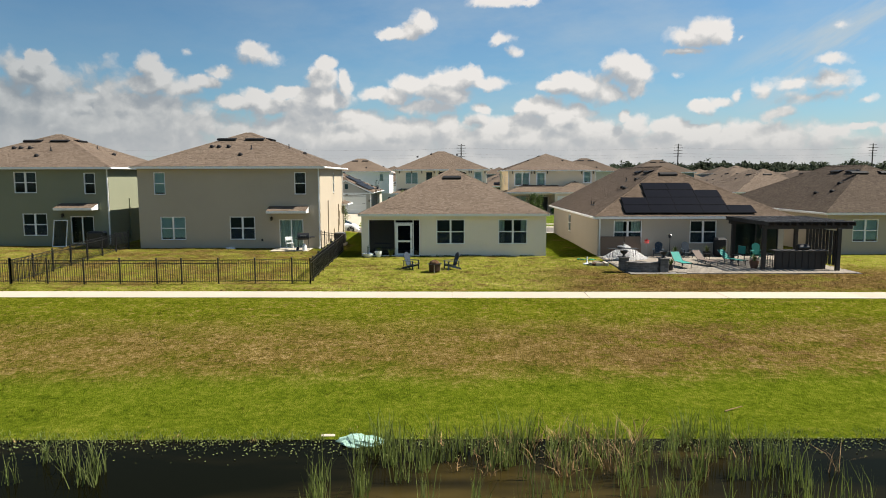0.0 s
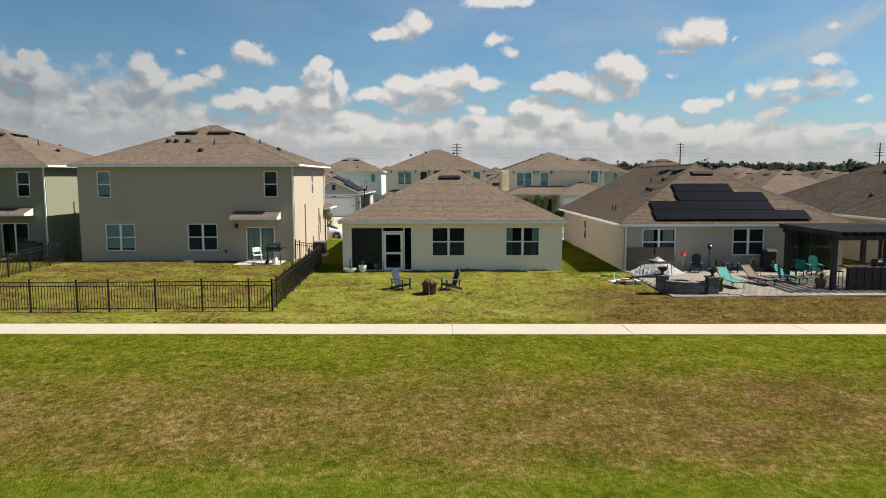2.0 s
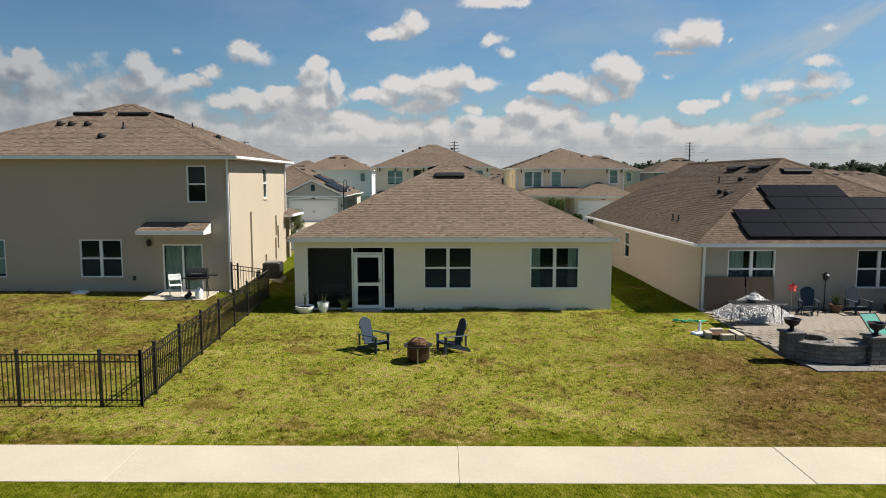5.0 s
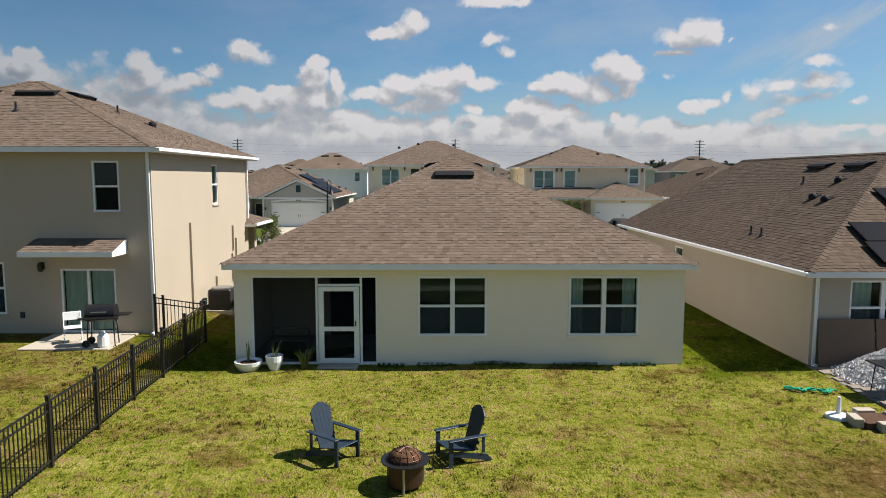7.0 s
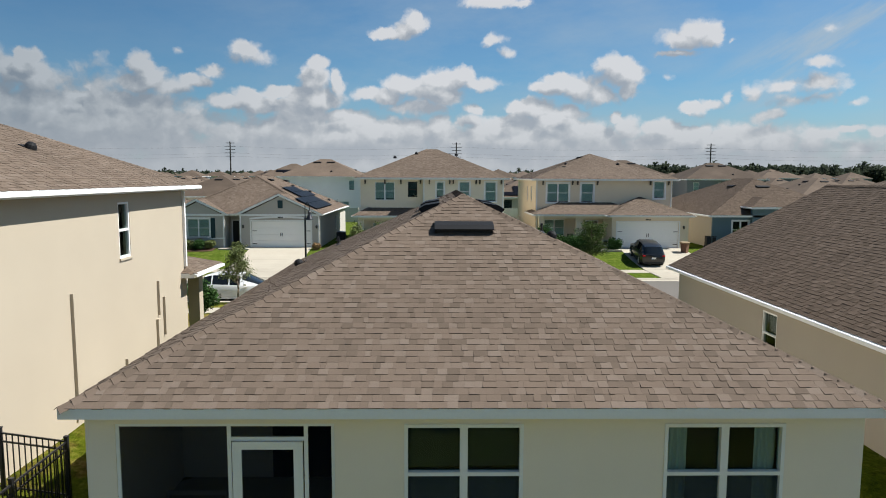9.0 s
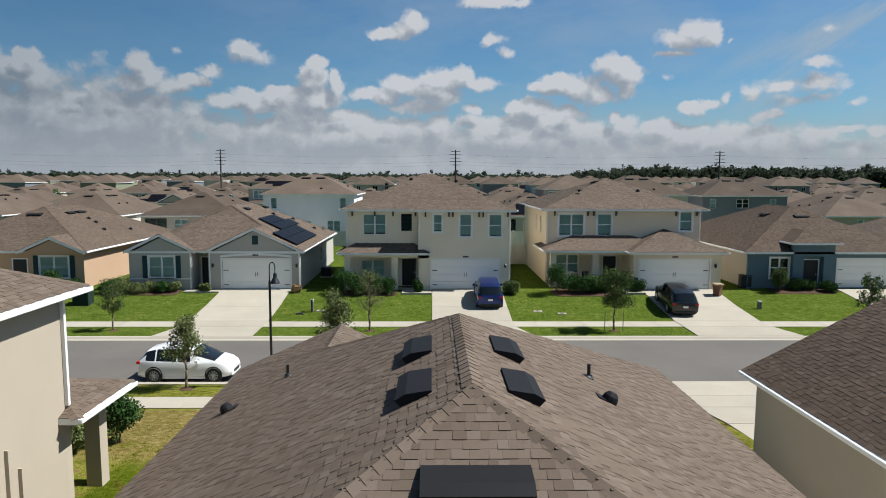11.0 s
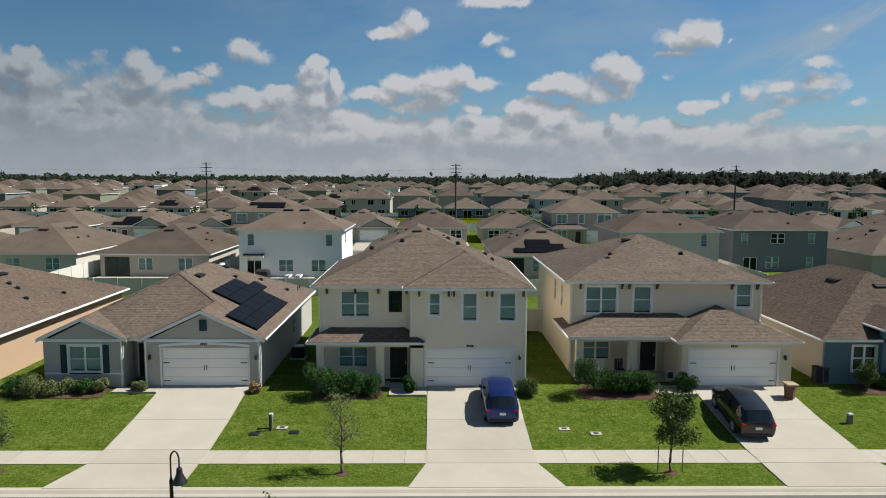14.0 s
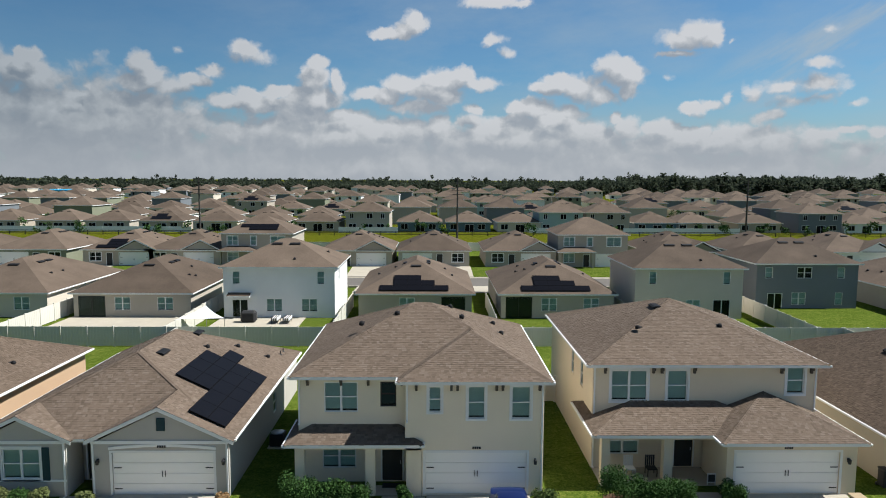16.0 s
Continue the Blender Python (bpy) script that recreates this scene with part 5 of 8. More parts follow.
def one_storey(x0, color_name, color, label, y0=46.5, seed=30, front="S", garage_right=True, group="houses across the street", zb=.3, deep=17.0, row=.145, solar_on=False, shutters=False, wide=12.3, windows=None, tile="shingle", slope=.45, face=None):
    """A plain single-storey house with hip roof; garage, door and one twin window to the street."""
    h = house_thing("house", label, color_name, color, 0, 0, 0, group)
    if face:
        stucco(*face)
        h["front"] = face[0]
    x1, y1 = x0 + wide, y0 + deep
    if windows is None:
        gx = x1 - 6 if garage_right else x0 + .8
        wx = x0 + 1.1 if garage_right else x1 - 3.0
        dx = x0 + 4.0 if garage_right else x0 + 6.6
        windows = [(gx, gx + 4.9, zb, zb + 2.14, "garage"), (wx, wx + 2.0, zb + .75, zb + 2.25, "twin", {"trim": .1}), (dx, dx + 1.0, zb, zb + 2.1, "door")]
    walls(h, x0, x1, y0, y1, zb - .3, zb + 2.6, {front: windows})
    rect = (x0 - .4, x1 + .4, y0 - .4, y1 + .4)
    if row:
        roof(h, rect, zb + 2.74, slope, row=row, width=.2, seed=seed, mat=tile)
    else:
        roof(h, rect, zb + 2.74, slope, mat="roof_far", gutter=False)
    rng = random.Random(seed)
    mid = (x0 + x1) / 2
    for a, s in ((mid, front), (y0 + 7.4, "E"), (y0 + 9, "E"), (y0 + 7.4, "W")):
        slot_vent(h, on_plane(rect, zb + 2.76, slope, s, a, 5.0), 1.15, .42)
    for k in range(4):
        goose_vent(h, on_plane(rect, zb + 2.75, slope, rng.choice("EW"), y0 + rng.uniform(5, 11), rng.uniform(1.2, 4.2)))
    if solar_on:
        mm = on_plane(rect, zb + 2.76, slope, front, mid - 3.9, .45)
        solar(h, mm, [(c, 0) for c in range(5)], 1.5, 1.0)
        solar(h, mm @ pose(1.5, 1.02, 0), [(c, 0) for c in range(3)], 1.5, 1.0)
        solar(h, mm @ pose(1.5, 2.04, 0), [(c, 0) for c in range(2)], 1.5, 1.0)
    return h


house_d = one_storey(23.1, "stucco_sand", (.42, .38, .315), "single-storey house with blue stucco front and brown hip roof", face=("stucco_blue", (.115, .165, .195)), windows=[(29.9, 34.8, .3, 2.44, "garage"), (24.8, 26.2, 1.05, 2.55, "twin", {"trim": .1}), (27.3, 28.4, .3, 2.4, "door")], seed=31, tile="shingle_mid", wide=12.9)
roof(house_d, (26.0, 29.7, 45.75, 51.0), 3.75, .42, row=.145, width=.2, seed=39, mat="shingle_mid")
part("wall", boxes((26.3, 27.1, 46.1, 46.49, 0, 3.6), (28.6, 29.4, 46.1, 46.49, 0, 3.6), (27.1, 28.6, 46.1, 46.49, 2.7, 3.6)), M["stucco_blue"], house_d)
house_w = one_storey(-38.35, "stucco_apricot", (.45, .31, .20), "single-storey apricot stucco house with teal shutters and front gable", y0=46.3, seed=32, tile="shingle_warm", windows=[(-37.5, -32.6, .3, 2.44, "garage"), (-29.3, -27.2, 1.05, 2.6, "twin", WT), (-31.2, -30.2, .3, 2.4, "door")])
for a in (-29.72, -27.06):
    part("shutter", boxes((a, a + .36, 46.25, 46.298, .98, 2.68), bevel=.01), M["shutter_teal"], house_w, "dark teal shutter")
roof(house_w, (-30.6, -25.7, 45.72, 50.6), 3.03, .44, "gable", row=.145, width=.2, seed=38)
gable_wall(house_w, -30.3, -26.05, 45.87, 2.88, .46)
one_storey(-51.9, "stucco_tan", (.40, .35, .28), "single-storey tan stucco house with brown hip roof", seed=33)
one_storey(39.0, "stucco_dove", (.40, .37, .33), "single-storey grey stucco house with brown hip roof", seed=34)
one_storey(39.9, "stucco_tan", (.40, .35, .28), "single-storey tan stucco house with brown hip roof", y0=.6, seed=36, front="S", group="houses by the pond", zb=.1, windows=[(42, 43.7, .9, 2.3, "twin"), (47, 48.7, .9, 2.3, "twin")])
one_storey(-52.0, "stucco_tan", (.40, .35, .28), "single-storey tan stucco house with brown hip roof", y0=2, seed=37, front="S", group="houses by the pond", zb=.3, windows=[(-50, -48.3, 1.1, 2.5, "twin"), (-44, -42.3, 1.1, 2.5, "twin")])

# ---- paths, pavements and driveways ----


def slab_run(name, label, y0, y1, z, x0, x1, step, gap=.012, tilt=0.0):
    """Concrete slabs in a row along x, each a piece of its own."""
    top = thing(name, (0, 0, 0), label, "pavement", kind="structure")
    n = int(round((x1 - x0) / step))
    me = None
    rng = random.Random(7)
    for i in range(n):
        if me is None:
            ob = part("slab", boxes((gap, step - gap, y0, y1, z - .12, z), bevel=.008), M["concrete"], top)
            me = ob.data
        else:
            ob = new("slab", me)
            ob.parent = top
        ob.location = (x0 + i * step, 0, rng.uniform(-.004, .004))
    return top


slab_run("pavement", "pale concrete walking path along the pond bank", -14.17, -12.6, -.17, -91.5, 91.5, 6.1, .002).matrix_world = pose(0, 0, 0, 0, 0, -1.1)
slab_run("pavement", "pale concrete pavement beside the street", 22.9, 24.22, -.575, -75, 75, 1.5, .003)
slab_run("pavement", "pale concrete pavement beside the street", 37.36, 38.84, -.6, -90, 90, 1.5, .003)


def driveway(label, rows):
    """Concrete slabs between cross lines (y, x0, x1, z)."""
    d = thing("driveway", (0, 0, 0), label, "driveway", "driveways", "structure")
    for (ya, a0, a1, za), (yb, b0, b1, zb) in zip(rows, rows[1:]):
        g = .012
        bm = bmesh.new()
        top = [bm.verts.new(v) for v in ((a0, ya + g, za), (a1, ya + g, za), (b1, yb - g, zb), (b0, yb - g, zb))]
        low = [bm.verts.new(v.co - Vector((0, 0, .15))) for v in top]
        bm.faces.new(top)
        bm.faces.new(low[::-1])
        for i in range(4):
            bm.faces.new((low[i], low[(i + 1) % 4], top[(i + 1) % 4], top[i]))
        part("slab", bm, M["concrete"], d)
    return d


def far_drive(x0, x1, fl=.9, fr=.9, yard=45.9):
    driveway("pale concrete driveway sloping up to a garage", [(35.0, x0 - fl, x1 + fr, -.62), (37.35, x0, x1, -.585), (38.86, x0, x1, -.57), (42.0, x0, x1, -.255), (45.4, x0, x1, .23), (yard + .05, x0, x1, .285)])


far_drive(-15.85, -10.85, .75, .0)
far_drive(-.5, 4.6, .75, .9)
far_drive(14.95, 20.4, .0, .75)
far_drive(29.6, 34.9)
far_drive(-36.2, -31.0)
far_drive(-46.5, -41.5)
far_drive(45.2, 50.2)
NEAR = [(16.75, .1), (20.0, -.165), (22.85, -.57), (24.25, -.56), (26.12, -.62)]
for x0, x1, f0, f1 in ((.4, 5.0, .7, .5), (10.0, 14.9, .5, .6), (-20.8, -16.0, .6, .6), (30, 35, .6, .6), (-36, -31, .6, .6)):
    driveway("pale concrete driveway sloping down to the street", [(y, x0 - (f0 if i == 4 else 0), x1 + (f1 if i == 4 else 0), z) for i, (y, z) in enumerate(NEAR)][::1])
part_walk = thing("garden_walk", (0, 0, 0), "pale concrete walk from driveway to front door", "path", kind="structure")
for x0, x1, y0, y1, z in ((-18.4, -15.86, 45.0, 45.9, .25), (-2.7, -.55, 44.6, 45.9, .22), (12.6, 14.9, 44.6, 46.2, .25)):
    part("slab", boxes((x0, x1, y0, y1, z - .3, z), bevel=.01), M["concrete"], part_walk)

# ---- fence ----


def fence(points, label, height=1.22):
    """Black metal picket fence along a line of posts, on the ground."""
    f = thing("fence", (0, 0, 0), label, "fence", "metal fences")
    post_me = rail_me = picket_me = None
    for i, (x, y) in enumerate(points):
        z = ground_z(x, y)
        if post_me is None:
            bm = boxes((-.032, .032, -.032, .032, -.12, height + .06), bevel=.004)
            box(bm, -.042, .042, -.042, .042, height + .06, height + .085, bevel=.006)
            ob = part("post", bm, M["black"], f)
            post_me = ob.data
        else:
            ob = new("post", post_me)
            ob.parent = f
        ob.location = (x, y, z)
    if picket_me is None:
        ob = part("picket", boxes((-.009, .009, -.009, .009, .07, height - .012)), M["black"], None)
        picket_me = ob.data
        bpy.data.objects.remove(ob)
    for (xa, ya), (xb, yb) in zip(points, points[1:]):
        a, b = Vector((xa, ya, ground_z(xa, ya))), Vector((xb, yb, ground_z(xb, yb)))
        d = b - a
        if d.length > 4:
            continue
        for h in (height - .03, height - .19, .14):
            bm = bmesh.new()
            s = Vector((-d.y, d.x, 0)).normalized() * .015
            q = [bm.verts.new(p) for p in (a + s + Vector((0, 0, h - .015)), a - s + Vector((0, 0, h - .015)), a - s + Vector((0, 0, h + .015)), a + s + Vector((0, 0, h + .015)))]
            r = [bm.verts.new(p) for p in (b + s + Vector((0, 0, h - .015)), b - s + Vector((0, 0, h - .015)), b - s + Vector((0, 0, h + .015)), b + s + Vector((0, 0, h + .015)))]
            for k in range(4):
                bm.faces.new((q[k], q[(k + 1) % 4], r[(k + 1) % 4], r[k]))
            part("rail", bm, M["black"], f)
        n = int(d.length / .112)
        for k in range(1, n):
            p = a + d * (k / n)
            ob = new("picket", picket_me)
            ob.parent = f
            ob.location = (p.x, p.y, p.z)


fence([(-7.29, -10.33), (-8.2, -10.33), (-10.04, -10.33), (-11.87, -10.33), (-13.7, -10.33), (-14.94, -10.33), (-16.77, -10.33), (-18.58, -10.33), (-20.4, -10.33), (-22.2, -10.33)], "black metal picket fence across the back of a lawn")
fence([(-7.29, -10.33), (-7.3, -9.55), (-7.33, -7.9), (-7.36, -6.2), (-7.39, -4.5), (-7.42, -2.8), (-7.45, -1.1), (-7.48, .55), (-7.51, 2.25), (-8.75, 2.27), (-9.0, 2.28)], "black metal picket fence down the side of a lawn")
fence([(-22.2, -10.33), (-22.2, -8.5), (-22.2, -6.7), (-22.2, -4.9), (-22.2, -3.1), (-22.2, -1.3), (-22.2, .5), (-22.2, 2.3)], "black metal picket fence between two lawns")
fence([(-22.26, -10.33), (-24.1, -10.33), (-25.9, -10.33), (-27.7, -10.33), (-29.5, -10.33), (-31.3, -10.33), (-33.1, -10.33)], "black metal picket fence across the back of a lawn")

# ---- screened porch of the passed house ----
pf = thing("porch_screen", (0, 0, 0), "white aluminium porch frame with dark insect screen", "screen")
for a, b in ((-5.5, -5.45), (-3.8, -3.74), (-2.62, -2.56), (-2.2, -2.15)):
    part("post", boxes((a, b, .02, .07, .02, 2.41)), M["white"], pf)
for a, b in ((-5.45, -3.8), (-3.74, -2.62), (-2.56, -2.2)):
    for z0, z1 in ((2.36, 2.41), (.02, .07)):
        part("rail", boxes((a, b, .025, .065, z0, z1)), M["white"], pf)
part("rail", boxes((-3.74, -2.62, .022, .068, 2.13, 2.19)), M["white"], pf)
for a, b, z0, z1 in ((-5.45, -3.8, .07, 2.36), (-2.56, -2.2, .07, 2.36), (-3.74, -2.62, 2.19, 2.36)):
    part("mesh_screen", boxes((a, b, .044, .046, z0, z1)), M["screen"], pf)
sd = thing("screen_door", (-3.72, .02, .06), "white framed screen door with a mid rail", "door")
bm = boxes((0, .14, -.03, .02, 0, 2.06), (.94, 1.08, -.03, .02, 0, 2.06), (.14, .94, -.03, .02, 1.94, 2.06), (.14, .94, -.03, .02, 0, .12), (.14, .94, -.03, .02, .86, .98))
part("door_frame", bm, M["white"], sd)
for z0, z1 in ((.12, .86), (.98, 1.94)):
    part("mesh_screen", boxes((.14, .94, -.006, -.003, z0, z1)), M["screen"], sd)
part("handle", boxes((.97, 1.0, -.07, -.03, 1.0, 1.14)), M["black"], sd)
st = part("doorstep", boxes((-3.72, -2.66, -.42, -.004, -.2, .045), bevel=.015), M["concrete"], None)
tagged(st, "pale concrete step below a screen door", "step")
bench = thing("porch_bench", (-4.7, .75, .02), "pale metal frame bench on the porch", "bench")
for x in (-.5, .5):
    for y in (0, .4):
        part("leg", boxes((x - .02, x + .02, y - .02, y + .02, 0, .75 if y else .45)), M["steel"], bench)
part("seat", boxes((-.52, .52, -.02, .42, .42, .46)), M["steel"], bench)
part("backrest", boxes((-.52, .52, .4, .43, .68, .76)), M["steel"], bench)
part("door_glass", boxes((-3.9, -2.3, 3.24, 3.28, .05, 2.1)), M["pv"], house_m, "dark glazed sliding door")


def leaf_cloud(name, label_material, parent, centres, count, size, seed, droop=0.3, label=""):
    """Small folded leaves scattered through a set of balls (x, y, z, r)."""
    rng = np.random.default_rng(seed)
    cs = np.array(centres, float)
    w = cs[:, 3] ** 2
    pick = rng.choice(len(cs), count, p=w / w.sum())
    d = rng.normal(size=(count, 3))
    d /= np.linalg.norm(d, axis=1)[:, None]
    r = rng.random(count) ** .45
    p = cs[pick, :3] + d * (cs[pick, 3] * r)[:, None]
    u = rng.normal(size=(count, 3))
    u /= np.linalg.norm(u, axis=1)[:, None]
    v = np.cross(u, rng.normal(size=(count, 3)))
    v /= np.linalg.norm(v, axis=1)[:, None]
    s = size * rng.uniform(.6, 1.4, count)
    u *= s[:, None]
    v *= (s * .5)[:, None]
    q = np.stack([p - u, p + v, p + u, p - v], 1).reshape(-1, 3)
    f = np.arange(count * 4).reshape(-1, 4)
    return link_mesh(name, q.tolist(), f.tolist(), M[label_material], parent, label)


def tree(at, h, spread, seed, leaves, label, crown_from=.32, mat="leaf", size=.075, stakes=False, cone=False):
    rng = random.Random(seed)
    x, y, z = at
    t = thing("tree", at, label, "tree", "young street trees")
    bm = bmesh.new()
    tips = []
    pts = [Vector((0, 0, -.1))]
    n = 7
    for i in range(1, n + 1):
        pts.append(Vector((rng.uniform(-.05, .05), rng.uniform(-.05, .05), h * .92 * i / n)))
    for i in range(n):
        r0, r1 = .05 * (1 - i / n) + .01, .05 * (1 - (i + 1) / n) + .008
        tube(bm, pts[i], pts[i + 1], r0 * h / 3.2, r1 * h / 3.2, 7)
    for k in range(40):
        f = rng.uniform(crown_from, .92)
        i = min(n - 1, int(f / .92 * n))
        base = pts[i].lerp(pts[i + 1], (f / .92 * n) % 1)
        a = rng.uniform(0, 2 * math.pi)
        reach = spread * (1 - ((f - .5) / .62) ** 2) * rng.uniform(.55, 1.1)
        if cone:
            reach = spread * (1.12 - f) * rng.uniform(.6, 1.15)
        reach = max(.15, reach)
        mid = base + Vector((math.cos(a) * reach * .55, math.sin(a) * reach * .55, reach * .45))
        tip = base + Vector((math.cos(a + .25) * reach, math.sin(a + .25) * reach, reach * rng.uniform(.5, 1.0)))
        tube(bm, base, mid, .016, .010, 5)
        tube(bm, mid, tip, .010, .004, 5)
        tips += [(*mid, .20 * spread + .07), (*tip, .24 * spread + .07), (*(mid.lerp(tip, .5)), .22 * spread + .07)]
    tips.append((pts[-1].x, pts[-1].y, h * .95, .15))
    part("trunk", bm, M["bark"], t, smooth=True)
    tagged(leaf_cloud("crown", mat, t, tips, leaves, size, seed), kind="stuff")
    mu = bmesh.new()
    lathe(mu, [(.34, -.04), (.3, .015), (.15, .04), (.02, .05)], 14)
    part("mulch_ring", mu, M["mulch"], t)
    if stakes:
        sm = bmesh.new()
        for sx in (-.55, .55):
            tube(sm, (sx, .1, -.1), (sx, .1, 1.15), .025, .025, 6)
            part("stake", sm, M["wood_grey"], t)
            sm = bmesh.new()
        sm.free()
    return t


def gpos(x, y, dz=0.0):
    return (x, y, ground_z(x, y) + dz)


tree(gpos(-19.46, 36.6), 2.8, .75, 41, 2600, "young sparse oak in a mulch ring by the pavement", size=.045)
tree(gpos(-4.22, 36.4), 3.7, .85, 42, 1700, "young thin-leaved tree in a mulch ring by the pavement", mat="leaf_light", crown_from=.25, size=.04)
tree(gpos(10.41, 36.4), 3.6, 1.0, 43, 7000, "young dense oak with stakes by the pavement", stakes=True, size=.055)
tree(gpos(-11.08, 25.5), 3.25, 1.0, 44, 5000, "young oak with slender trunk by the kerb", mat="leaf_light", size=.045, cone=True)
tree(gpos(-4.5, 25.4), 4.45, 1.15, 45, 7500, "young pale-leaved tree by the kerb", mat="leaf_light", crown_from=.14, size=.05, cone=True)
tree(gpos(25.8, 36.4), 3.2, .8, 46, 1500, "young oak by the pavement")
tree(gpos(-34.5, 36.4), 3.2, .8, 47, 1500, "young oak by the pavement")
tree(gpos(24.0, 25.4), 3.4, .8, 48, 1500, "young oak by the kerb", mat="leaf_light")


def shrub(x, y, r, h, seed, mat="shrub", label="dense dark green shrub in a planting bed", leaves=900, size=.06):
    s = thing("shrub", gpos(x, y), label, "shrub", "shrubs by the houses")
    rng = random.Random(seed)
    balls = [(rng.uniform(-.6, .6) * r, rng.uniform(-.5, .5) * r, h * rng.uniform(.25, .8), r * rng.uniform(.42, .62)) for _ in range(11)]
    tagged(leaf_cloud("foliage", mat, s, balls, leaves, size, seed), kind="stuff")
    bm = bmesh.new()
    for k in range(4):
        a = k * 1.6
        tube(bm, (0, 0, -.05), (math.cos(a) * r * .4, math.sin(a) * r * .4, h * .6), .018, .008, 5)
    part("stem", bm, M["bark"], s)
    return s


for i, (x, y, r, h, mt) in enumerate([(-23.6, 45.0, .8, 1.0, "shrub"), (-22.6, 44.8, .9, 1.1, "leaf_light"), (-21.6, 44.9, .6, .75, "leaf_light"), (-20.8, 45.1, .55, .7, "leaf_light"), (-20.0, 45.1, .6, .7, "shrub"), (-19.2, 45.2, .5, .65, "leaf_light"), (-16.9, 45.3, .45, .6, "leaf_light"), (-10.3, 45.2, .4, .5, "reed_dry"),
                                  (-6.7, 44.6, .95, 2.0, "shrub"), (-5.7, 44.7, .8, 1.45, "shrub"), (-4.8, 44.9, .8, 1.3, "shrub"), (-3.9, 44.9, .75, 1.15, "shrub"), (-1.6, 45.1, .5, 1.0, "shrub"), (5.2, 44.9, .65, .9, "leaf"),
                                  (8.5, 44.9, .95, 2.2, "shrub"), (9.5, 45.1, .85, 1.25, "shrub"), (10.4, 45.1, .85, 1.25, "shrub"), (11.3, 45.1, .85, 1.25, "shrub"), (12.0, 45.2, .75, 1.2, "shrub"), (14.4, 45.3, .7, .95, "shrub"),
                                  (25.0, 45.3, .7, 2.0, "leaf"), (26.3, 45.6, .6, .9, "shrub"), (27.2, 45.6, .6, .9, "shrub"), (28.6, 45.4, .6, .8, "shrub"),
                                  (-27.6, 44.9, .7, 1.9, "shrub"), (-26.3, 45.3, .6, .9, "shrub"), (-28.6, 45.3, .6, .9, "shrub"), (-29.5, 45.3, .6, .9, "shrub"),
                                  (-10.2, 17.4, .75, 2.1, "shrub"), (-11.2, 16.4, .6, 1.2, "leaf_light"), (7.0, 17.0, .6, .7, "leaf"), (7.6, 19.5, .5, .6, "leaf")]):
    shrub(x, y, r, h, 100 + i, mt, {"shrub": "dense dark green shrub in a planting bed", "leaf_light": "yellow-green shrub in a planting bed", "leaf": "mid-green rounded shrub by a driveway", "reed_dry": "dry reddish shrub by a garage"}[mt], 4200, .05)
for x0, x1, y0, y1 in ((-24.2, -18.7, 44.4, 45.85), (-7.0, -3.0, 44.3, 45.85), (8.2, 12.6, 44.2, 46.1), (24.4, 29.2, 44.8, 46.4)):
    bm = bmesh.new()
    n = 14
    ring = []
    for k in range(n * 2):
        a = k * math.pi / n
        cx, cy = (x0 + x1) / 2, (y0 + y1) / 2
        px, py = cx + (x1 - x0) / 2 * max(-1, min(1, 1.25 * math.cos(a))), cy + (y1 - y0) / 2 * max(-1, min(1, 1.25 * math.sin(a)))
        ring.append(bm.verts.new((px, py, ground_z(px, py) + .03)))
    c = bm.verts.new((cx, cy, ground_z(cx, cy) + .07))
    for k in range(n * 2):
        bm.faces.new((ring[k], ring[(k + 1) % (2 * n)], c))
    tagged(part("planting_bed", bm, M["mulch"], None), "brown bark mulch bed along a house front", "planting bed", kind="structure")

# ---- street lamp ----
sl = thing("street_lamp", gpos(-7.53, 26.0), "tall black street lamp with gooseneck and bell shade", "lamp")
bm = bmesh.new()
lathe(bm, [(.13, -.1), (.13, .25), (.1, .3), (.075, .9), (.06, 1.0), (.05, 4.6), (.03, 4.7)], 14)
part("pole", bm, M["black"], sl, smooth=False)
bm = bmesh.new()
prev = Vector((0, 0, 4.65))
for k in range(1, 15):
    a = math.pi * k / 14
    cur = Vector((.12 - .12 * math.cos(a), 0, 5.2 + .26 * math.sin(a))) if k > 0 else prev
    tube(bm, prev, cur, .024, .024, 8)
    prev = cur
tube(bm, prev, (.24, 0, 4.95), .024, .024, 8)
part("gooseneck", bm, M["black"], sl)
bm = bmesh.new()
lathe(bm, [(.05, 5.0), (.08, 4.95), (.085, 4.82), (.13, 4.72), (.2, 4.58), (.215, 4.54), (.16, 4.54)], 16, (.24, 0, 0))
part("shade", bm, M["black"], sl)

# ---- vehicles ----


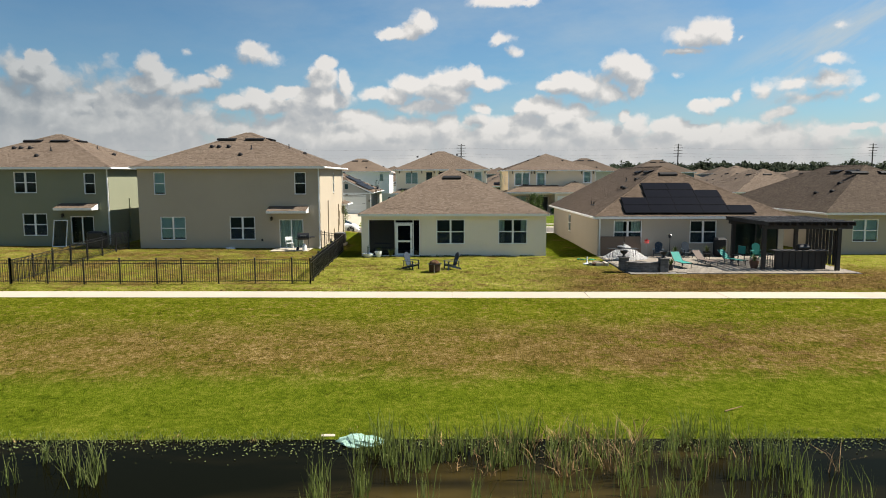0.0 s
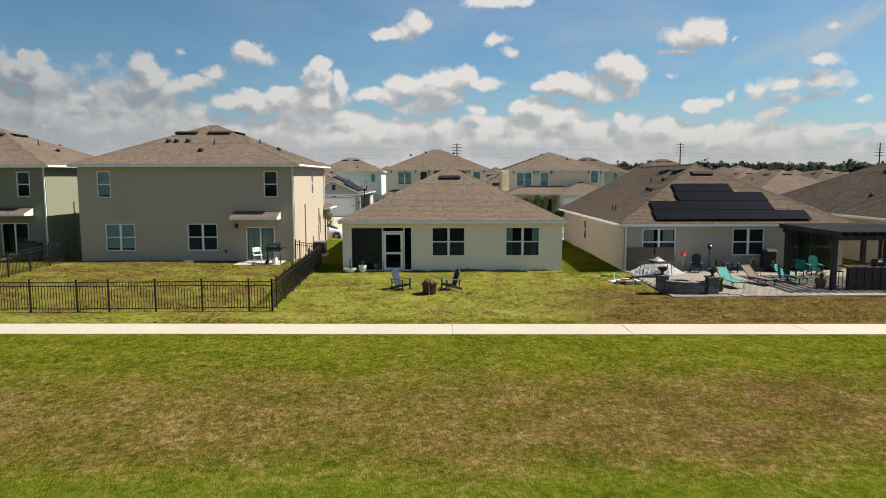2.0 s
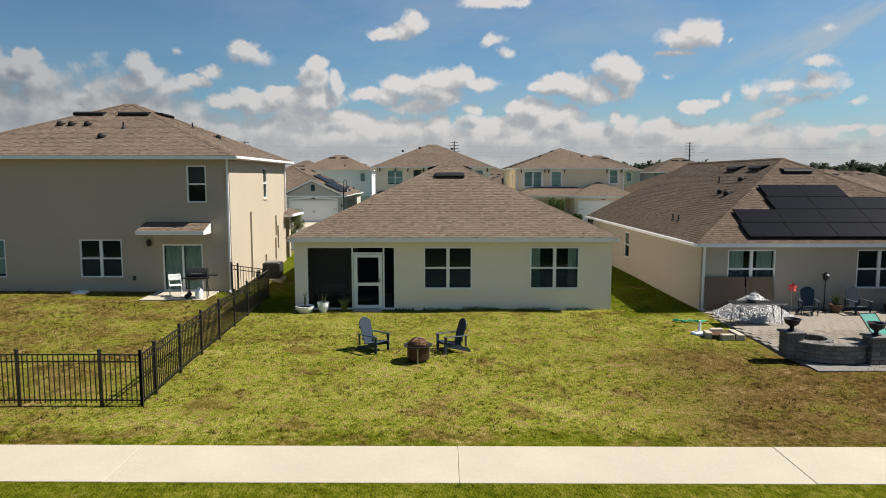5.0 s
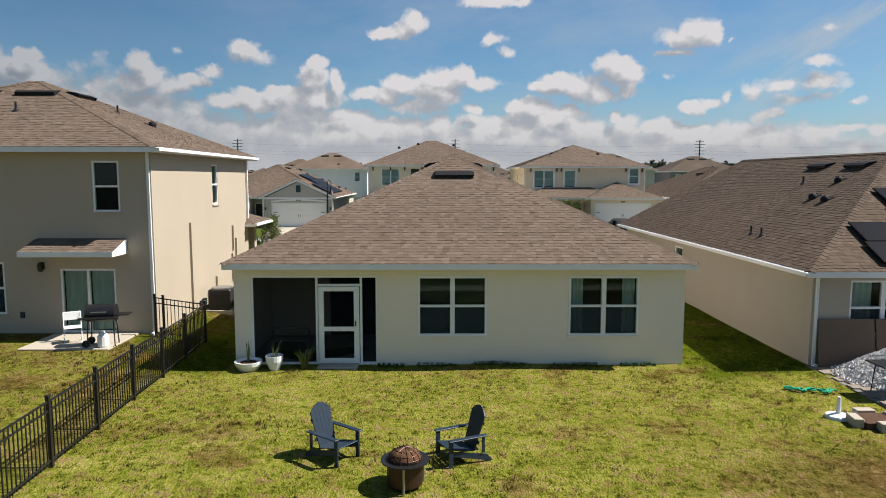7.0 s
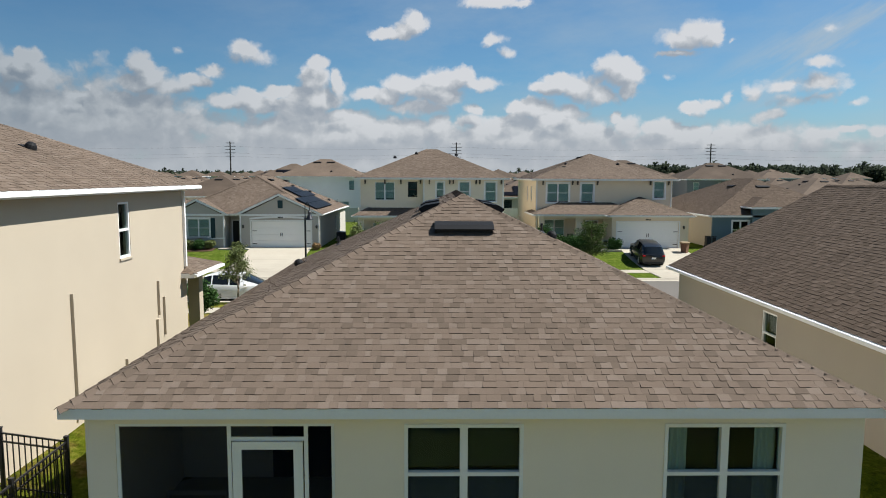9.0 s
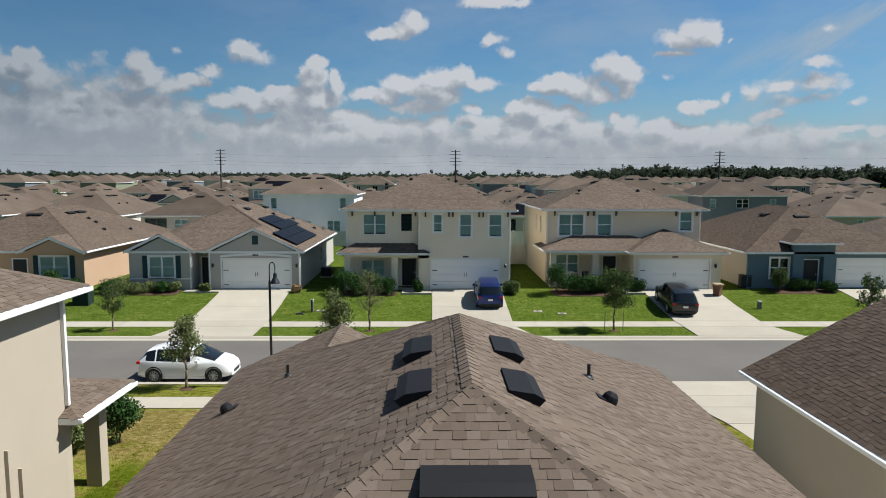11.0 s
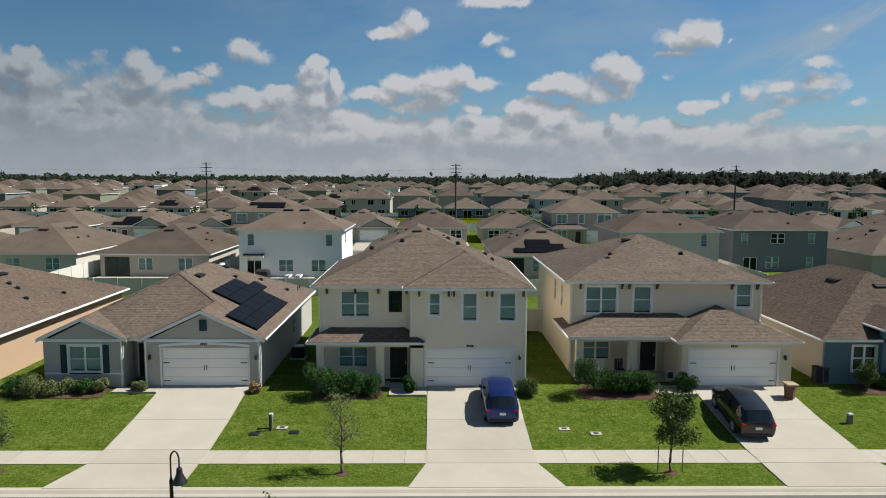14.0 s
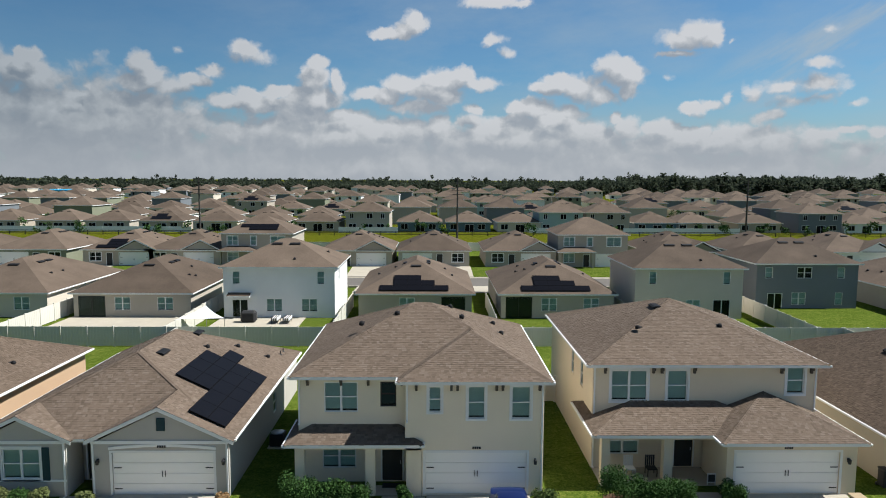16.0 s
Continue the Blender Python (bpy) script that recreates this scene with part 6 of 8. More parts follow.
def car(name, at, turn, label, paint, stations, belt, glass_z, wheelbase, track, wheel_r, rear_glass=True, dark_lower=True):
    """A car along +x. stations: (x, sill z, belt half width, belt z, roof half width, roof z)."""
    c = thing(name, at, label, "car", "parked cars", turn=turn)
    P = M[paint]
    ring_n = 9

    def ring(s):
        x, zs, wb, zb, wr, zr = s[:6]
        half = [(wb * .86, zs), (wb * .97, zs + .1), (wb, zs + (zb - zs) * .45), (wb * .985, zb - .06), (wb * .95, zb)]
        if zr > zb + .05:
            half += [(wr + (wb * .93 - wr) * .45, zb + (zr - zb) * .55), (wr, zr - .06), (wr * .8, zr - .012), (0, zr)]
        else:
            half += [(wb * .8, zb + .015), (wb * .6, zb + .03), (wb * .3, zb + .04), (0, zb + .045)]
        return [Vector((x, y, z)) for y, z in half]
    rings = [ring(s) for s in stations]
    bm, gm = bmesh.new(), bmesh.new()
    vb, vg = {}, {}

    def vert(b, store, i, j, s):
        k = (i, j, s)
        if k not in store:
            p = rings[i][j]
            store[k] = b.verts.new((p.x, p.y * s, p.z))
        return store[k]
    nst = len(stations)
    for i in range(nst - 1):
        for j in range(ring_n - 1):
            for s in (-1, 1):
                tall0, tall1 = stations[i][5] > stations[i][3] + .05, stations[i + 1][5] > stations[i + 1][3] + .05
                is_glass = (tall0 and tall1 and 4 <= j <= 5 and stations[i][6] == 1) or (stations[i][6] in (2, 3) and j >= 5)
                b, store = (gm, vg) if is_glass else (bm, vb)
                q = [vert(b, store, i, j, s), vert(b, store, i + 1, j, s), vert(b, store, i + 1, j + 1, s), vert(b, store, i, j + 1, s)]
                b.faces.new(q if s < 0 else q[::-1])
    for i in (0, nst - 1):
        q = [vert(bm, vb, i, j, -1) for j in range(ring_n)] + [vert(bm, vb, i, j, 1) for j in range(ring_n - 2, -1, -1)]
        bm.faces.new(q)
    bmesh.ops.remove_doubles(bm, verts=bm.verts, dist=.0005)
    bmesh.ops.remove_doubles(gm, verts=gm.verts, dist=.0005)
    body = part("body", bm, P, c, smooth=True)
    body.modifiers.new("edge", "EDGE_SPLIT").split_angle = radians(38)
    left = set(gm.faces)
    while left:
        todo, isle = [left.pop()], []
        while todo:
            fc = todo.pop()
            isle.append(fc)
            for e in fc.edges:
                for o in e.link_faces:
                    if o in left:
                        left.discard(o)
                        todo.append(o)
        gb, seen = bmesh.new(), {}
        for fc in isle:
            for v in fc.verts:
                if v not in seen:
                    seen[v] = gb.verts.new(v.co)
            gb.faces.new([seen[v] for v in fc.verts])
        part("window", gb, M["carglass"], c, "dark tinted car window", smooth=True)
    gm.free()
    x0, x1 = stations[0][0], stations[-1][0]
    wmax = max(s[2] for s in stations)
    for wx in (-wheelbase / 2, wheelbase / 2):
        for s in (-1, 1):
            wy = s * (wmax - .095)
            bm2 = bmesh.new()
            prof = [(wheel_r * .66, -.1), (wheel_r * .95, -.105), (wheel_r, -.08), (wheel_r, .08), (wheel_r * .95, .105), (wheel_r * .66, .1)]
            lathe(bm2, prof, 24)
            w = part("wheel", bm2, M["rubber"], c, smooth=False)
            rim = bmesh.new()
            lathe(rim, [(wheel_r * .68, .085), (wheel_r * .64, .112), (wheel_r * .6, .09), (wheel_r * .15, .1), (.02, .105)], 20)
            for k in range(10):
                a = 2 * math.pi * k / 10
                box(rim, .05, wheel_r * .62, -.016, .016, .09, .115, m=Matrix.Rotation(a, 4, "Z"))
            part("rim", rim, M["rimsilver"], w, "silver multi-spoke rim")
            w.matrix_local = pose(wx, wy, wheel_r, 90 if s < 0 else -90, 0, 0)
            am = bmesh.new()
            rr = [(wheel_r * 1.16, -.05), (wheel_r * 1.16, .015), (wheel_r * 1.03, .015), (wheel_r * 1.03, -.05)]
            rg = [[am.verts.new((r_ * math.cos(2 * math.pi * k / 24), r_ * math.sin(2 * math.pi * k / 24), z_)) for k in range(24)] for r_, z_ in rr]
            for k in range(24):
                for e in range(4):
                    am.faces.new((rg[e][k], rg[e][(k + 1) % 24], rg[(e + 1) % 4][(k + 1) % 24], rg[(e + 1) % 4][k]))
            part("wheel_arch", am, M["rubber"], c).matrix_local = pose(wx, s * (wmax - .012), wheel_r + .03, 90 if s < 0 else -90, 0, 0)
    part("bumper", boxes((x0 - .03, x0 + .1, -wmax * .8, wmax * .8, .28, .46), bevel=.03), M["rubber"] if dark_lower else P, c)
    part("bumper", boxes((x1 - .12, x1 + .02, -wmax * .66, wmax * .66, .24, .4), bevel=.04), M["rubber"] if dark_lower else P, c)
    part("grille", boxes((x1 - .02, x1 + .03, -wmax * .42, wmax * .42, .36, .48), bevel=.01), M["black"], c)
    part("sill", boxes((-wheelbase / 2 + .35, wheelbase / 2 - .35, -wmax * .96, wmax * .96, .17, .27), bevel=.02), M["rubber"] if dark_lower else P, c)
    part("number_plate", boxes((x0 - .035, x0 - .01, -.16, .16, .66, .8)), M["white"], c)
    for s in (-1, 1):
        part("tail_light", boxes((x0 - .02, x0 + .16, s * wmax * .66 if s > 0 else -wmax * .93, wmax * .93 if s > 0 else -wmax * .66, .84, .96), bevel=.03), stucco("tail_red", (.35, .01, .012)), c, "red tail light")
        part("headlight", boxes((x1 - .46, x1 - .13, wmax * .58 if s > 0 else -wmax * .84, wmax * .84 if s > 0 else -wmax * .58, .60, .71), bevel=.04), M["headlight"], c, "clear headlight")
        part("mirror", boxes((.55, .72, s * wmax if s > 0 else -wmax - .17, wmax + .17 if s > 0 else -wmax, .93, 1.07), bevel=.03), P, c)
        for dx in (-.25, .62):
            part("door_handle", boxes((dx - .1, dx + .1, s * wmax * .985 - .012, s * wmax * .985 + .012, .84, .87)), P, c)
    return c


M["headlight"] = surface("headlight_glass", (.42, .43, .44), .12, 20, 1, .05, 0.0)
M["rimsilver"] = surface("rim_silver", (.55, .55, .56), .3, 20, 1, .05, 0.0, metal=.4)
for n, col, met in (("paint_white", (.78, .78, .78), 0), ("paint_blue", (.003, .018, .13), .5), ("paint_black", (.008, .008, .009), .2)):
    M[n] = surface(n, col, .3, 20, .8, .03, 0.0, metal=met)
    b = [nd for nd in M[n].node_tree.nodes if nd.type == "BSDF_PRINCIPLED"][0]
    b.inputs["Coat Weight"].default_value = .45
    b.inputs["Coat Roughness"].default_value = .08

HATCH = [(-2.2, .36, .72, .80, .58, .84, 0), (-2.14, .26, .82, .92, .6, .99, 2), (-1.78, .2, .89, .99, .6, 1.46, 1), (-1.35, .2, .91, .98, .63, 1.57, 0), (-1.28, .2, .91, .98, .63, 1.58, 1), (-.36, .2, .915, .95, .65, 1.62, 0), (-.28, .2, .915, .95, .65, 1.62, 1), (.3, .2, .915, .93, .65, 1.58, 0), (.42, .2, .91, .92, .64, 1.53, 3), (1.42, .2, .9, .93, .5, .95, 0), (1.8, .22, .87, .84, .5, .86, 0), (2.06, .26, .78, .70, .5, .72, 0), (2.2, .34, .62, .56, .4, .58, 0)]
HATCH = [(q[0] * .955, q[1], q[2], q[3], q[4], q[3] + (q[5] - q[3]) * .9, q[6]) for q in HATCH]
car("hatchback_car", (-11.62, 27.52, -.735), 0, "white hatchback parked at the kerb", "paint_white", HATCH, .95, 1.6, 2.65, 1.56, .33, dark_lower=False)
SUV = [(-2.12, .4, .72, .95, .58, .97, 0), (-2.08, .3, .82, 1.0, .6, 1.06, 2), (-1.78, .26, .88, 1.04, .62, 1.56, 1), (-1.2, .26, .89, 1.04, .64, 1.65, 0), (-1.1, .26, .89, 1.04, .64, 1.65, 1), (-.3, .26, .89, 1.03, .64, 1.66, 0), (-.22, .26, .89, 1.03, .64, 1.66, 1), (.4, .26, .89, 1.02, .63, 1.62, 0), (.62, .26, .885, 1.02, .62, 1.55, 3), (1.15, .26, .88, 1.04, .5, 1.06, 0), (1.6, .28, .86, .98, .5, 1.0, 0), (1.95, .3, .8, .88, .5, .9, 0), (2.12, .36, .68, .7, .4, .72, 0)]
car("small_suv", (3.4, 43.38, -.06), 90, "blue compact sport utility car on a driveway", "paint_blue", SUV, 1.0, 1.65, 2.55, 1.52, .34).matrix_world = pose(3.4, 43.38, -.125, 0, -7.2, 90)
big = [(s[0] * 1.09, s[1], s[2] * 1.02, s[3], s[4] * 1.02, s[5] * .995, s[6]) for s in SUV]
car("sport_utility_car", (16.2, 42.0, -.2), 84, "black sport utility car on a driveway", "paint_black", big, 1.0, 1.65, 2.72, 1.56, .35).matrix_world = pose(16.05, 41.95, -.27, 0, -7.0, 86)

# ---- small things by the street ----
mb = thing("utility_pedestal", gpos(-8.45, 41.1), "grey-green utility pedestal in a lawn", "utility box")
part("body", boxes((-.09, .09, -.08, .08, -.1, .62), bevel=.015), stucco("pedestal_grey", (.16, .18, .15)), mb)
part("cap", boxes((-.11, .11, -.1, .1, .62, .8), bevel=.03), stucco("pedestal_top", (.4, .42, .38)), mb)
ub = thing("utility_pedestal", gpos(21.7, 41.6), "small green utility pedestal in a lawn", "utility box")
part("body", boxes((-.12, .12, -.1, .1, -.1, .45), bevel=.015), M["pedestal_grey"], ub)
part("cap", boxes((-.14, .14, -.12, .12, .45, .55), bevel=.03), M["pedestal_top"], ub)
tb = thing("transformer_box", gpos(-24.3, 42.6), "dark green ground transformer box on a lawn", "utility box")
part("body", boxes((-.55, .55, -.4, .4, -.1, .75), bevel=.03), stucco("transformer_green", (.02, .035, .025)), tb)
part("lid", boxes((-.58, .58, -.43, .43, .75, .83), bevel=.02), M["transformer_green"], tb)
for x, y in ((6.54, 41.0), (8.06, 40.5), (-7.9, 41.16)):
    cv = thing("meter_cover", gpos(x, y), "pale concrete meter cover flush with the lawn", "cover", "meter covers")
    part("frame", boxes((-.28, .28, -.2, .2, -.1, .035), bevel=.01), M["concrete"], cv)
    part("lid", boxes((-.12, .12, -.1, .1, .035, .045)), M["iron"], cv)
for x, y in ((-9.15, 40.5), (-7.2, 40.65)):
    cv = thing("valve_cover", gpos(x, y), "dark round-cornered valve cover in the lawn", "cover", "valve covers")
    part("lid", boxes((-.26, .26, -.19, .19, -.1, .06), bevel=.04), M["iron"], cv)
mp = thing("marker_post", gpos(-8.43, 40.83), "short dark marker post in a lawn", "post")
part("post", boxes((-.05, .05, -.05, .05, -.1, .85), bevel=.01), M["dark"], mp)
sg = thing("yard_sign", (14.1, 47.0, .27), "small white framed sign beside a walk", "sign")
part("frame", boxes((-.22, -.18, -.03, .03, 0, .6), (.18, .22, -.03, .03, 0, .6), (-.18, .18, -.03, .03, .55, .6), (-.18, .18, -.03, .03, .1, .15)), M["white"], sg)
part("board", boxes((-.18, .18, -.012, .012, .15, .55)), M["dark"], sg)
for x, lab, mt in ((10.2, "white slatted porch chair", "white"), (11.35, "dark cushioned porch chair", "rubber")):
    pc = thing("porch_chair", (x, 48.1, .27), lab, "chair", "porch chairs", turn=-90)
    part("seat", boxes((-.26, .28, -.27, .27, .38, .44), bevel=.015), M[mt], pc)
    for k in range(5):
        part("back_slat", boxes((-.3, -.27, -.25 + k * .105, -.17 + k * .105, .44, 1.0)), M[mt], pc)
    for a in (-.24, .24):
        for b in (-.24, .24):
            part("leg", boxes((a - .02, a + .02, b - .02, b + .02, 0, .38)), M[mt], pc)
dm = part("doormat", boxes((-2.75, -1.8, 46.7, 47.2, .262, .28)), M["rubber"], None)
tagged(dm, "dark doormat before a front door", "doormat")
bn = thing("storage_bin", gpos(20.0, 44.4), "brown plastic bin beside a garage", "bin")
bm = bmesh.new()
lathe(bm, [(.3, -.05), (.36, .7), (.38, .72), (.38, .8), (.3, .82)], 4)
part("body", bm, stucco("bin_brown", (.16, .09, .06)), bn)
part("lid", boxes((-.34, .34, -.34, .34, .8, .9), bevel=.03), stucco("bin_tan", (.35, .27, .17)), bn)
for x in (22.85, 23.3):
    wb = thing("wheeled_bin", gpos(x, 46.75), "dark wheeled bin beside a house wall", "bin", "wheeled bins")
    part("body", boxes((-.18, .18, -.26, .26, .05, .92), bevel=.04), M["rubber"], wb)
    part("lid", boxes((-.2, .2, -.28, .28, .92, .99), bevel=.02), M["dark"], wb)
    part("wheel", boxes((-.22, .22, .2, .34, -.02, .16), bevel=.03), M["black"], wb)


def condenser(x, y):
    a = thing("air_conditioner", gpos(x, y), "grey air conditioner unit beside a house wall", "air conditioner", "air conditioners")
    part("pad", boxes((-.5, .5, -.5, .5, -.1, .08)), M["concrete"], a)
    bm = boxes((-.4, .4, -.4, .4, .08, .82), bevel=.04)
    part("body", bm, M["iron"], a)
    bm = bmesh.new()
    for k in range(9):
        box(bm, -.415, .415, -.415, .415, .14 + k * .07, .155 + k * .07)
    part("louvre", bm, M["dark"], a)
    bm = bmesh.new()
    lathe(bm, [(.38, .82), (.38, .86), (.34, .87), (.1, .89)], 16)
    part("fan_guard", bm, M["steel"], a)


condenser(-8.35, 6.6)
condenser(-9.2, 52)

# ---- rows of houses behind the street ----
BL = {"blind": (.05, "blind")}
COLORS = {"stucco_sand": (.42, .38, .315), "stucco_tan": (.36, .315, .25), "stucco_cream": (.56, .505, .42), "stucco_pale": (.60, .55, .46), "stucco_white": (.74, .74, .72),
          "stucco_sage": (.23, .25, .20), "stucco_slate": (.165, .18, .195), "stucco_blue": (.115, .165, .195), "stucco_aqua": (.33, .42, .41), "stucco_dove": (.40, .37, .33)}
for k, c in COLORS.items():
    stucco(k, c)


def two_rear(x0, y0, color, label, zb=.6, wide=12.0, deep=10.5, seed=1, facing="S", extra=(), group="houses behind"):
    h = house_thing("house", label, color, COLORS[color], 0, 0, 0, group)
    x1 = x0 + wide
    if facing == "S":
        wins = [(x0 + 1.0, x0 + 1.8, zb + 3.7, zb + 5.1, "win", BL), (x1 - 1.9, x1 - 1.1, zb + 3.7, zb + 5.1, "win", BL),
                (x0 + .9, x0 + 2.6, zb + .05, zb + 2.0, "slider"), (x0 + 4.6, x0 + 6.3, zb + .7, zb + 2.1, "twin", BL), (x1 - 3.6, x1 - 1.9, zb + .7, zb + 2.1, "twin", BL)]
    wins = list(extra) or wins
    walls(h, x0, x1, y0, y0 + deep, zb - .3, zb + 5.45, {"S": wins, "E": [(y0 + 3, y0 + 3.8, zb + 3.7, zb + 5.0, "win")]})
    rect = (x0 - .4, x1 + .4, y0 - .4, y0 + deep + .4)
    roof(h, rect, zb + 5.6, .46, mat="roof_far", gutter=False)
    for a in (x0 + 5, x0 + 7):
        slot_vent(h, on_plane(rect, zb + 5.62, .46, "S", a, 4.3), 1.15, .42)
    goose_vent(h, on_plane(rect, zb + 5.61, .46, "E", y0 + 6, 2.0))
    goose_vent(h, on_plane(rect, zb + 5.61, .46, "S", x0 + 7.5, 1.5))
    if not extra:
        roof(h, (x0 + .5, x0 + 3.0, y0 - .9, y0 - .004), zb + 2.5, .3, "shed", mat="roof_far")
    return h


two_rear(-22.85, 86, "stucco_white", "two-storey white stucco house with brown hip roof", seed=61)
two_rear(21.8, 86, "stucco_cream", "two-storey cream stucco house with brown hip roof", wide=11.8, seed=62,
         extra=[(23.3, 24.1, 4.4, 5.8, "win", BL), (31.4, 32.2, 4.4, 5.8, "win", BL), (27.4, 29.0, 1.3, 2.7, "twin", BL), (30.4, 32.3, .7, 2.7, "slider"), (23.2, 24.8, 1.3, 2.7, "twin", BL)])
two_rear(38.0, 92, "stucco_slate", "two-storey slate grey stucco house with brown hip roof", zb=.4, wide=12.1, seed=63,
         extra=[(39, 39.9, 4.2, 5.5, "win", BL), (42.8, 44.6, 4.2, 5.5, "twin"), (47.6, 48.5, 4.2, 5.5, "win", BL), (39.4, 41.2, .5, 2.4, "slider"), (42.3, 44.0, 1.0, 2.5, "twin", BL), (47.5, 48.4, 1.0, 2.5, "win", BL)])


def rear_windows(x0, zb, lanai=None):
    w = [(x0 + 4.4, x0 + 6.1, zb + .8, zb + 2.25, "twin", BL), (x0 + 9.0, x0 + 10.7, zb + .8, zb + 2.25, "twin", BL)]
    # near-black blind behind the lanai glass stands in for its unlit recess
    if lanai == "L":
        w += [(x0 + .5, x0 + 3.4, zb, zb + 2.35, "slider", {"frame_mat": "black", "blind": (.02, "dark")})]
    if lanai == "R":
        w += [(x0 + 9.0, x0 + 11.6, zb, zb + 2.35, "slider", {"frame_mat": "black", "blind": (.02, "dark")})]
        w.pop(1)
    return w


B2 = dict(group="houses behind", row=None, zb=.6)
one_storey(-39.0, "stucco_sand", COLORS["stucco_sand"], "single-storey sand stucco house with brown hip roof", 86, 64, windows=rear_windows(-39.0, .6, "L"), wide=12.6, **B2)
one_storey(-54.4, "stucco_cream", COLORS["stucco_cream"], "single-storey cream stucco house with brown hip roof", 86, 65, windows=rear_windows(-54.4, .6), wide=12.6, **B2)
one_storey(-69.6, "stucco_tan", COLORS["stucco_tan"], "single-storey tan stucco house with brown hip roof", 86, 66, windows=rear_windows(-69.6, .6), **B2)
one_storey(-8.3, "stucco_dove", COLORS["stucco_dove"], "single-storey grey stucco house with solar panels on the roof", 86, 67, windows=rear_windows(-8.3, .6, "R"), solar_on=True, **B2)
one_storey(7.2, "stucco_sand", COLORS["stucco_sand"], "single-storey sand stucco house with solar panels on the roof", 86, 68, windows=rear_windows(7.2, .6, "L"), solar_on=True, **B2)
one_storey(53.4, "stucco_tan", COLORS["stucco_tan"], "single-storey tan stucco house with brown hip roof", 88, 69, windows=rear_windows(53.4, .6), **B2)
one_storey(68.8, "stucco_sand", COLORS["stucco_sand"], "single-storey sand stucco house with brown hip roof", 88, 70, windows=rear_windows(68.8, .6), **B2)
solar(house_d, on_plane((22.7, 36.4, 46.1, 63.9), 3.06, .45, "E", 50, 2), [(0, 0), (1, 0)], 1.5, 1.0)


def street_two(x0, y0, color, label, seed, zb=.6, wide=12.0):
    h = house_thing("house", label, color, COLORS[color], 0, 0, 0, "houses behind")
    x1 = x0 + wide
    walls(h, x0, x1, y0, y0 + 11, zb - .3, zb + 5.45, {"S": [(x0 + 1, x0 + 2.8, zb + 3.6, zb + 5.1, "twin", WT), (x0 + 5, x0 + 5.9, zb + 3.6, zb + 5.1, "win", WT), (x1 - 3.6, x1 - 1.2, zb + 3.6, zb + 5.1, "twin", WT),
                                                        (x0 + 1, x0 + 2.8, zb + .8, zb + 2.3, "twin", WT), (x0 + 4.4, x0 + 5.4, zb, zb + 2.1, "door"), (x1 - 5.4, x1 - .6, zb, zb + 2.15, "garage")]})
    roof(h, (x0 - .4, x1 + .4, y0 - .4, y0 + 11.4), zb + 5.6, .46, mat="roof_far", gutter=False)
    roof(h, (x0 - .4, x0 + 6.2, y0 - 1.8, y0 + 1.6), zb + 2.75, .4, mat="roof_far", gutter=False)
    for cx in (x0 + .1, x0 + 5.7):
        part("porch_post", boxes((cx - .18, cx + .18, y0 - 1.5, y0 - 1.15, zb - .3, zb + 2.6)), M[color], h)
    return h


ROW3 = [(-90, "stucco_tan", 1), (-75, "stucco_sage", 1), (-60, "stucco_tan", 1), (-51.5, None, 0), (-49, "stucco_sand", 1), (-36.4, "stucco_dove", 2), (-19.5, "stucco_tan", 1), (-6.2, "stucco_sand", 1), (8.8, "stucco_dove", 1), (21.3, "stucco_dove", 2), (37.0, "stucco_sage", 1), (52.4, "stucco_blue", 1), (67.6, "stucco_white", 1), (83, "stucco_tan", 1), (98, "stucco_cream", 1)]
for i, (x, c, n) in enumerate(ROW3):
    if not c:
        continue
    word = c.split("_")[1]
    if n == 2:
        h2 = street_two(x, 128.5, c, f"two-storey {word} stucco house with porch and garage", 80 + i)
        if x < 0:
            solar(h2, on_plane((x - .4, x + 12.4, 128.1, 139.9), 6.22, .46, "S", x + 3.0, 1.0), [(k, j) for k in range(4) for j in range(2) if k + j > 0], 1.6, 1.0)
    else:
        h2 = one_storey(x, c, COLORS[c], f"single-storey {word} stucco house with garage to the street", 128.5, 80 + i, garage_right=i % 2 == 0, group="houses behind", row=None, zb=.6, deep=15, wide=12.2, solar_on=x == -60)
        if i % 2 == 0:
            roof(h2, (x + 5.6, x + 12.7, 127.95, 134.0), 3.345, .5, "gable", mat="roof_far")
            gable_wall(h2, x + 5.9, x + 12.2, 128.3, 3.2, .5)
for i, x in enumerate(np.arange(-90, 110, 15.2)):
    driveway("pale concrete driveway on a far street", [(119.1, x, x + 5, .24), (124.0, x, x + 5, .42), (128.4, x, x + 5, .63)])
    driveway("pale concrete driveway on a far street", [(102.0, x + 3, x + 8, .64), (106.5, x + 3, x + 8, .40), (109.8, x + 3, x + 8, .24)])


# ---- vinyl yard fences ----


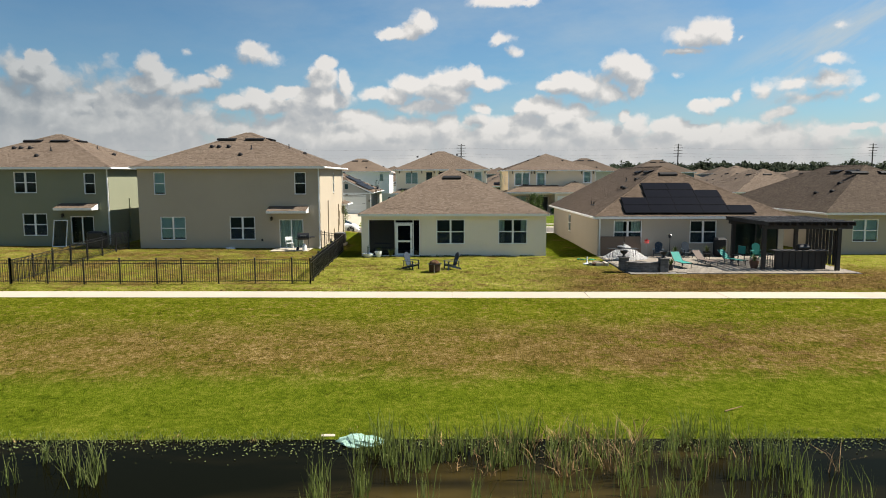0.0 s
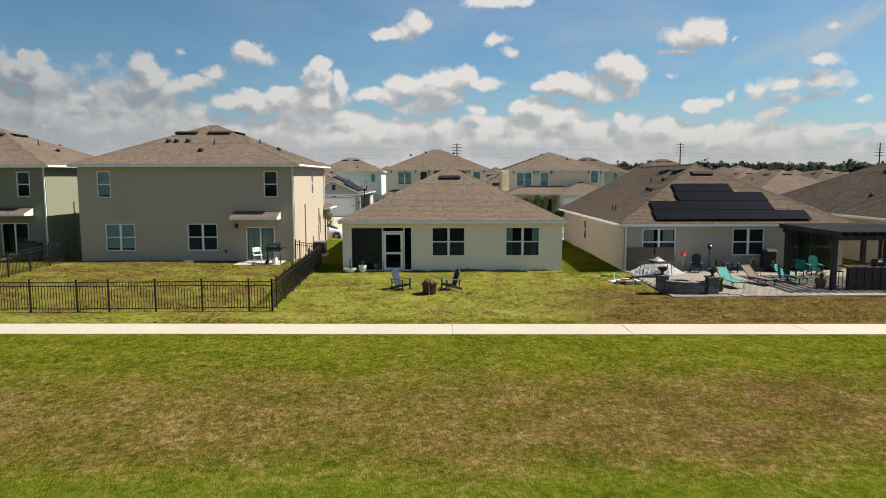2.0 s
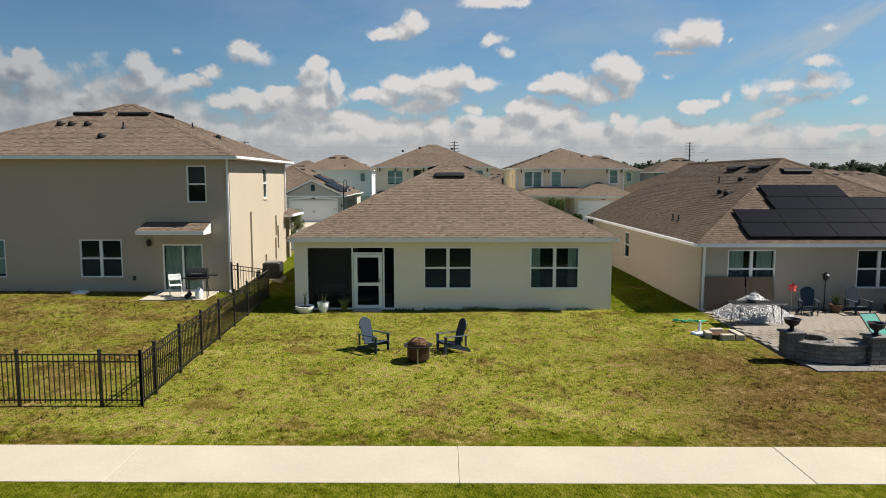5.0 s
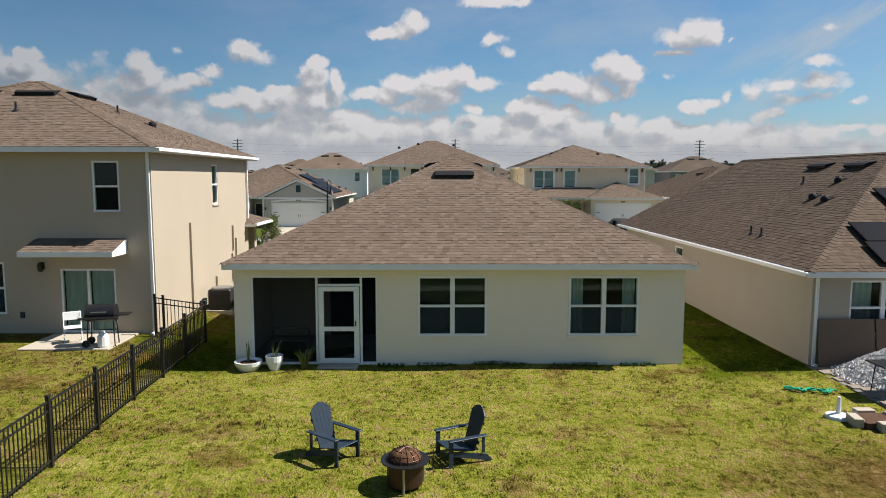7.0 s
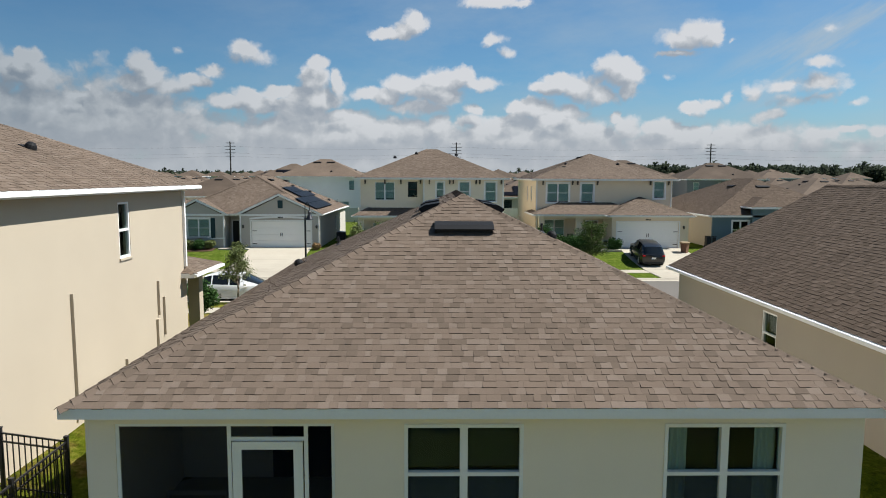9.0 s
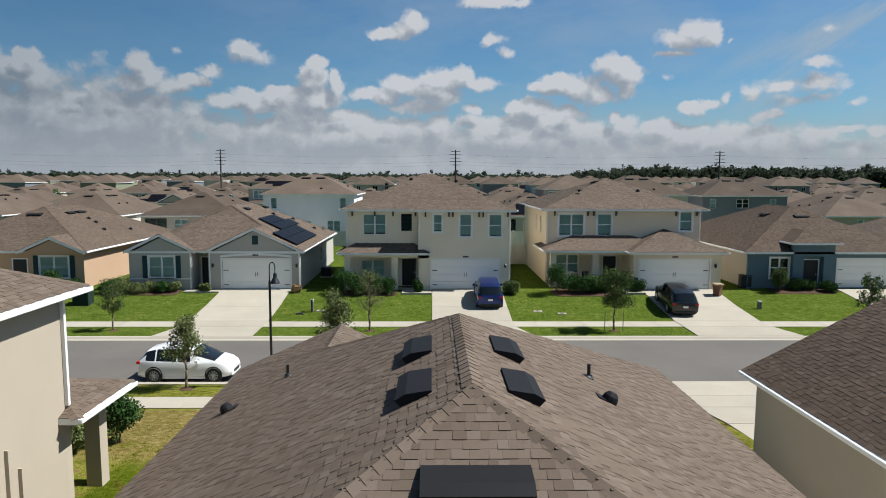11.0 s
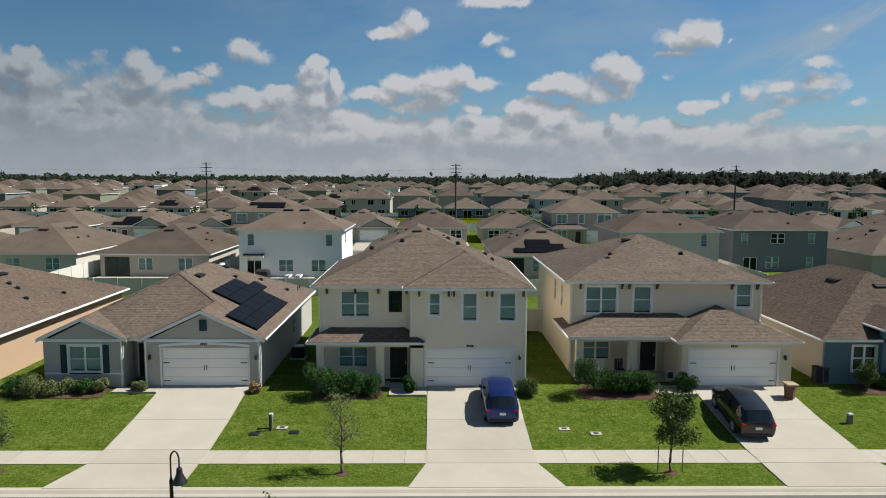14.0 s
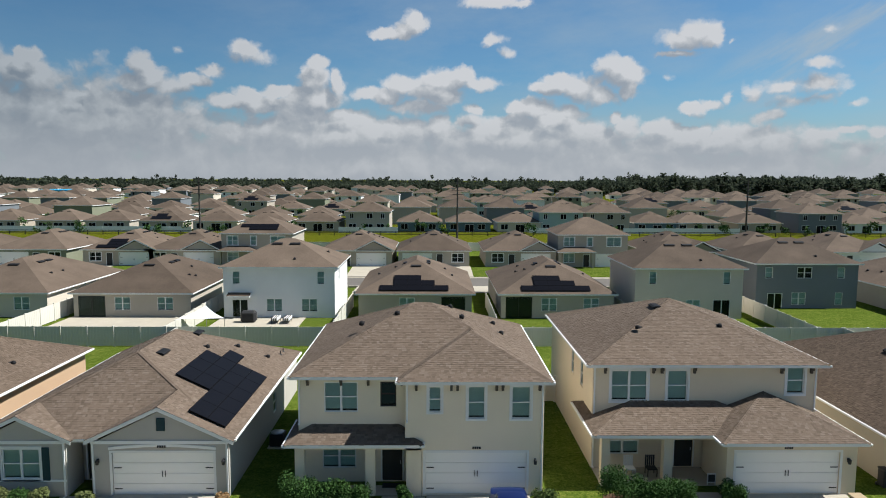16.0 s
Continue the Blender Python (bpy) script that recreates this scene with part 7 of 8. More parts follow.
def yard_fence(x0, y0, x1, y1, label, material="fencewhite", h=1.83, step=2.4):
    f = thing("yard_fence", (0, 0, 0), label, "fence", "yard fences")
    a, b = Vector((x0, y0, 0)), Vector((x1, y1, 0))
    n = max(1, int(round((b - a).length / step)))
    turn = math.atan2(b.y - a.y, b.x - a.x)
    L = (b - a).length / n
    pm = qm = None
    for i in range(n + 1):
        p = a.lerp(b, i / n)
        z = ground_z(p.x, p.y)
        if pm is None:
            ob = part("post", boxes((-.065, .065, -.065, .065, -.2, h + .06), bevel=.01), M[material], f)
            pm = ob.data
        else:
            ob = new("post", pm)
            ob.parent = f
        ob.location = (p.x, p.y, z)
        if i == n:
            break
        if qm is None:
            bm = bmesh.new()
            w = (L - .13) / 8
            line = []
            for k in range(8):
                u = .065 + k * w
                line += [(u, .006), (u + .015, .018), (u + w - .015, .018), (u + w, .006)]
            cols = [[bm.verts.new((u, s * d, zz)) for s, zz in ((-1, .06), (-1, h), (1, h), (1, .06))] for i_, (u, d) in enumerate(line) if i_ == 0 or u - line[i_ - 1][0] > 1e-6]
            for p0, p1 in zip(cols, cols[1:]):
                for e in range(4):
                    bm.faces.new((p0[e], p1[e], p1[(e + 1) % 4], p0[(e + 1) % 4]))
            bm.faces.new(cols[0])
            bm.faces.new(cols[-1][::-1])
            ob = part("panel", bm, M[material], f)
            qm = ob.data
        else:
            ob = new("panel", qm)
            ob.parent = f
        ob.location, ob.rotation_euler = (p.x, p.y, z), (0, 0, turn)


yard_fence(-72, 74.2, 66, 74.2, "long tan vinyl privacy fence between back yards")
for x in (-55.6, -40.2, -24.6, -9.6, 6.0, 20.6, 35.4):
    yard_fence(x, 74.3, x, 92, "tan vinyl privacy fence beside a back yard")
for x in (-23.4, -8.4, 6.8, 22.2, 37.6):
    yard_fence(x, 66, x, 74.1, "tan vinyl privacy fence beside a back yard")
yard_fence(5.3, 59.6, 8.3, 59.6, "tan vinyl privacy fence closing the gap between two houses", step=1.5)
for x in (-45, -28, -12.5, 6.5, 20.2, 36):
    yard_fence(x, 144, x, 152, "tan vinyl privacy fence beside a back yard")
yard_fence(-115, 152.2, 125, 152.2, "long tan vinyl privacy fence between back yards", "fencewhite", 1.83, 4.8)
for x0, x1 in ((-150, -66), (-26, -10), (26, 32), (52, 84)):
    yard_fence(x0, 196.5, x1, 196.5, "white vinyl fence behind far yards", "vinyl", 1.6, 6.0)

# ---- power line ----
wires = []
for x in (-181, -119, -56.7, 5.6, 76.4, 140, 205):
    p = thing("power_pole", (x, 176.7, .6), "tall slim grey power pole with five crossarms", "pole", "power poles")
    bm = bmesh.new()
    tube(bm, (0, 0, -.3), (0, 0, 15.1), .26, .15, 10)
    part("mast", bm, stucco("pole_grey", (.075, .068, .062)), p)
    for k, z in enumerate((14.7, 13.8, 12.9, 12.0, 11.1)):
        w = (1.2, 1.5, 1.3, 1.5, 1.2)[k]
        part("crossarm", boxes((-w, w, -.07, .07, z - .07, z + .07)), M["pole_grey"], p)
for k, z in enumerate((13.85, 12.05, 11.15)):
    w = thing("power_line", (0, 176.7, 0), "thin sagging overhead power line", "cable", "power lines")
    bm = bmesh.new()
    xs = (-181, -119, -56.7, 5.6, 76.4, 140, 205)
    rings = []
    for a, b in zip(xs, xs[1:]):
        for i in range(13):
            t = i / 12
            cz = z + .64 - 3.2 * t * (1 - t)
            if not rings or a + (b - a) * t > rings[-1][0].co.x + .1:
                rings.append([bm.verts.new((a + (b - a) * t, dy, cz + dz)) for dy, dz in ((0, .011), (.011, 0), (0, -.011), (-.011, 0))])
    for p, q in zip(rings, rings[1:]):
        for e in range(4):
            bm.faces.new((p[e], q[e], q[(e + 1) % 4], p[(e + 1) % 4]))
    part("cable", bm, M["pole_grey"], w)

# ---- distant houses ----


def far_house(storeys, color, panes, wide=12.2, deep=13.0, gable=False, pv=False, name="house"):
    h = thing(name, (0, -500, 0), f"distant {'two' if storeys == 2 else 'single'}-storey {color.split('_')[1]} house with brown roof", "house", "distant houses")
    H = 2.7 if storeys == 1 else 5.5
    part("wall", boxes((-wide / 2, wide / 2, 0, deep, -.4, H)), M[color], h)
    faces, _ = hip_faces(-wide / 2 - .4, wide / 2 + .4, -.4, deep + .4, H + .12, .45)
    verts, fs = [], []
    for f in faces:
        k = len(verts)
        verts += [tuple(p) for p in f]
        fs.append(tuple(range(k, k + len(f))))
    k = len(verts)
    z0, z1 = H - .06, H + .12
    r = link_mesh("roof", verts, fs, M["roof_far"], h)
    part("fascia", boxes((-wide / 2 - .38, wide / 2 + .38, -.38, deep + .38, z0, z1 - .01)), M["white"], r)
    spots = [(-4.2, 1.9, .8, 2.2), (3.6, 1.9, .8, 2.2)]
    if storeys == 2:
        spots += [(-4.4, 1.0, 3.7, 5.1), (.6, 1.6, 3.7, 5.1), (4.2, 1.0, 3.7, 5.1)]
    if panes:
        spots += [(0.2, 2.4, .05, 2.1)]
    elif storeys == 2:
        spots = spots[2:]
    for x, w, a, b in spots:
        if panes:
            g = part("window", boxes((x - w / 2 - .08, x + w / 2 + .08, -.05, -.002, a - .08, b + .08)), M["white"], h)
            part("pane", boxes((x - w / 2, x - .04, -.062, -.052, a, b), (x + .04, x + w / 2, -.062, -.052, a, b)), M["pv"], g)
        else:
            part("window", boxes((x - w / 2, x + w / 2, -.05, -.002, a, b)), M["pv"], h)
    for x in (-1.2, .9) if panes else ():
        part("roof_vent", boxes((x - .5, x + .5, 4.4, 4.8, H + 1.98, H + 2.4)), M["vent"], r)
    if pv:
        q = on_plane((-wide / 2 - .4, wide / 2 + .4, -.4, deep + .4), H + .14, .45, "S", -3, .8)
        put(part("solar_panel", boxes((0, 5.5, 0, 1.7, .08, .12), (1, 4, 1.75, 3.3, .08, .12)), M["pv"], h), q)
    return h


def scatter_houses():
    rng = random.Random(5)
    palette = ["stucco_pale", "stucco_cream", "stucco_pale", "stucco_white", "stucco_dove", "stucco_slate", "stucco_aqua", "stucco_sage", "stucco_white", "stucco_dove"]
    near = [far_house(1 + (i % 2), c, True, pv=i % 3 == 0) for i, c in enumerate(palette)]
    near += [far_house(1, "stucco_tan", True), far_house(1, "stucco_slate", True), far_house(2, "stucco_aqua", True)]
    far = [far_house(1 + (i % 2), c, False) for i, c in enumerate(palette)]
    FIRST = {"tan": (-121, -104.5, -32.7, 74.2, 91.8), "sand": (-90.8, -47, -137), "dove": (-76,), "cream": (-61, 23.9), "blue": (-4.1, 9.7, 62.6), "white": (122, 138)}
    for tone, xs in FIRST.items():
        src = far_house(1, "stucco_" + tone, True, pv=tone == "dove")
        for x in xs:
            copy_thing(src, pose(x, 201, .6))
        near.append(src)
    for tone, xs in {"sand": (-18.6,), "aqua": (35.6,), "dove": (48.75,), "slate": (108.9,)}.items():
        src = far_house(2, "stucco_" + tone, True)
        for x in xs:
            copy_thing(src, pose(x, 201, .6))
        near.append(src)
    y, row = 231.0, 1
    while y < 640:
        reach = 0.67 * (y - 14) + 12
        x = -reach + rng.uniform(0, 15)
        while x < reach:
            wooded = x > 105 + max(0, (640 - y)) * .12 and y > 520
            gap = rng.random() < .07 or (y > 420 and rng.random() < .12) or (-.62 < x / y < -.42 and 395 < y < 470)
            if not wooded and not gap:
                src = rng.choice(near if y < 300 else far)
                copy_thing(src, pose(x, y + rng.uniform(-1.5, 1.5), .6, 0, 0, 0) @ pose(0, 13 if row % 2 else 0, 0, 0, 0, 180 if row % 2 else 0))
            x += rng.choice((15.2, 15.2, 16.5)) if y < 350 else rng.uniform(15.5, 22)
        y += 30 if row % 2 == 0 else 44
        row += 1
    for h in near + far:
        for o in list(h.children_recursive) + [h]:
            bpy.data.objects.remove(o)


scatter_houses()
bs = thing("canopy_building", (-246, 455, .6), "distant building with a bright blue roof", "building")
part("wall", boxes((-9, 9, 0, 14, 0, 4.6)), M["stucco_white"], bs)
part("roof", boxes((-10, 10, -1, 15, 4.6, 6.0), bevel=.4), stucco("roof_azure", (.06, .32, .55)), bs)

# ---- woods on the horizon and small trees between the rows ----


def woods():
    rng = random.Random(9)
    balls = []

    def stand(x, y, h, r):
        for k in range(5):
            balls.append((x + rng.uniform(-1, 1) * r, y + rng.uniform(-1, 1) * r, .6 + h * rng.uniform(.25, .95), r * rng.uniform(.5, 1.0)))
    for _ in range(2300):
        y = rng.uniform(655, 980)
        x = rng.uniform(-.8, .8) * y
        tall = rng.random() < .05
        stand(x, y, rng.uniform(7, 11) * (1.5 if tall else 1.0) * (y / 820), rng.uniform(2.2, 4.0))
    for _ in range(520):
        y = rng.uniform(545, 660)
        x = rng.uniform(118, 480) + (y - 545) * .1
        f = min(1, (x - 110) / 60)
        stand(x, y, rng.uniform(10.5, 17.5) * (.55 + .45 * f), rng.uniform(3, 5.4))
    for _ in range(700):
        y = rng.uniform(646, 672)
        stand(rng.uniform(-.85, .85) * y, y, rng.uniform(5.5, 8.5), rng.uniform(2.4, 3.6))
    for _ in range(160):
        y = rng.uniform(560, 680)
        x = -rng.uniform(.30, .72) * y
        stand(x, y, rng.uniform(6, 11), rng.uniform(2.2, 3.6))
    tagged(leaf_cloud("woods", "wood_far", None, balls, 300000, 1.5, 12), "dark green woods along the horizon", "woods", kind="stuff")
    small = []
    for _ in range(260):
        y = rng.uniform(189.5, 199) if rng.random() < .16 else rng.uniform(225, 600)
        x = rng.uniform(-.7, .7) * y
        h = rng.uniform(1.6, 4.2)
        for k in range(4):
            small.append((x + rng.uniform(-.7, .7), y + rng.uniform(-.7, .7), .6 + h * rng.uniform(.3, .9), rng.uniform(.5, 1.0)))
    tagged(leaf_cloud("far_shrubs", "shrub", None, small, 22000, .28, 13), "scattered small trees and shrubs between far houses", "trees", kind="stuff")


woods()
ff = thing("field_fence", (0, 0, 0), "dark rail fence across the grass strip", "fence")
for i in range(80):
    if i == 0:
        first = part("post", boxes((-.08, .08, 188.5, 188.66, .3, 1.75)), M["dark"], ff)
    post = first if i == 0 else new("post", first.data)
    post.parent, post.location = ff, (-158 + i * 4, 0, 0)
for z in (.9, 1.3, 1.65):
    part("rail", boxes((-160, 160, 188.55, 188.62, z, z + .13)), M["dark"], ff)

# ---- back lawns: chairs, fire pit, pots ----


def adirondack(at, turn, mat="navy", label="dark blue slatted garden chair on the lawn", group="garden chairs", scale=.88):
    """A slatted garden chair that faces +x."""
    c = thing("garden_chair", at, label, "chair", group, turn=turn)
    for k in range(7):
        x = .44 - k * .085
        part("seat_slat", boxes((x - .037, x + .037, -.27, .27, .355 - k * .018, .377 - k * .018), bevel=.005), M[mat], c)
    lean = pose(-.13, 0, .22, 0, -17, 0)
    for k in range(5):
        y = (k - 2) * .108
        bm = bmesh.new()
        line = [(y + d, .9 - .62 * (y + d) ** 2 / .27 - .008 * (abs(d) > .04)) for d in (-.052, -.04, 0, .04, .052)]
        rows = [[bm.verts.new((sx, yy, zz)) for yy, zz in line] for sx in (-.012, .012)]
        feet = [[bm.verts.new((sx, y * .8 + d, 0)) for d in (-.042, -.03, 0, .03, .042)] for sx in (-.012, .012)]
        for i in range(4):
            bm.faces.new((feet[0][i], feet[0][i + 1], rows[0][i + 1], rows[0][i]))
            bm.faces.new((feet[1][i + 1], feet[1][i], rows[1][i], rows[1][i + 1]))
            bm.faces.new((rows[0][i], rows[0][i + 1], rows[1][i + 1], rows[1][i]))
        for i in (0, 4):
            bm.faces.new((feet[0][i], rows[0][i], rows[1][i], feet[1][i]))
        part("back_slat", bm, M[mat], c).matrix_local = lean
    for z in (.16, .56):
        part("back_rail", boxes((-.04, -.013, -.27, .27, z, z + .06)), M[mat], c).matrix_local = lean
    for s in (-1, 1):
        y = s * .3
        part("arm", boxes((-.36, .5, y - .06 + s * .03, y + .06 + s * .03, .555, .58), bevel=.008), M[mat], c)
        part("leg", boxes((.39, .48, y - .015, y + .015, 0, .555)), M[mat], c)
        part("arm_post", boxes((-.33, -.27, y - .015, y + .015, .2, .555)), M[mat], c)
        bm = bmesh.new()
        a = [(.48, .34), (.48, .25), (-.42, -.0), (-.52, -.0), (-.4, .14)]
        f0 = [bm.verts.new((px, y * .93 - .014, pz)) for px, pz in a]
        f1 = [bm.verts.new((px, y * .93 + .014, pz)) for px, pz in a]
        bm.faces.new(f0)
        bm.faces.new(f1[::-1])
        for i in range(5):
            bm.faces.new((f0[i], f0[(i + 1) % 5], f1[(i + 1) % 5], f1[i]))
        part("side_board", bm, M[mat], c)
    c.matrix_world = c.matrix_world @ Matrix.Scale(scale, 4)
    return c


adirondack(gpos(-2.5, -5.85), -38)
adirondack(gpos(-.12, -5.95), 205)
pit = thing("fire_pit", gpos(-1.13, -7.0), "bronze steel fire pit with a mesh dome", "fire pit")
M["bronze"] = surface("bronze_steel", (.06, .035, .026), .45, 40, 2, .3, metal=.7)
bm = bmesh.new()
lathe(bm, [(.28, .05), (.30, .08), (.30, .44), (.27, .44), (.26, .12)], 24)
part("bowl", bm, M["bronze"], pit)
bm = bmesh.new()
lathe(bm, [(.29, .44), (.40, .445), (.40, .465), (.29, .46)], 24)
part("rim", bm, M["iron"], pit)
for k in range(3):
    a = .5 + k * 2.094
    bm = bmesh.new()
    tube(bm, (.34 * math.cos(a), .34 * math.sin(a), 0), (.34 * math.cos(a), .34 * math.sin(a), .46), .022, .022, 6)
    part("leg", bm, M["steel"], pit)
bm = bmesh.new()
for k in range(14):
    a = k * math.pi / 7
    prev = None
    for j in range(7):
        e = j * math.pi / 12
        cur = Vector((.28 * math.cos(e) * math.cos(a), .28 * math.cos(e) * math.sin(a), .46 + .2 * math.sin(e)))
        if prev is not None:
            tube(bm, prev, cur, .007, .007, 4)
        prev = cur
for e in (.25, .6, 1.0):
    prev = None
    for j in range(25):
        a = j * math.pi / 12
        cur = Vector((.28 * math.cos(e) * math.cos(a), .28 * math.cos(e) * math.sin(a), .46 + .2 * math.sin(e)))
        if prev is not None:
            tube(bm, prev, cur, .006, .006, 4)
        prev = cur
part("dome_ribs", bm, M["bronze"], pit)
bm = bmesh.new()
lathe(bm, [(.275 * math.cos(j * math.pi / 14), .46 + .197 * math.sin(j * math.pi / 14)) for j in range(7)] + [(.02, .657)], 24)
part("mesh_dome", bm, screen_mat("bronze_mesh", .62, (.16, .085, .045)), pit, "fine bronze mesh", smooth=True)


def pot(at, r, h, label, mat="vinyl", flare=1.25):
    p = thing("plant_pot", at, label, "pot", "plant pots")
    bm = bmesh.new()
    lathe(bm, [(r * .8, 0), (r * flare * .95, h * .6), (r * flare, h), (r * flare * .9, h), (r * flare * .8, h * .85)], 18)
    part("vessel", bm, M[mat], p)
    bm = bmesh.new()
    lathe(bm, [(r * flare * .82, h * .84), (.01, h * .88)], 14)
    part("soil", bm, M["mulch"], p)
    return p


def spiky(parent, at, n, h, seed, mat="leaf_light", width=.03, spread=.5):
    rng = random.Random(seed)
    verts, faces = [], []
    for k in range(n):
        a, r = rng.uniform(0, 2 * math.pi), rng.uniform(.15, 1) * spread
        hh = h * rng.uniform(.6, 1.1)
        d = Vector((math.cos(a), math.sin(a), 0))
        s = Vector((-d.y, d.x, 0)) * width
        b = Vector(at) + d * rng.uniform(0, .06)
        m1 = b + d * r * .4 * hh + Vector((0, 0, hh * .6))
        t = b + d * r * hh + Vector((0, 0, hh * rng.uniform(.7, 1)))
        i = len(verts)
        verts += [tuple(b - s), tuple(b + s), tuple(m1 + s), tuple(m1 - s), tuple(t)]
        faces += [(i, i + 1, i + 2, i + 3), (i + 3, i + 2, i + 4)]
    return tagged(link_mesh("leaves", verts, faces, M[mat], parent), kind="stuff")


p = pot(gpos(-5.5, -.42), .3, .24, "white tyre-shaped planter with a small stem", flare=1.2)
spiky(p, (0, 0, .2), 8, .75, 1, "leaf", .012, .15)
p = pot(gpos(-4.82, -.42), .17, .38, "white flared pot with a drooping plant", flare=1.35)
spiky(p, (0, 0, .3), 14, .55, 2, "leaf_light", .014, .8)
p = thing("agave_plant", gpos(-4.05, -.38), "grey-green spiky potted plant by the wall", "plant")
spiky(p, (0, 0, 0), 60, .62, 3, "leaf_light", .022, .75)
for i, (x, w) in enumerate(((-.5, 1.1), (1.2, 1.5), (3.2, 1.2), (4.9, 1.0), (-1.7, .8))):
    g = thing("weed_strip", gpos(x, -.12), "low dark weeds along the wall foot", "weeds", "weeds by the wall")
    tagged(leaf_cloud("foliage", "shrub", g, [(k * .12 - w / 2, 0, .04, .07) for k in range(int(w / .12))], 220, .03, 300 + i), kind="stuff")

# ---- two-storey neighbour's slab, grill, chair ----
sl2 = part("patio_slab", boxes((-12.1, -9.6, .55, 2.5, .0, .30), bevel=.015), M["concrete"], None)
tagged(sl2, "pale concrete patio slab below a glazed slider", "patio", kind="structure")


def grill(at, turn):
    g = thing("barbecue_grill", at, "black barrel barbecue grill on a patio slab", "grill", turn=turn)
    bm = bmesh.new()
    tube(bm, (-.38, 0, .92), (.38, 0, .92), .25, .25, 16)
    part("barrel", bm, M["black"], g)
    part("shelf", boxes((-.5, .5, -.5, -.27, .82, .85)), M["black"], g)
    part("shelf", boxes((.4, .75, -.2, .2, .86, .89)), M["black"], g)
    for x in (-.36, .36):
        for y in (-.2, .2):
            bm = bmesh.new()
            tube(bm, (x, y, 0), (x * .9, y * .7, .8), .018, .018, 6)
            part("leg", bm, M["black"], g)
    part("handle", boxes((-.2, .2, -.33, -.3, .98, 1.01)), M["steel"], g)
    for s in (-1, 1):
        bm = bmesh.new()
        lathe(bm, [(.1, -.03), (.1, .03)], 12)
        part("wheel", bm, M["rubber"], g).matrix_local = pose(-.38, s * .24, .1, 90, 0, 0)


grill((-9.95, 1.0, .30), 10)
fc = thing("folding_chair", (-10.95, 1.3, .30), "white folding chair on a patio slab", "chair", turn=-60)
for s in (-1, 1):
    bm = bmesh.new()
    tube(bm, (.22, s * .22, 0), (-.2, s * .22, .85), .012, .012, 6)
    tube(bm, (-.22, s * .22, 0), (.2, s * .22, .45), .012, .012, 6)
    part("leg", bm, M["vinyl"], fc)
part("seat", boxes((-.2, .2, -.22, .22, .43, .46), bevel=.01), M["vinyl"], fc)
part("backrest", boxes((-.22, -.18, -.22, .22, .62, .86), bevel=.01), M["vinyl"], fc)
gb = thing("gas_bottle", (-9.85, .8, .30), "white gas bottle beside a grill", "bottle")
bm = bmesh.new()
lathe(bm, [(.13, 0), (.15, .05), (.15, .3), (.1, .37), (.05, .4), (.05, .45)], 14)
part("tank", bm, M["vinyl"], gb)
sp = thing("splash_block", gpos(-15.2, 2.2), "white plastic drain block by a wall", "drain block")
bm = bmesh.new()
lathe(bm, [(.34, 0), (.32, .06), (.1, .1), (.02, .1)], 12)
part("body", bm, M["vinyl"], sp)
# things against the far neighbour's wall
cov = thing("covered_grill", gpos(-24.6, 2.8), "grill under a black cover beside a house", "grill")
part("cover", boxes((-.6, .6, -.35, .35, 0, 1.15), bevel=.12), M["black"], cov)
ls = thing("leaning_screen", gpos(-27.6, 3.4), "dark framed screen leaning on a wall", "screen")
bm = boxes((-.5, -.44, -.02, .02, 0, 1.9), (.44, .5, -.02, .02, 0, 1.9), (-.44, .44, -.02, .02, 0, .06), (-.44, .44, -.02, .02, 1.84, 1.9))
part("frame", bm, M["white"], ls).matrix_local = pose(0, 0, 0, -12, 0, 0)
part("mesh_screen", boxes((-.44, .44, -.004, .004, .06, 1.84)), M["screen"], ls).matrix_local = pose(0, 0, 0, -12, 0, 0)

# ---- patio neighbour ----
for x0, x1, lab in ((-39.2, -26.6, "pale concrete back patio of a house"), (-23.0, -14.0, "pale concrete back patio of a white house")):
    tagged(part("patio_slab", boxes((x0, x1, 80.8, 85.98, .3, .68)), M["concrete"], None), lab, "patio", kind="structure")
patio = thing("patio", (0, 0, 0), "grey paved patio of small concrete pavers", "patio", kind="structure")
part("bed", boxes((9.3, 21.6, -8.3, -.22, -.25, .02)), M["stoneblock"], patio)
pav = None
rest_v, rest_f = [], []
count = 0
for j in range(27):
    for i in range(41):
        x, y = 9.32 + i * .3 + (j % 2) * .15, -8.28 + j * .3
        if x + .29 > 21.6 or y + .29 > -.24 or (y < -6.2 and x < 9.6 + (-6.2 - y) * 1.2):
            continue
        if count < 290 and x < 16 and y < -4:
            if pav is None:
                ob = part("paver", boxes((0, .292, 0, .292, .0, .05), bevel=.008), M["paver"], patio)
                pav = ob.data
            else:
                ob = new("paver", pav)
                ob.parent = patio
            ob.location = (x, y, random.uniform(-.002, .003))
            count += 1
        else:
            k = len(rest_v)
            rest_v += [(x, y, .05), (x + .292, y, .05), (x + .292, y + .292, .05), (x, y + .292, .05), (x, y, 0), (x + .292, y, 0), (x + .292, y + .292, 0), (x, y + .292, 0)]
            rest_f += [(k, k + 1, k + 2, k + 3), (k + 4, k + 5, k + 1, k), (k + 5, k + 6, k + 2, k + 1), (k + 6, k + 7, k + 3, k + 2), (k + 7, k + 4, k, k + 3)]
tagged(link_mesh("pavers", rest_v, rest_f, M["paver"], patio), kind="stuff")

sw = thing("seat_wall", (0, 0, 0), "curved grey block wall with two pillars", "wall")


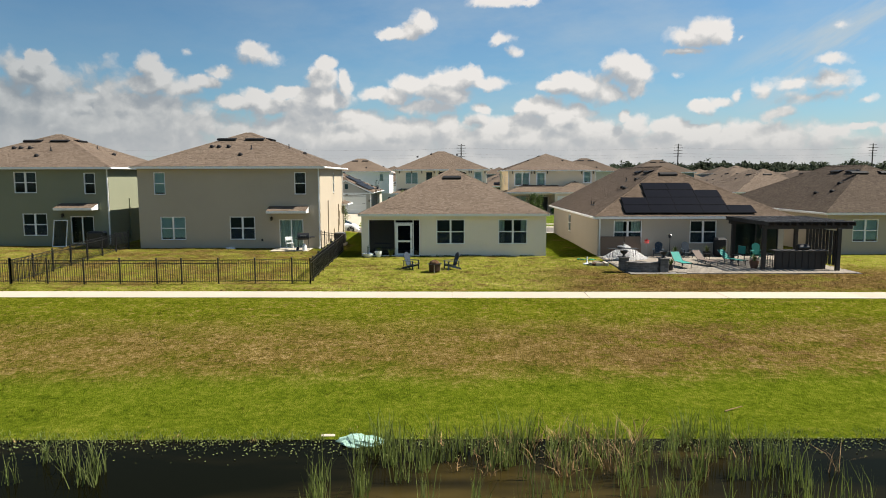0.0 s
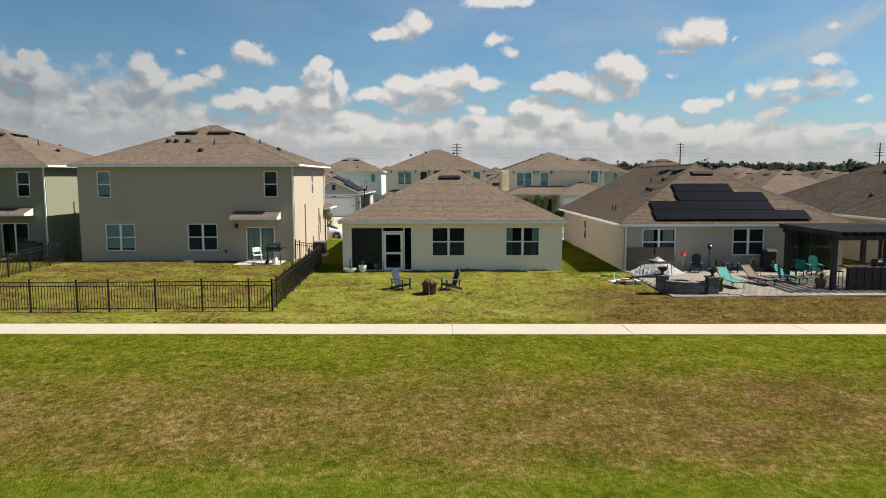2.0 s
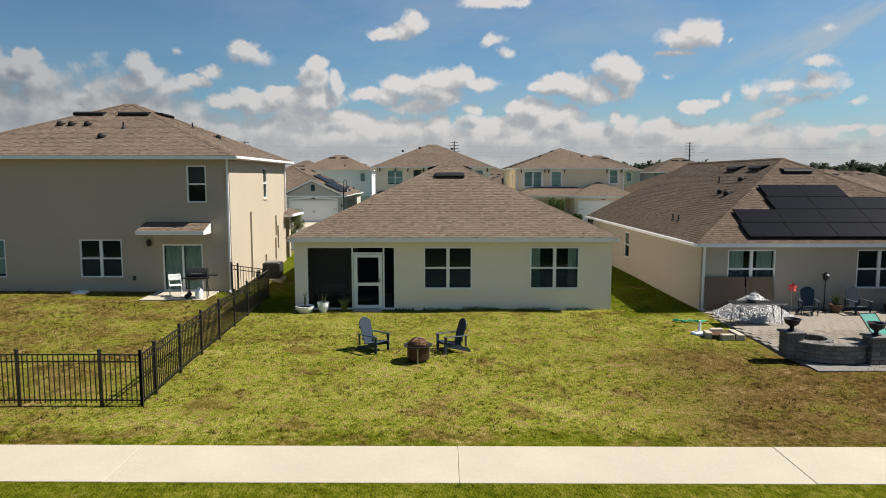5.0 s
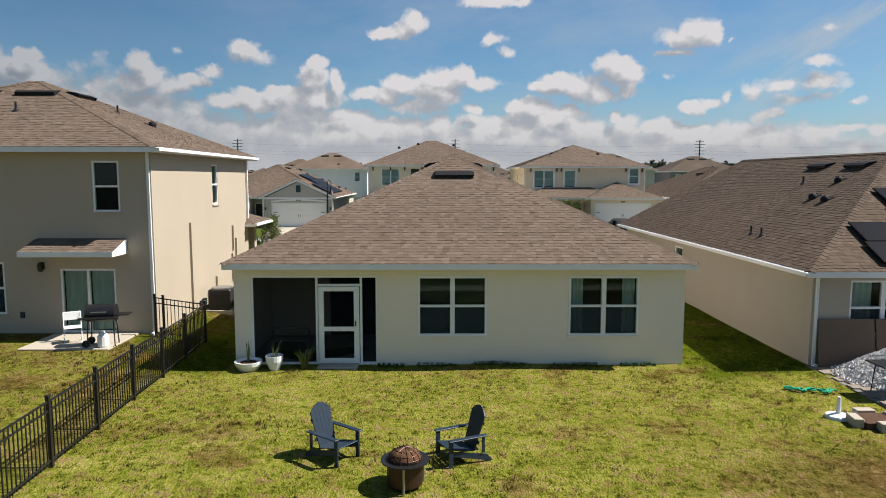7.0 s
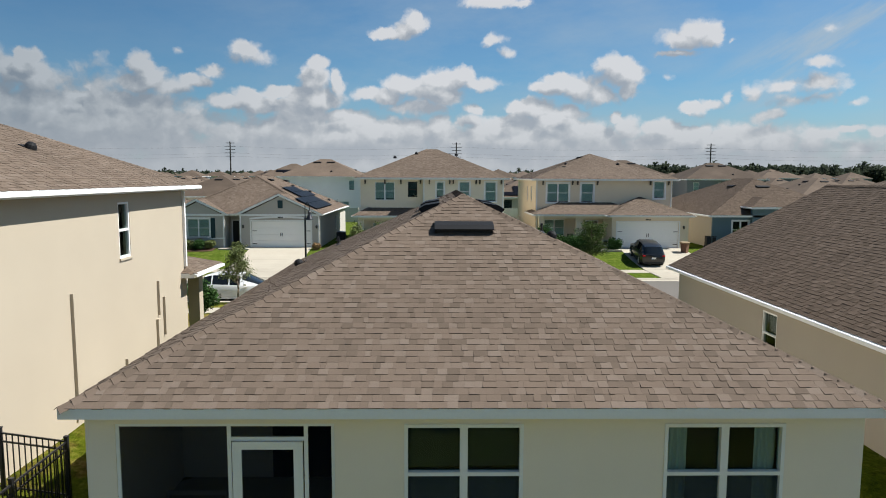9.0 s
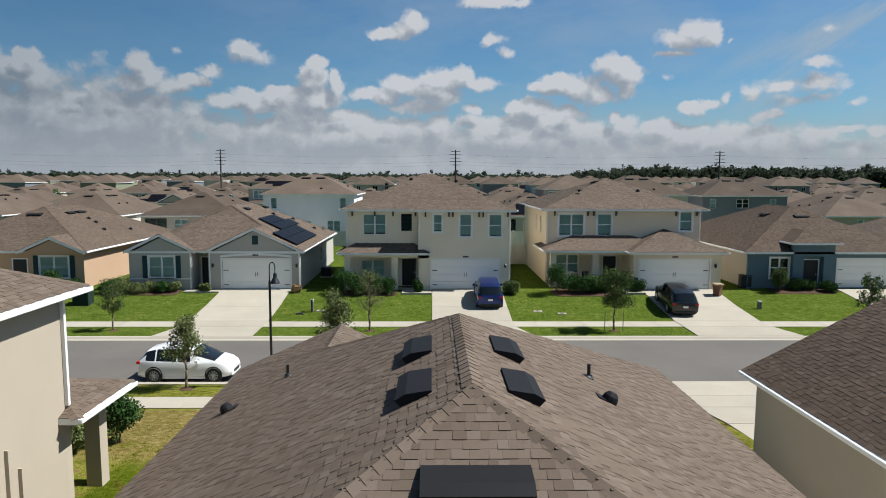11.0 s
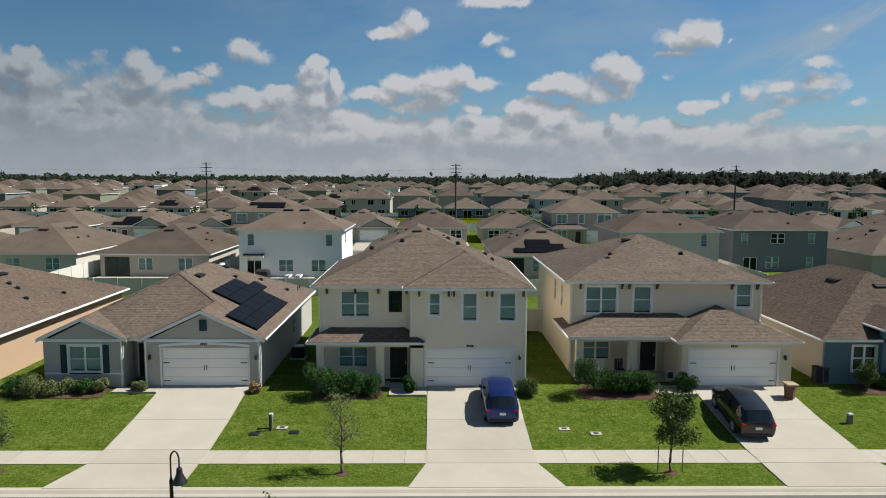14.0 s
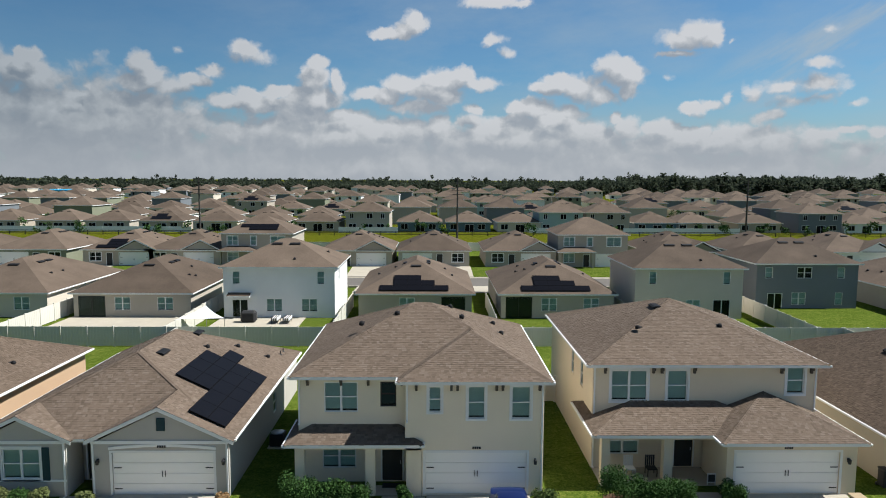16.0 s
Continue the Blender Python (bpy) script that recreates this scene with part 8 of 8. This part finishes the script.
def blocks_at(places, parent, size, name="block", mat="stoneblock"):
    me = None
    for x, y, z, turn in places:
        if me is None:
            w, d, h = size
            ob = part(name, boxes((-w / 2, w / 2, -d / 2, d / 2, 0, h), bevel=.012), M[mat], parent)
            me = ob.data
        else:
            ob = new(name, me)
            ob.parent = parent
        ob.matrix_local = pose(x, y, z, 0, 0, turn)


arc = []
for r in range(4):
    for k in range(12):
        t = (k + (.5 if r % 2 else 0)) / 12
        a = math.radians(215 + 105 * t)
        cx, cy = 10.35, -6.45
        arc.append((cx + 1.22 * math.cos(a), cy + 1.22 * math.sin(a), .04 + r * .115, math.degrees(a) + 90))
blocks_at(arc, sw, (.215, .2, .112))
caps = [(10.35 + 1.22 * math.cos(math.radians(217 + 100 * k / 9)), -6.45 + 1.22 * math.sin(math.radians(217 + 100 * k / 9)), .50, 217 + 100 * k / 9 + 90) for k in range(10)]
blocks_at(caps, sw, (.25, .28, .055), "capstone")
for px, py in ((9.25, -7.0), (11.25, -7.55)):
    blocks_at([(px + (dx if r % 2 == 0 else 0), py + (0 if r % 2 == 0 else dx), .03 + r * .115, 90 * (r % 2)) for r in range(6) for dx in (-.115, .115)], sw, (.225, .45, .112), "pillar_block")
    part("pillar_cap", boxes((px - .28, px + .28, py - .28, py + .28, .725, .785), bevel=.012), M["stoneblock"], sw)
    u = thing("garden_urn", (px, py, .785), "dark footed urn on a block pillar", "urn", "urns")
    bm = bmesh.new()
    lathe(bm, [(.12, 0), (.12, .03), (.05, .07), (.06, .12), (.17, .2), (.22, .32), (.24, .34), (.2, .34), (.15, .26)], 18)
    part("vessel", bm, M["iron"], u)
ring = thing("fire_ring", (10.4, -6.0, .05), "low round grey block fire ring", "fire pit")
blocks_at([(.48 * math.cos(a), .48 * math.sin(a), r * .1, math.degrees(a) + 90) for r in range(3) for a in [2 * math.pi * (k + .5 * (r % 2)) / 13 for k in range(13)]], ring, (.22, .16, .098))

pile = thing("gravel_pile", (10.85, -1.5, .05), "heap of white stone gravel on the patio", "gravel")
bm = bmesh.new()
lathe(bm, [(1.25, -.02), (1.0, .14), (.6, .42), (.25, .68), (.03, .8)], 22)
part("mound", bm, M["gravel"], pile)
rng = random.Random(3)
v, f = [], []
for k in range(2600):
    t = rng.random() ** .6
    a = rng.uniform(0, 2 * math.pi)
    rr = 1.38 * t
    zz = max(0, .82 * (1 - t / .95)) + rng.uniform(-.03, .04)
    s = rng.uniform(.018, .05)
    c = Vector((rr * math.cos(a), rr * math.sin(a), zz))
    i = len(v)
    v += [tuple(c + Vector(d) * s * rng.uniform(.7, 1.3)) for d in ((1, 0, 0), (-1, 0, 0), (0, 1, 0), (0, -1, 0), (0, 0, 1))]
    f += [(i, i + 2, i + 4), (i + 2, i + 1, i + 4), (i + 1, i + 3, i + 4), (i + 3, i, i + 4)]
tagged(link_mesh("loose_gravel", v, f, M["gravel"], pile), kind="stuff")
for x0, x1 in ((9.55, 11.05), (11.1, 12.15)):
    bo = thing("plywood_board", (0, 0, 0), "brown board leaning on a house wall", "board", "boards")
    part("sheet", boxes((x0, x1, -.03, .0, 0, 1.25)), stucco("board_brown", (.16, .115, .085)), bo).matrix_local = pose(0, -.42, .05, -8, 0, 0)
tbl = thing("folding_table", (10.35, -2.75, .05), "dark folding table in front of a gravel heap", "table")
part("tabletop", boxes((-.9, .9, -.35, .35, .70, .735), bevel=.01), M["iron"], tbl)
for x in (-.75, .75):
    for y in (-.28, .28):
        bm = bmesh.new()
        tube(bm, (x, y, 0), (x * .9, y, .7), .014, .014, 6)
        part("leg", bm, M["iron"], tbl)
bw = thing("serving_bowl", (10.2, -2.75, .785), "dark bowl with pale lid on a table", "bowl")
bm = bmesh.new()
lathe(bm, [(.14, 0), (.22, .1), (.23, .12), (.15, .16), (.03, .18)], 16)
part("body", bm, M["steel"], bw)
pl = thing("block_planter", gpos(8.45, -4.4), "raised bed of hollow concrete blocks", "planter")
blocks_at([(-.45, 0, 0, 80), (0, .42, 0, 0), (.42, .1, 0, 90), (.0, -.38, 0, 0), (.42, -.3, .0, 90)], pl, (.4, .2, .19), "cinder_block", "concrete")
part("soil", boxes((-.38, .35, -.3, .32, .0, .14)), M["mulch"], pl)
ho = thing("garden_hose", gpos(8.2, -2.3), "tangled green and white garden hose on the grass", "hose")
bm = bmesh.new()
prev = None
rng = random.Random(8)
for k in range(60):
    cur = Vector((-.5 + 1.0 * k / 60 + .12 * math.sin(k * .9), -.25 * k / 60 + .1 * math.cos(k * 1.1), .05 + .04 * rng.random()))
    if prev is not None:
        tube(bm, prev, cur, .02, .02, 6)
    prev = cur
part("tube", bm, stucco("hose_green", (.03, .30, .17)), ho)
su = thing("parasol_base", gpos(7.9, -4.0), "white round parasol base on the grass", "parasol base")
bm = bmesh.new()
lathe(bm, [(.26, 0), (.24, .06), (.05, .1), (.035, .45)], 16)
part("base", bm, M["vinyl"], su)
fl = thing("garden_flag", (12.1, -1.7, .05), "small red pinwheel flag on a stick", "flag")
bm = bmesh.new()
tube(bm, (0, 0, 0), (0, 0, 1.05), .01, .01, 6)
part("stick", bm, M["steel"], fl)
M["flag_red"] = surface("flag_red", (.6, .04, .03), .6)
for k in range(6):
    bm = bmesh.new()
    vs = [bm.verts.new(q) for q in ((0, -.02, 0), (.07, -.05, .09), (.03, -.02, .2), (-.03, .01, .12))]
    bm.faces.new((vs[0], vs[1], vs[2]))
    bm.faces.new((vs[0], vs[2], vs[3]))
    part("vane", bm, M["flag_red"], fl).matrix_local = pose(0, 0, 1.05, 0, k * 60, 0)
lp = thing("garden_lamp", (13.94, -.6, .05), "slim black garden lamp post by a wall", "lamp")
bm = bmesh.new()
lathe(bm, [(.11, 0), (.1, .05), (.022, .1), (.02, 1.15)], 10)
part("post", bm, M["black"], lp)
bm = bmesh.new()
lathe(bm, [(.05, 1.15), (.1, 1.22), (.1, 1.32), (.14, 1.34), (.02, 1.45)], 8)
part("lantern", bm, M["black"], lp)
adirondack((13.05, -1.1, .05), -110, "navy", "dark blue slatted garden chair on the patio", "patio chairs")
adirondack((14.85, -1.1, .05), -90, "navy", "dark blue slatted garden chair on the patio", "patio chairs")


def lounger(at, turn, mat, label):
    """A reclining chair along +x, its head at the back."""
    c = thing("sun_lounger", at, label, "lounger", "sun loungers", turn=turn)
    part("frame", boxes((-.35, 1.05, -.31, -.28, .32, .35), (-.35, 1.05, .28, .31, .32, .35), (1.03, 1.06, -.28, .28, .32, .35)), M["rubber"], c)
    part("sling_seat", boxes((-.35, 1.03, -.28, .28, .335, .345)), M[mat], c)
    lean = pose(-.35, 0, .34, 0, -50, 0)
    part("sling_back", boxes((-.006, .006, -.28, .28, 0, .78)), M[mat], c).matrix_local = lean
    part("back_frame", boxes((-.016, .016, -.31, -.28, 0, .82), (-.016, .016, .28, .31, 0, .82), (-.016, .016, -.28, .28, .79, .82)), M["rubber"], c).matrix_local = lean
    for x in (-.3, .85):
        for y in (-.29, .29):
            part("leg", boxes((x - .015, x + .015, y - .015, y + .015, 0, .33)), M["rubber"], c)
    c.matrix_world = c.matrix_world @ Matrix.Scale(.9, 4)
    return c


M["brownsling"] = surface("brown_sling", (.10, .07, .055), .8, 40, 2, .15)
lounger((12.85, -5.7, .05), -85, "teal", "teal sling sun lounger on the patio")
lounger((14.5, -5.0, .05), -72, "brownsling", "brown sling sun lounger on the patio")
lounger((16.2, -4.6, .05), -65, "teal", "teal sling sun lounger on the patio")
st = thing("side_table", (15.3, -3.3, .05), "small round dark side table on the patio", "table")
bm = bmesh.new()
lathe(bm, [(.26, .43), (.26, .46), (.02, .47)], 16)
part("tabletop", bm, M["iron"], st)
for k in range(3):
    bm = bmesh.new()
    tube(bm, (.2 * math.cos(k * 2.09), .2 * math.sin(k * 2.09), 0), (.08 * math.cos(k * 2.09), .08 * math.sin(k * 2.09), .43), .012, .012, 6)
    part("leg", bm, M["iron"], st)
for i, (x, y, r, h) in enumerate(((11.75, -7.2, .14, .3), (16.7, -6.4, .2, .42), (16.2, -1.0, .2, .35), (14.2, -.9, .18, .3), (17.2, -1.2, .2, .3))):
    p = pot((x, y, .05), r, h, ("terracotta brown pot with a leafy plant" if i % 2 else "dark pot with a leafy plant"), "bin_brown" if i % 2 else "iron")
    spiky(p, (0, 0, h * .8), 26, .55, 40 + i, "leaf" if i % 2 else "leaf_light", .02, .7)
cc = thing("covered_chair", (17.1, -.75, .05), "stacked chairs under a black cover", "chair")
part("cover", boxes((-.36, .36, -.35, .3, 0, 1.2), bevel=.12), M["rubber"], cc)
pch = thing("patio_chair", (16.9, -3.9, .05), "dark patio chair with a teal towel", "chair", turn=200)
part("seat", boxes((-.26, .26, -.26, .26, .42, .46), bevel=.01), M["iron"], pch)
part("backrest", boxes((-.28, -.24, -.26, .26, .46, .95), bevel=.01), M["iron"], pch)
for x in (-.24, .24):
    for y in (-.24, .24):
        part("leg", boxes((x - .015, x + .015, y - .015, y + .015, 0, .42)), M["iron"], pch)
tw = part("towel", boxes((-.3, -.23, -.27, .27, .5, .98), bevel=.02), M["teal"], None)
tagged(tw, "teal towel draped over a chair back", "towel").matrix_world = pch.matrix_world

# pergola
M["pergola"] = surface("pergola_stain", (.018, .014, .012), .6, 30, 2, .25)
pg = thing("pergola", (0, 0, 0), "black-stained wooden pergola with bar counter beneath", "pergola")
for x, y in ((16.95, -6.9), (20.75, -7.4), (16.95, -3.0), (20.75, -3.0)):
    part("post", boxes((x - .1, x + .1, y - .1, y + .1, .02, 2.35), bevel=.01), M["pergola"], pg)
for y in (-7.0, -3.0):
    part("beam", boxes((16.7, 21.6, y - .16, y - .11, 2.3, 2.55)), M["pergola"], pg)
    part("beam", boxes((16.7, 21.6, y + .11, y + .16, 2.3, 2.55)), M["pergola"], pg)
for k in range(13):
    x = 16.8 + k * .39
    part("rafter", boxes((x - .025, x + .025, -7.6, -2.3, 2.5, 2.68)), M["pergola"], pg)
for k in range(33):
    y = -7.5 + k * .16
    part("slat", boxes((16.7, 21.6, y - .03, y + .03, 2.682, 2.72)), M["pergola"], pg)
for k in range(9):
    part("side_slat", boxes((20.66, 20.72, -7.2 + k * .34, -7.0 + k * .34, .3, 2.2)), M["pergola"], pg)
bar = thing("bar_counter", (0, 0, .05), "dark panelled bar counter under the pergola", "bar")
part("front_panel", boxes((17.6, 20.4, -6.9, -6.8, 0, 1.0)), M["pergola"], bar)
part("top", boxes((17.5, 20.5, -7.0, -6.3, 1.0, 1.05), bevel=.01), M["stoneblock"], bar)
for k in range(8):
    part("batten", boxes((17.65 + k * .36, 17.7 + k * .36, -6.93, -6.902, .04, .98)), M["pergola"], bar)
gr = thing("bar_grill", (19.2, -6.65, 1.1), "black grill on the bar counter", "grill")
bm = bmesh.new()
tube(bm, (-.3, 0, .12), (.3, 0, .12), .2, .2, 14)
part("body", bm, M["black"], gr)
for x in (17.7, 18.35):
    sc = thing("bar_stool", (x, -6.0, .05), "dark bar stool behind the counter", "stool", "bar stools")
    part("seat", boxes((-.18, .18, -.18, .18, .7, .75), bevel=.02), M["iron"], sc)
    for a in (-.15, .15):
        for b in (-.15, .15):
            part("leg", boxes((a - .012, a + .012, b - .012, b + .012, 0, .7)), M["iron"], sc)
lt = adirondack((18.9, -2.0, .05), -100, "teal", "teal slatted garden chair under the pergola", "patio chairs")

sail = thing("shade_sail", (0, 0, 0), "white triangular shade sail on slim poles", "shade sail")
tips = [Vector((-22.9, 80.5, 3.0)), Vector((-25.0, 78.3, 2.1)), Vector((-20.4, 78.3, 2.2))]
grid = {}
bm = bmesh.new()
for i in range(7):
    for j in range(7 - i):
        a, b = i / 6, j / 6
        c = 1 - a - b
        sag = .9 * (a * b + b * c + c * a)
        q = tips[0] * a + tips[1] * b + tips[2] * c
        q = q.lerp(sum(tips, Vector()) / 3, .35 * (a * b + b * c + c * a))
        grid[i, j] = bm.verts.new((q.x, q.y, q.z - .25 * sag))
for i in range(6):
    for j in range(6 - i):
        bm.faces.new((grid[i, j], grid[i + 1, j], grid[i, j + 1]))
        if j < 5 - i:
            bm.faces.new((grid[i + 1, j], grid[i + 1, j + 1], grid[i, j + 1]))
part("cloth", bm, M["vinyl"], sail, smooth=True)
for q in tips:
    bm = bmesh.new()
    tube(bm, (q.x, q.y, ground_z(q.x, q.y) - .1), (q.x, q.y, q.z + .02), .03, .03, 8)
    part("pole", bm, M["steel"], sail)
cg = thing("covered_grill", (-19.5, 83.5, .68), "grill under a black cover on a far patio", "grill")
part("cover", boxes((-.8, .8, -.45, .45, 0, 1.2), bevel=.2), M["rubber"], cg)
for x in (-16.6, -15.4):
    lg = thing("striped_lounger", (x, 83.2, .68), "striped white and brown lounger on a far patio", "lounger", "striped loungers")
    part("frame", boxes((-.35, .35, -.8, .8, .3, .36)), M["iron"], lg)
    for a in (-.3, .3):
        for b in (-.7, .7):
            part("leg", boxes((a - .02, a + .02, b - .02, b + .02, 0, .3)), M["iron"], lg)
    for k in range(6):
        part("stripe", boxes((-.33 + k * .11, -.25 + k * .11, -.8, .9, .36, .62)), M["vinyl" if k % 2 else "brownsling"], lg)
# ---- pond edge: reeds, weeds, litter ----


def blades_mesh(points, rng, h0, h1, width, lean, verts, faces, bend=.35):
    for x, y, z in points:
        a = rng.uniform(0, 2 * math.pi)
        h = rng.uniform(h0, h1)
        l = rng.uniform(0, lean) * h
        d = (math.cos(a), math.sin(a))
        b = rng.uniform(0, math.pi)
        w = width * rng.uniform(.6, 1.3)
        sx, sy = math.cos(b) * w, math.sin(b) * w
        i = len(verts)
        m = bend
        verts += [(x - sx, y - sy, z), (x + sx, y + sy, z), (x + sx * .7 + d[0] * l * m, y + sy * .7 + d[1] * l * m, z + h * .6), (x - sx * .7 + d[0] * l * m, y - sy * .7 + d[1] * l * m, z + h * .6), (x + d[0] * l, y + d[1] * l, z + h)]
        faces += [(i, i + 1, i + 2, i + 3), (i + 3, i + 2, i + 4)]


def reed_bed(x0, x1, y0, y1, n, h0, h1, mat, seed, lean=.25, label="green reeds standing in the pond margin"):
    rng = random.Random(seed)
    v, f = [], []
    tufts = [(rng.uniform(x0, x1), rng.uniform(y0, y1)) for _ in range(max(3, n // 12))]
    pts = []
    for _ in range(n):
        tx, ty = rng.choice(tufts)
        pts.append((tx + rng.gauss(0, .09), ty + rng.gauss(0, .08), -1.45))
    blades_mesh(pts, rng, h0, h1, .0095, lean, v, f)
    tagged(link_mesh("reeds", v, f, M[mat]), label, "reeds", kind="stuff")


reed_bed(-10.2, -8.0, -29.6, -28.3, 130, .35, .95, "reed", 1, .8)
reed_bed(-3.6, 7.6, -31.4, -28.6, 900, .3, 1.15, "reed", 2, .4)
reed_bed(-2.6, 7.2, -28.8, -26.9, 1300, .2, .95, "reed", 7, .45)
reed_bed(-1.0, 3.6, -29.4, -27.0, 420, .15, .55, "reed_dry", 3, 1.8, "dry broken straw reeds in the pond margin")
reed_bed(3.0, 8.0, -29.6, -27.2, 160, .25, .8, "reed_dry", 8, 1.2, "dry broken straw reeds in the pond margin")
reed_bed(-34, 34, -27.25, -26.75, 9000, .05, .2, "reed", 5, .8, "short marsh grass on the waterline")
reed_bed(-30, 30, -27.3, -26.5, 900, .05, .16, "reed_dry", 6, 1.0, "short straw along the waterline")
rng = random.Random(21)
v, f = [], []
for k in range(7000):
    x = rng.uniform(-26, 26)
    y = -26.9 - abs(rng.gauss(0, .55))
    r = rng.uniform(.008, .026)
    i = len(v)
    t = rng.uniform(0, 3)
    for q in range(5):
        v.append((x + r * math.cos(t + q * 1.257), y + r * math.sin(t + q * 1.257), -1.415 + rng.uniform(0, .03)))
    f.append((i, i + 1, i + 2, i + 3, i + 4))
tagged(link_mesh("pond_weed", v, f, M["leaf_light"]), "small floating leaves along the pond margin", "pond weed", kind="stuff")
bag = thing("plastic_bag", (-2.75, -27.35, -1.45), "crumpled pale green plastic bag in the water", "bag")
bm = bmesh.new()
bmesh.ops.create_uvsphere(bm, u_segments=22, v_segments=12, radius=.5)
for vert in bm.verts:
    n = noise.noise(vert.co * 5.0)
    vert.co = Vector((vert.co.x * 1.15, vert.co.y * .6, max(-.02, vert.co.z * .42))) * (1 + .35 * n)
part("film", bm, stucco("bag_green", (.26, .40, .33)), bag)
for i, (x, y) in enumerate(((-3.6, -26.95),)):
    lt = thing("litter_scrap", (x, y, -1.4), "pale scrap of litter at the water edge", "litter", "litter")
    part("scrap", boxes((-.2, .16, -.07, .07, 0, .03), bevel=.012), M["concrete"], lt)
stick = thing("stick", gpos(7.3, -25.6), "dry pale stick lying on the bank", "stick")
bm = bmesh.new()
tube(bm, (-.25, 0, .02), (.28, .15, .1), .02, .01, 6)
part("wood", bm, M["reed_dry"], stick)

# ---- lawn grass ----


def lawn(x0, x1, y0, y1, tufts, h0, h1, width, seed, skip=None, lean=.8):
    """Tufts of bent blades, taller and denser where the turf is thick."""
    pr = random.Random(seed)
    v, f = [], []
    for _ in range(tufts):
        x, y = pr.uniform(x0, x1), pr.uniform(y0, y1)
        thick = noise.noise((x * .8, y * .8, 3)) + .6 * noise.noise((x * .25, y * .25, 7))
        if (skip and skip(x, y)) or thick < -.35:
            continue
        k = .6 + .7 * max(0, thick + .4)
        z = ground_z(x, y) - .01
        pts = [(x + pr.gauss(0, .045), y + pr.gauss(0, .045), z) for _ in range(pr.randint(6, 12))]
        blades_mesh(pts, pr, h0 * k, h1 * k, width, lean, v, f, .3)
    tagged(link_mesh("grass", v, f, M["blades"]), "grass blades of the lawn", "grass", kind="stuff")


def built(x, y):
    return (-6.1 < x < 6.2 and -.02 < y) or (-21.6 < x < -9 and y > 2.5) or (9.2 < x < 21.7 and y > -8.35 and (y > -6.2 or x > 9.6 + (-6.2 - y) * 1.2)) or (x > 24.6 and y > .5) or (-12.2 < x < -9.5 and y > .5)


lawn(-22, 22, -12.3, 3, 12500, .035, .085, .009, 51, built)
lawn(-32, 32, -26.9, -14.5, 11000, .02, .05, .008, 52, None, .45)
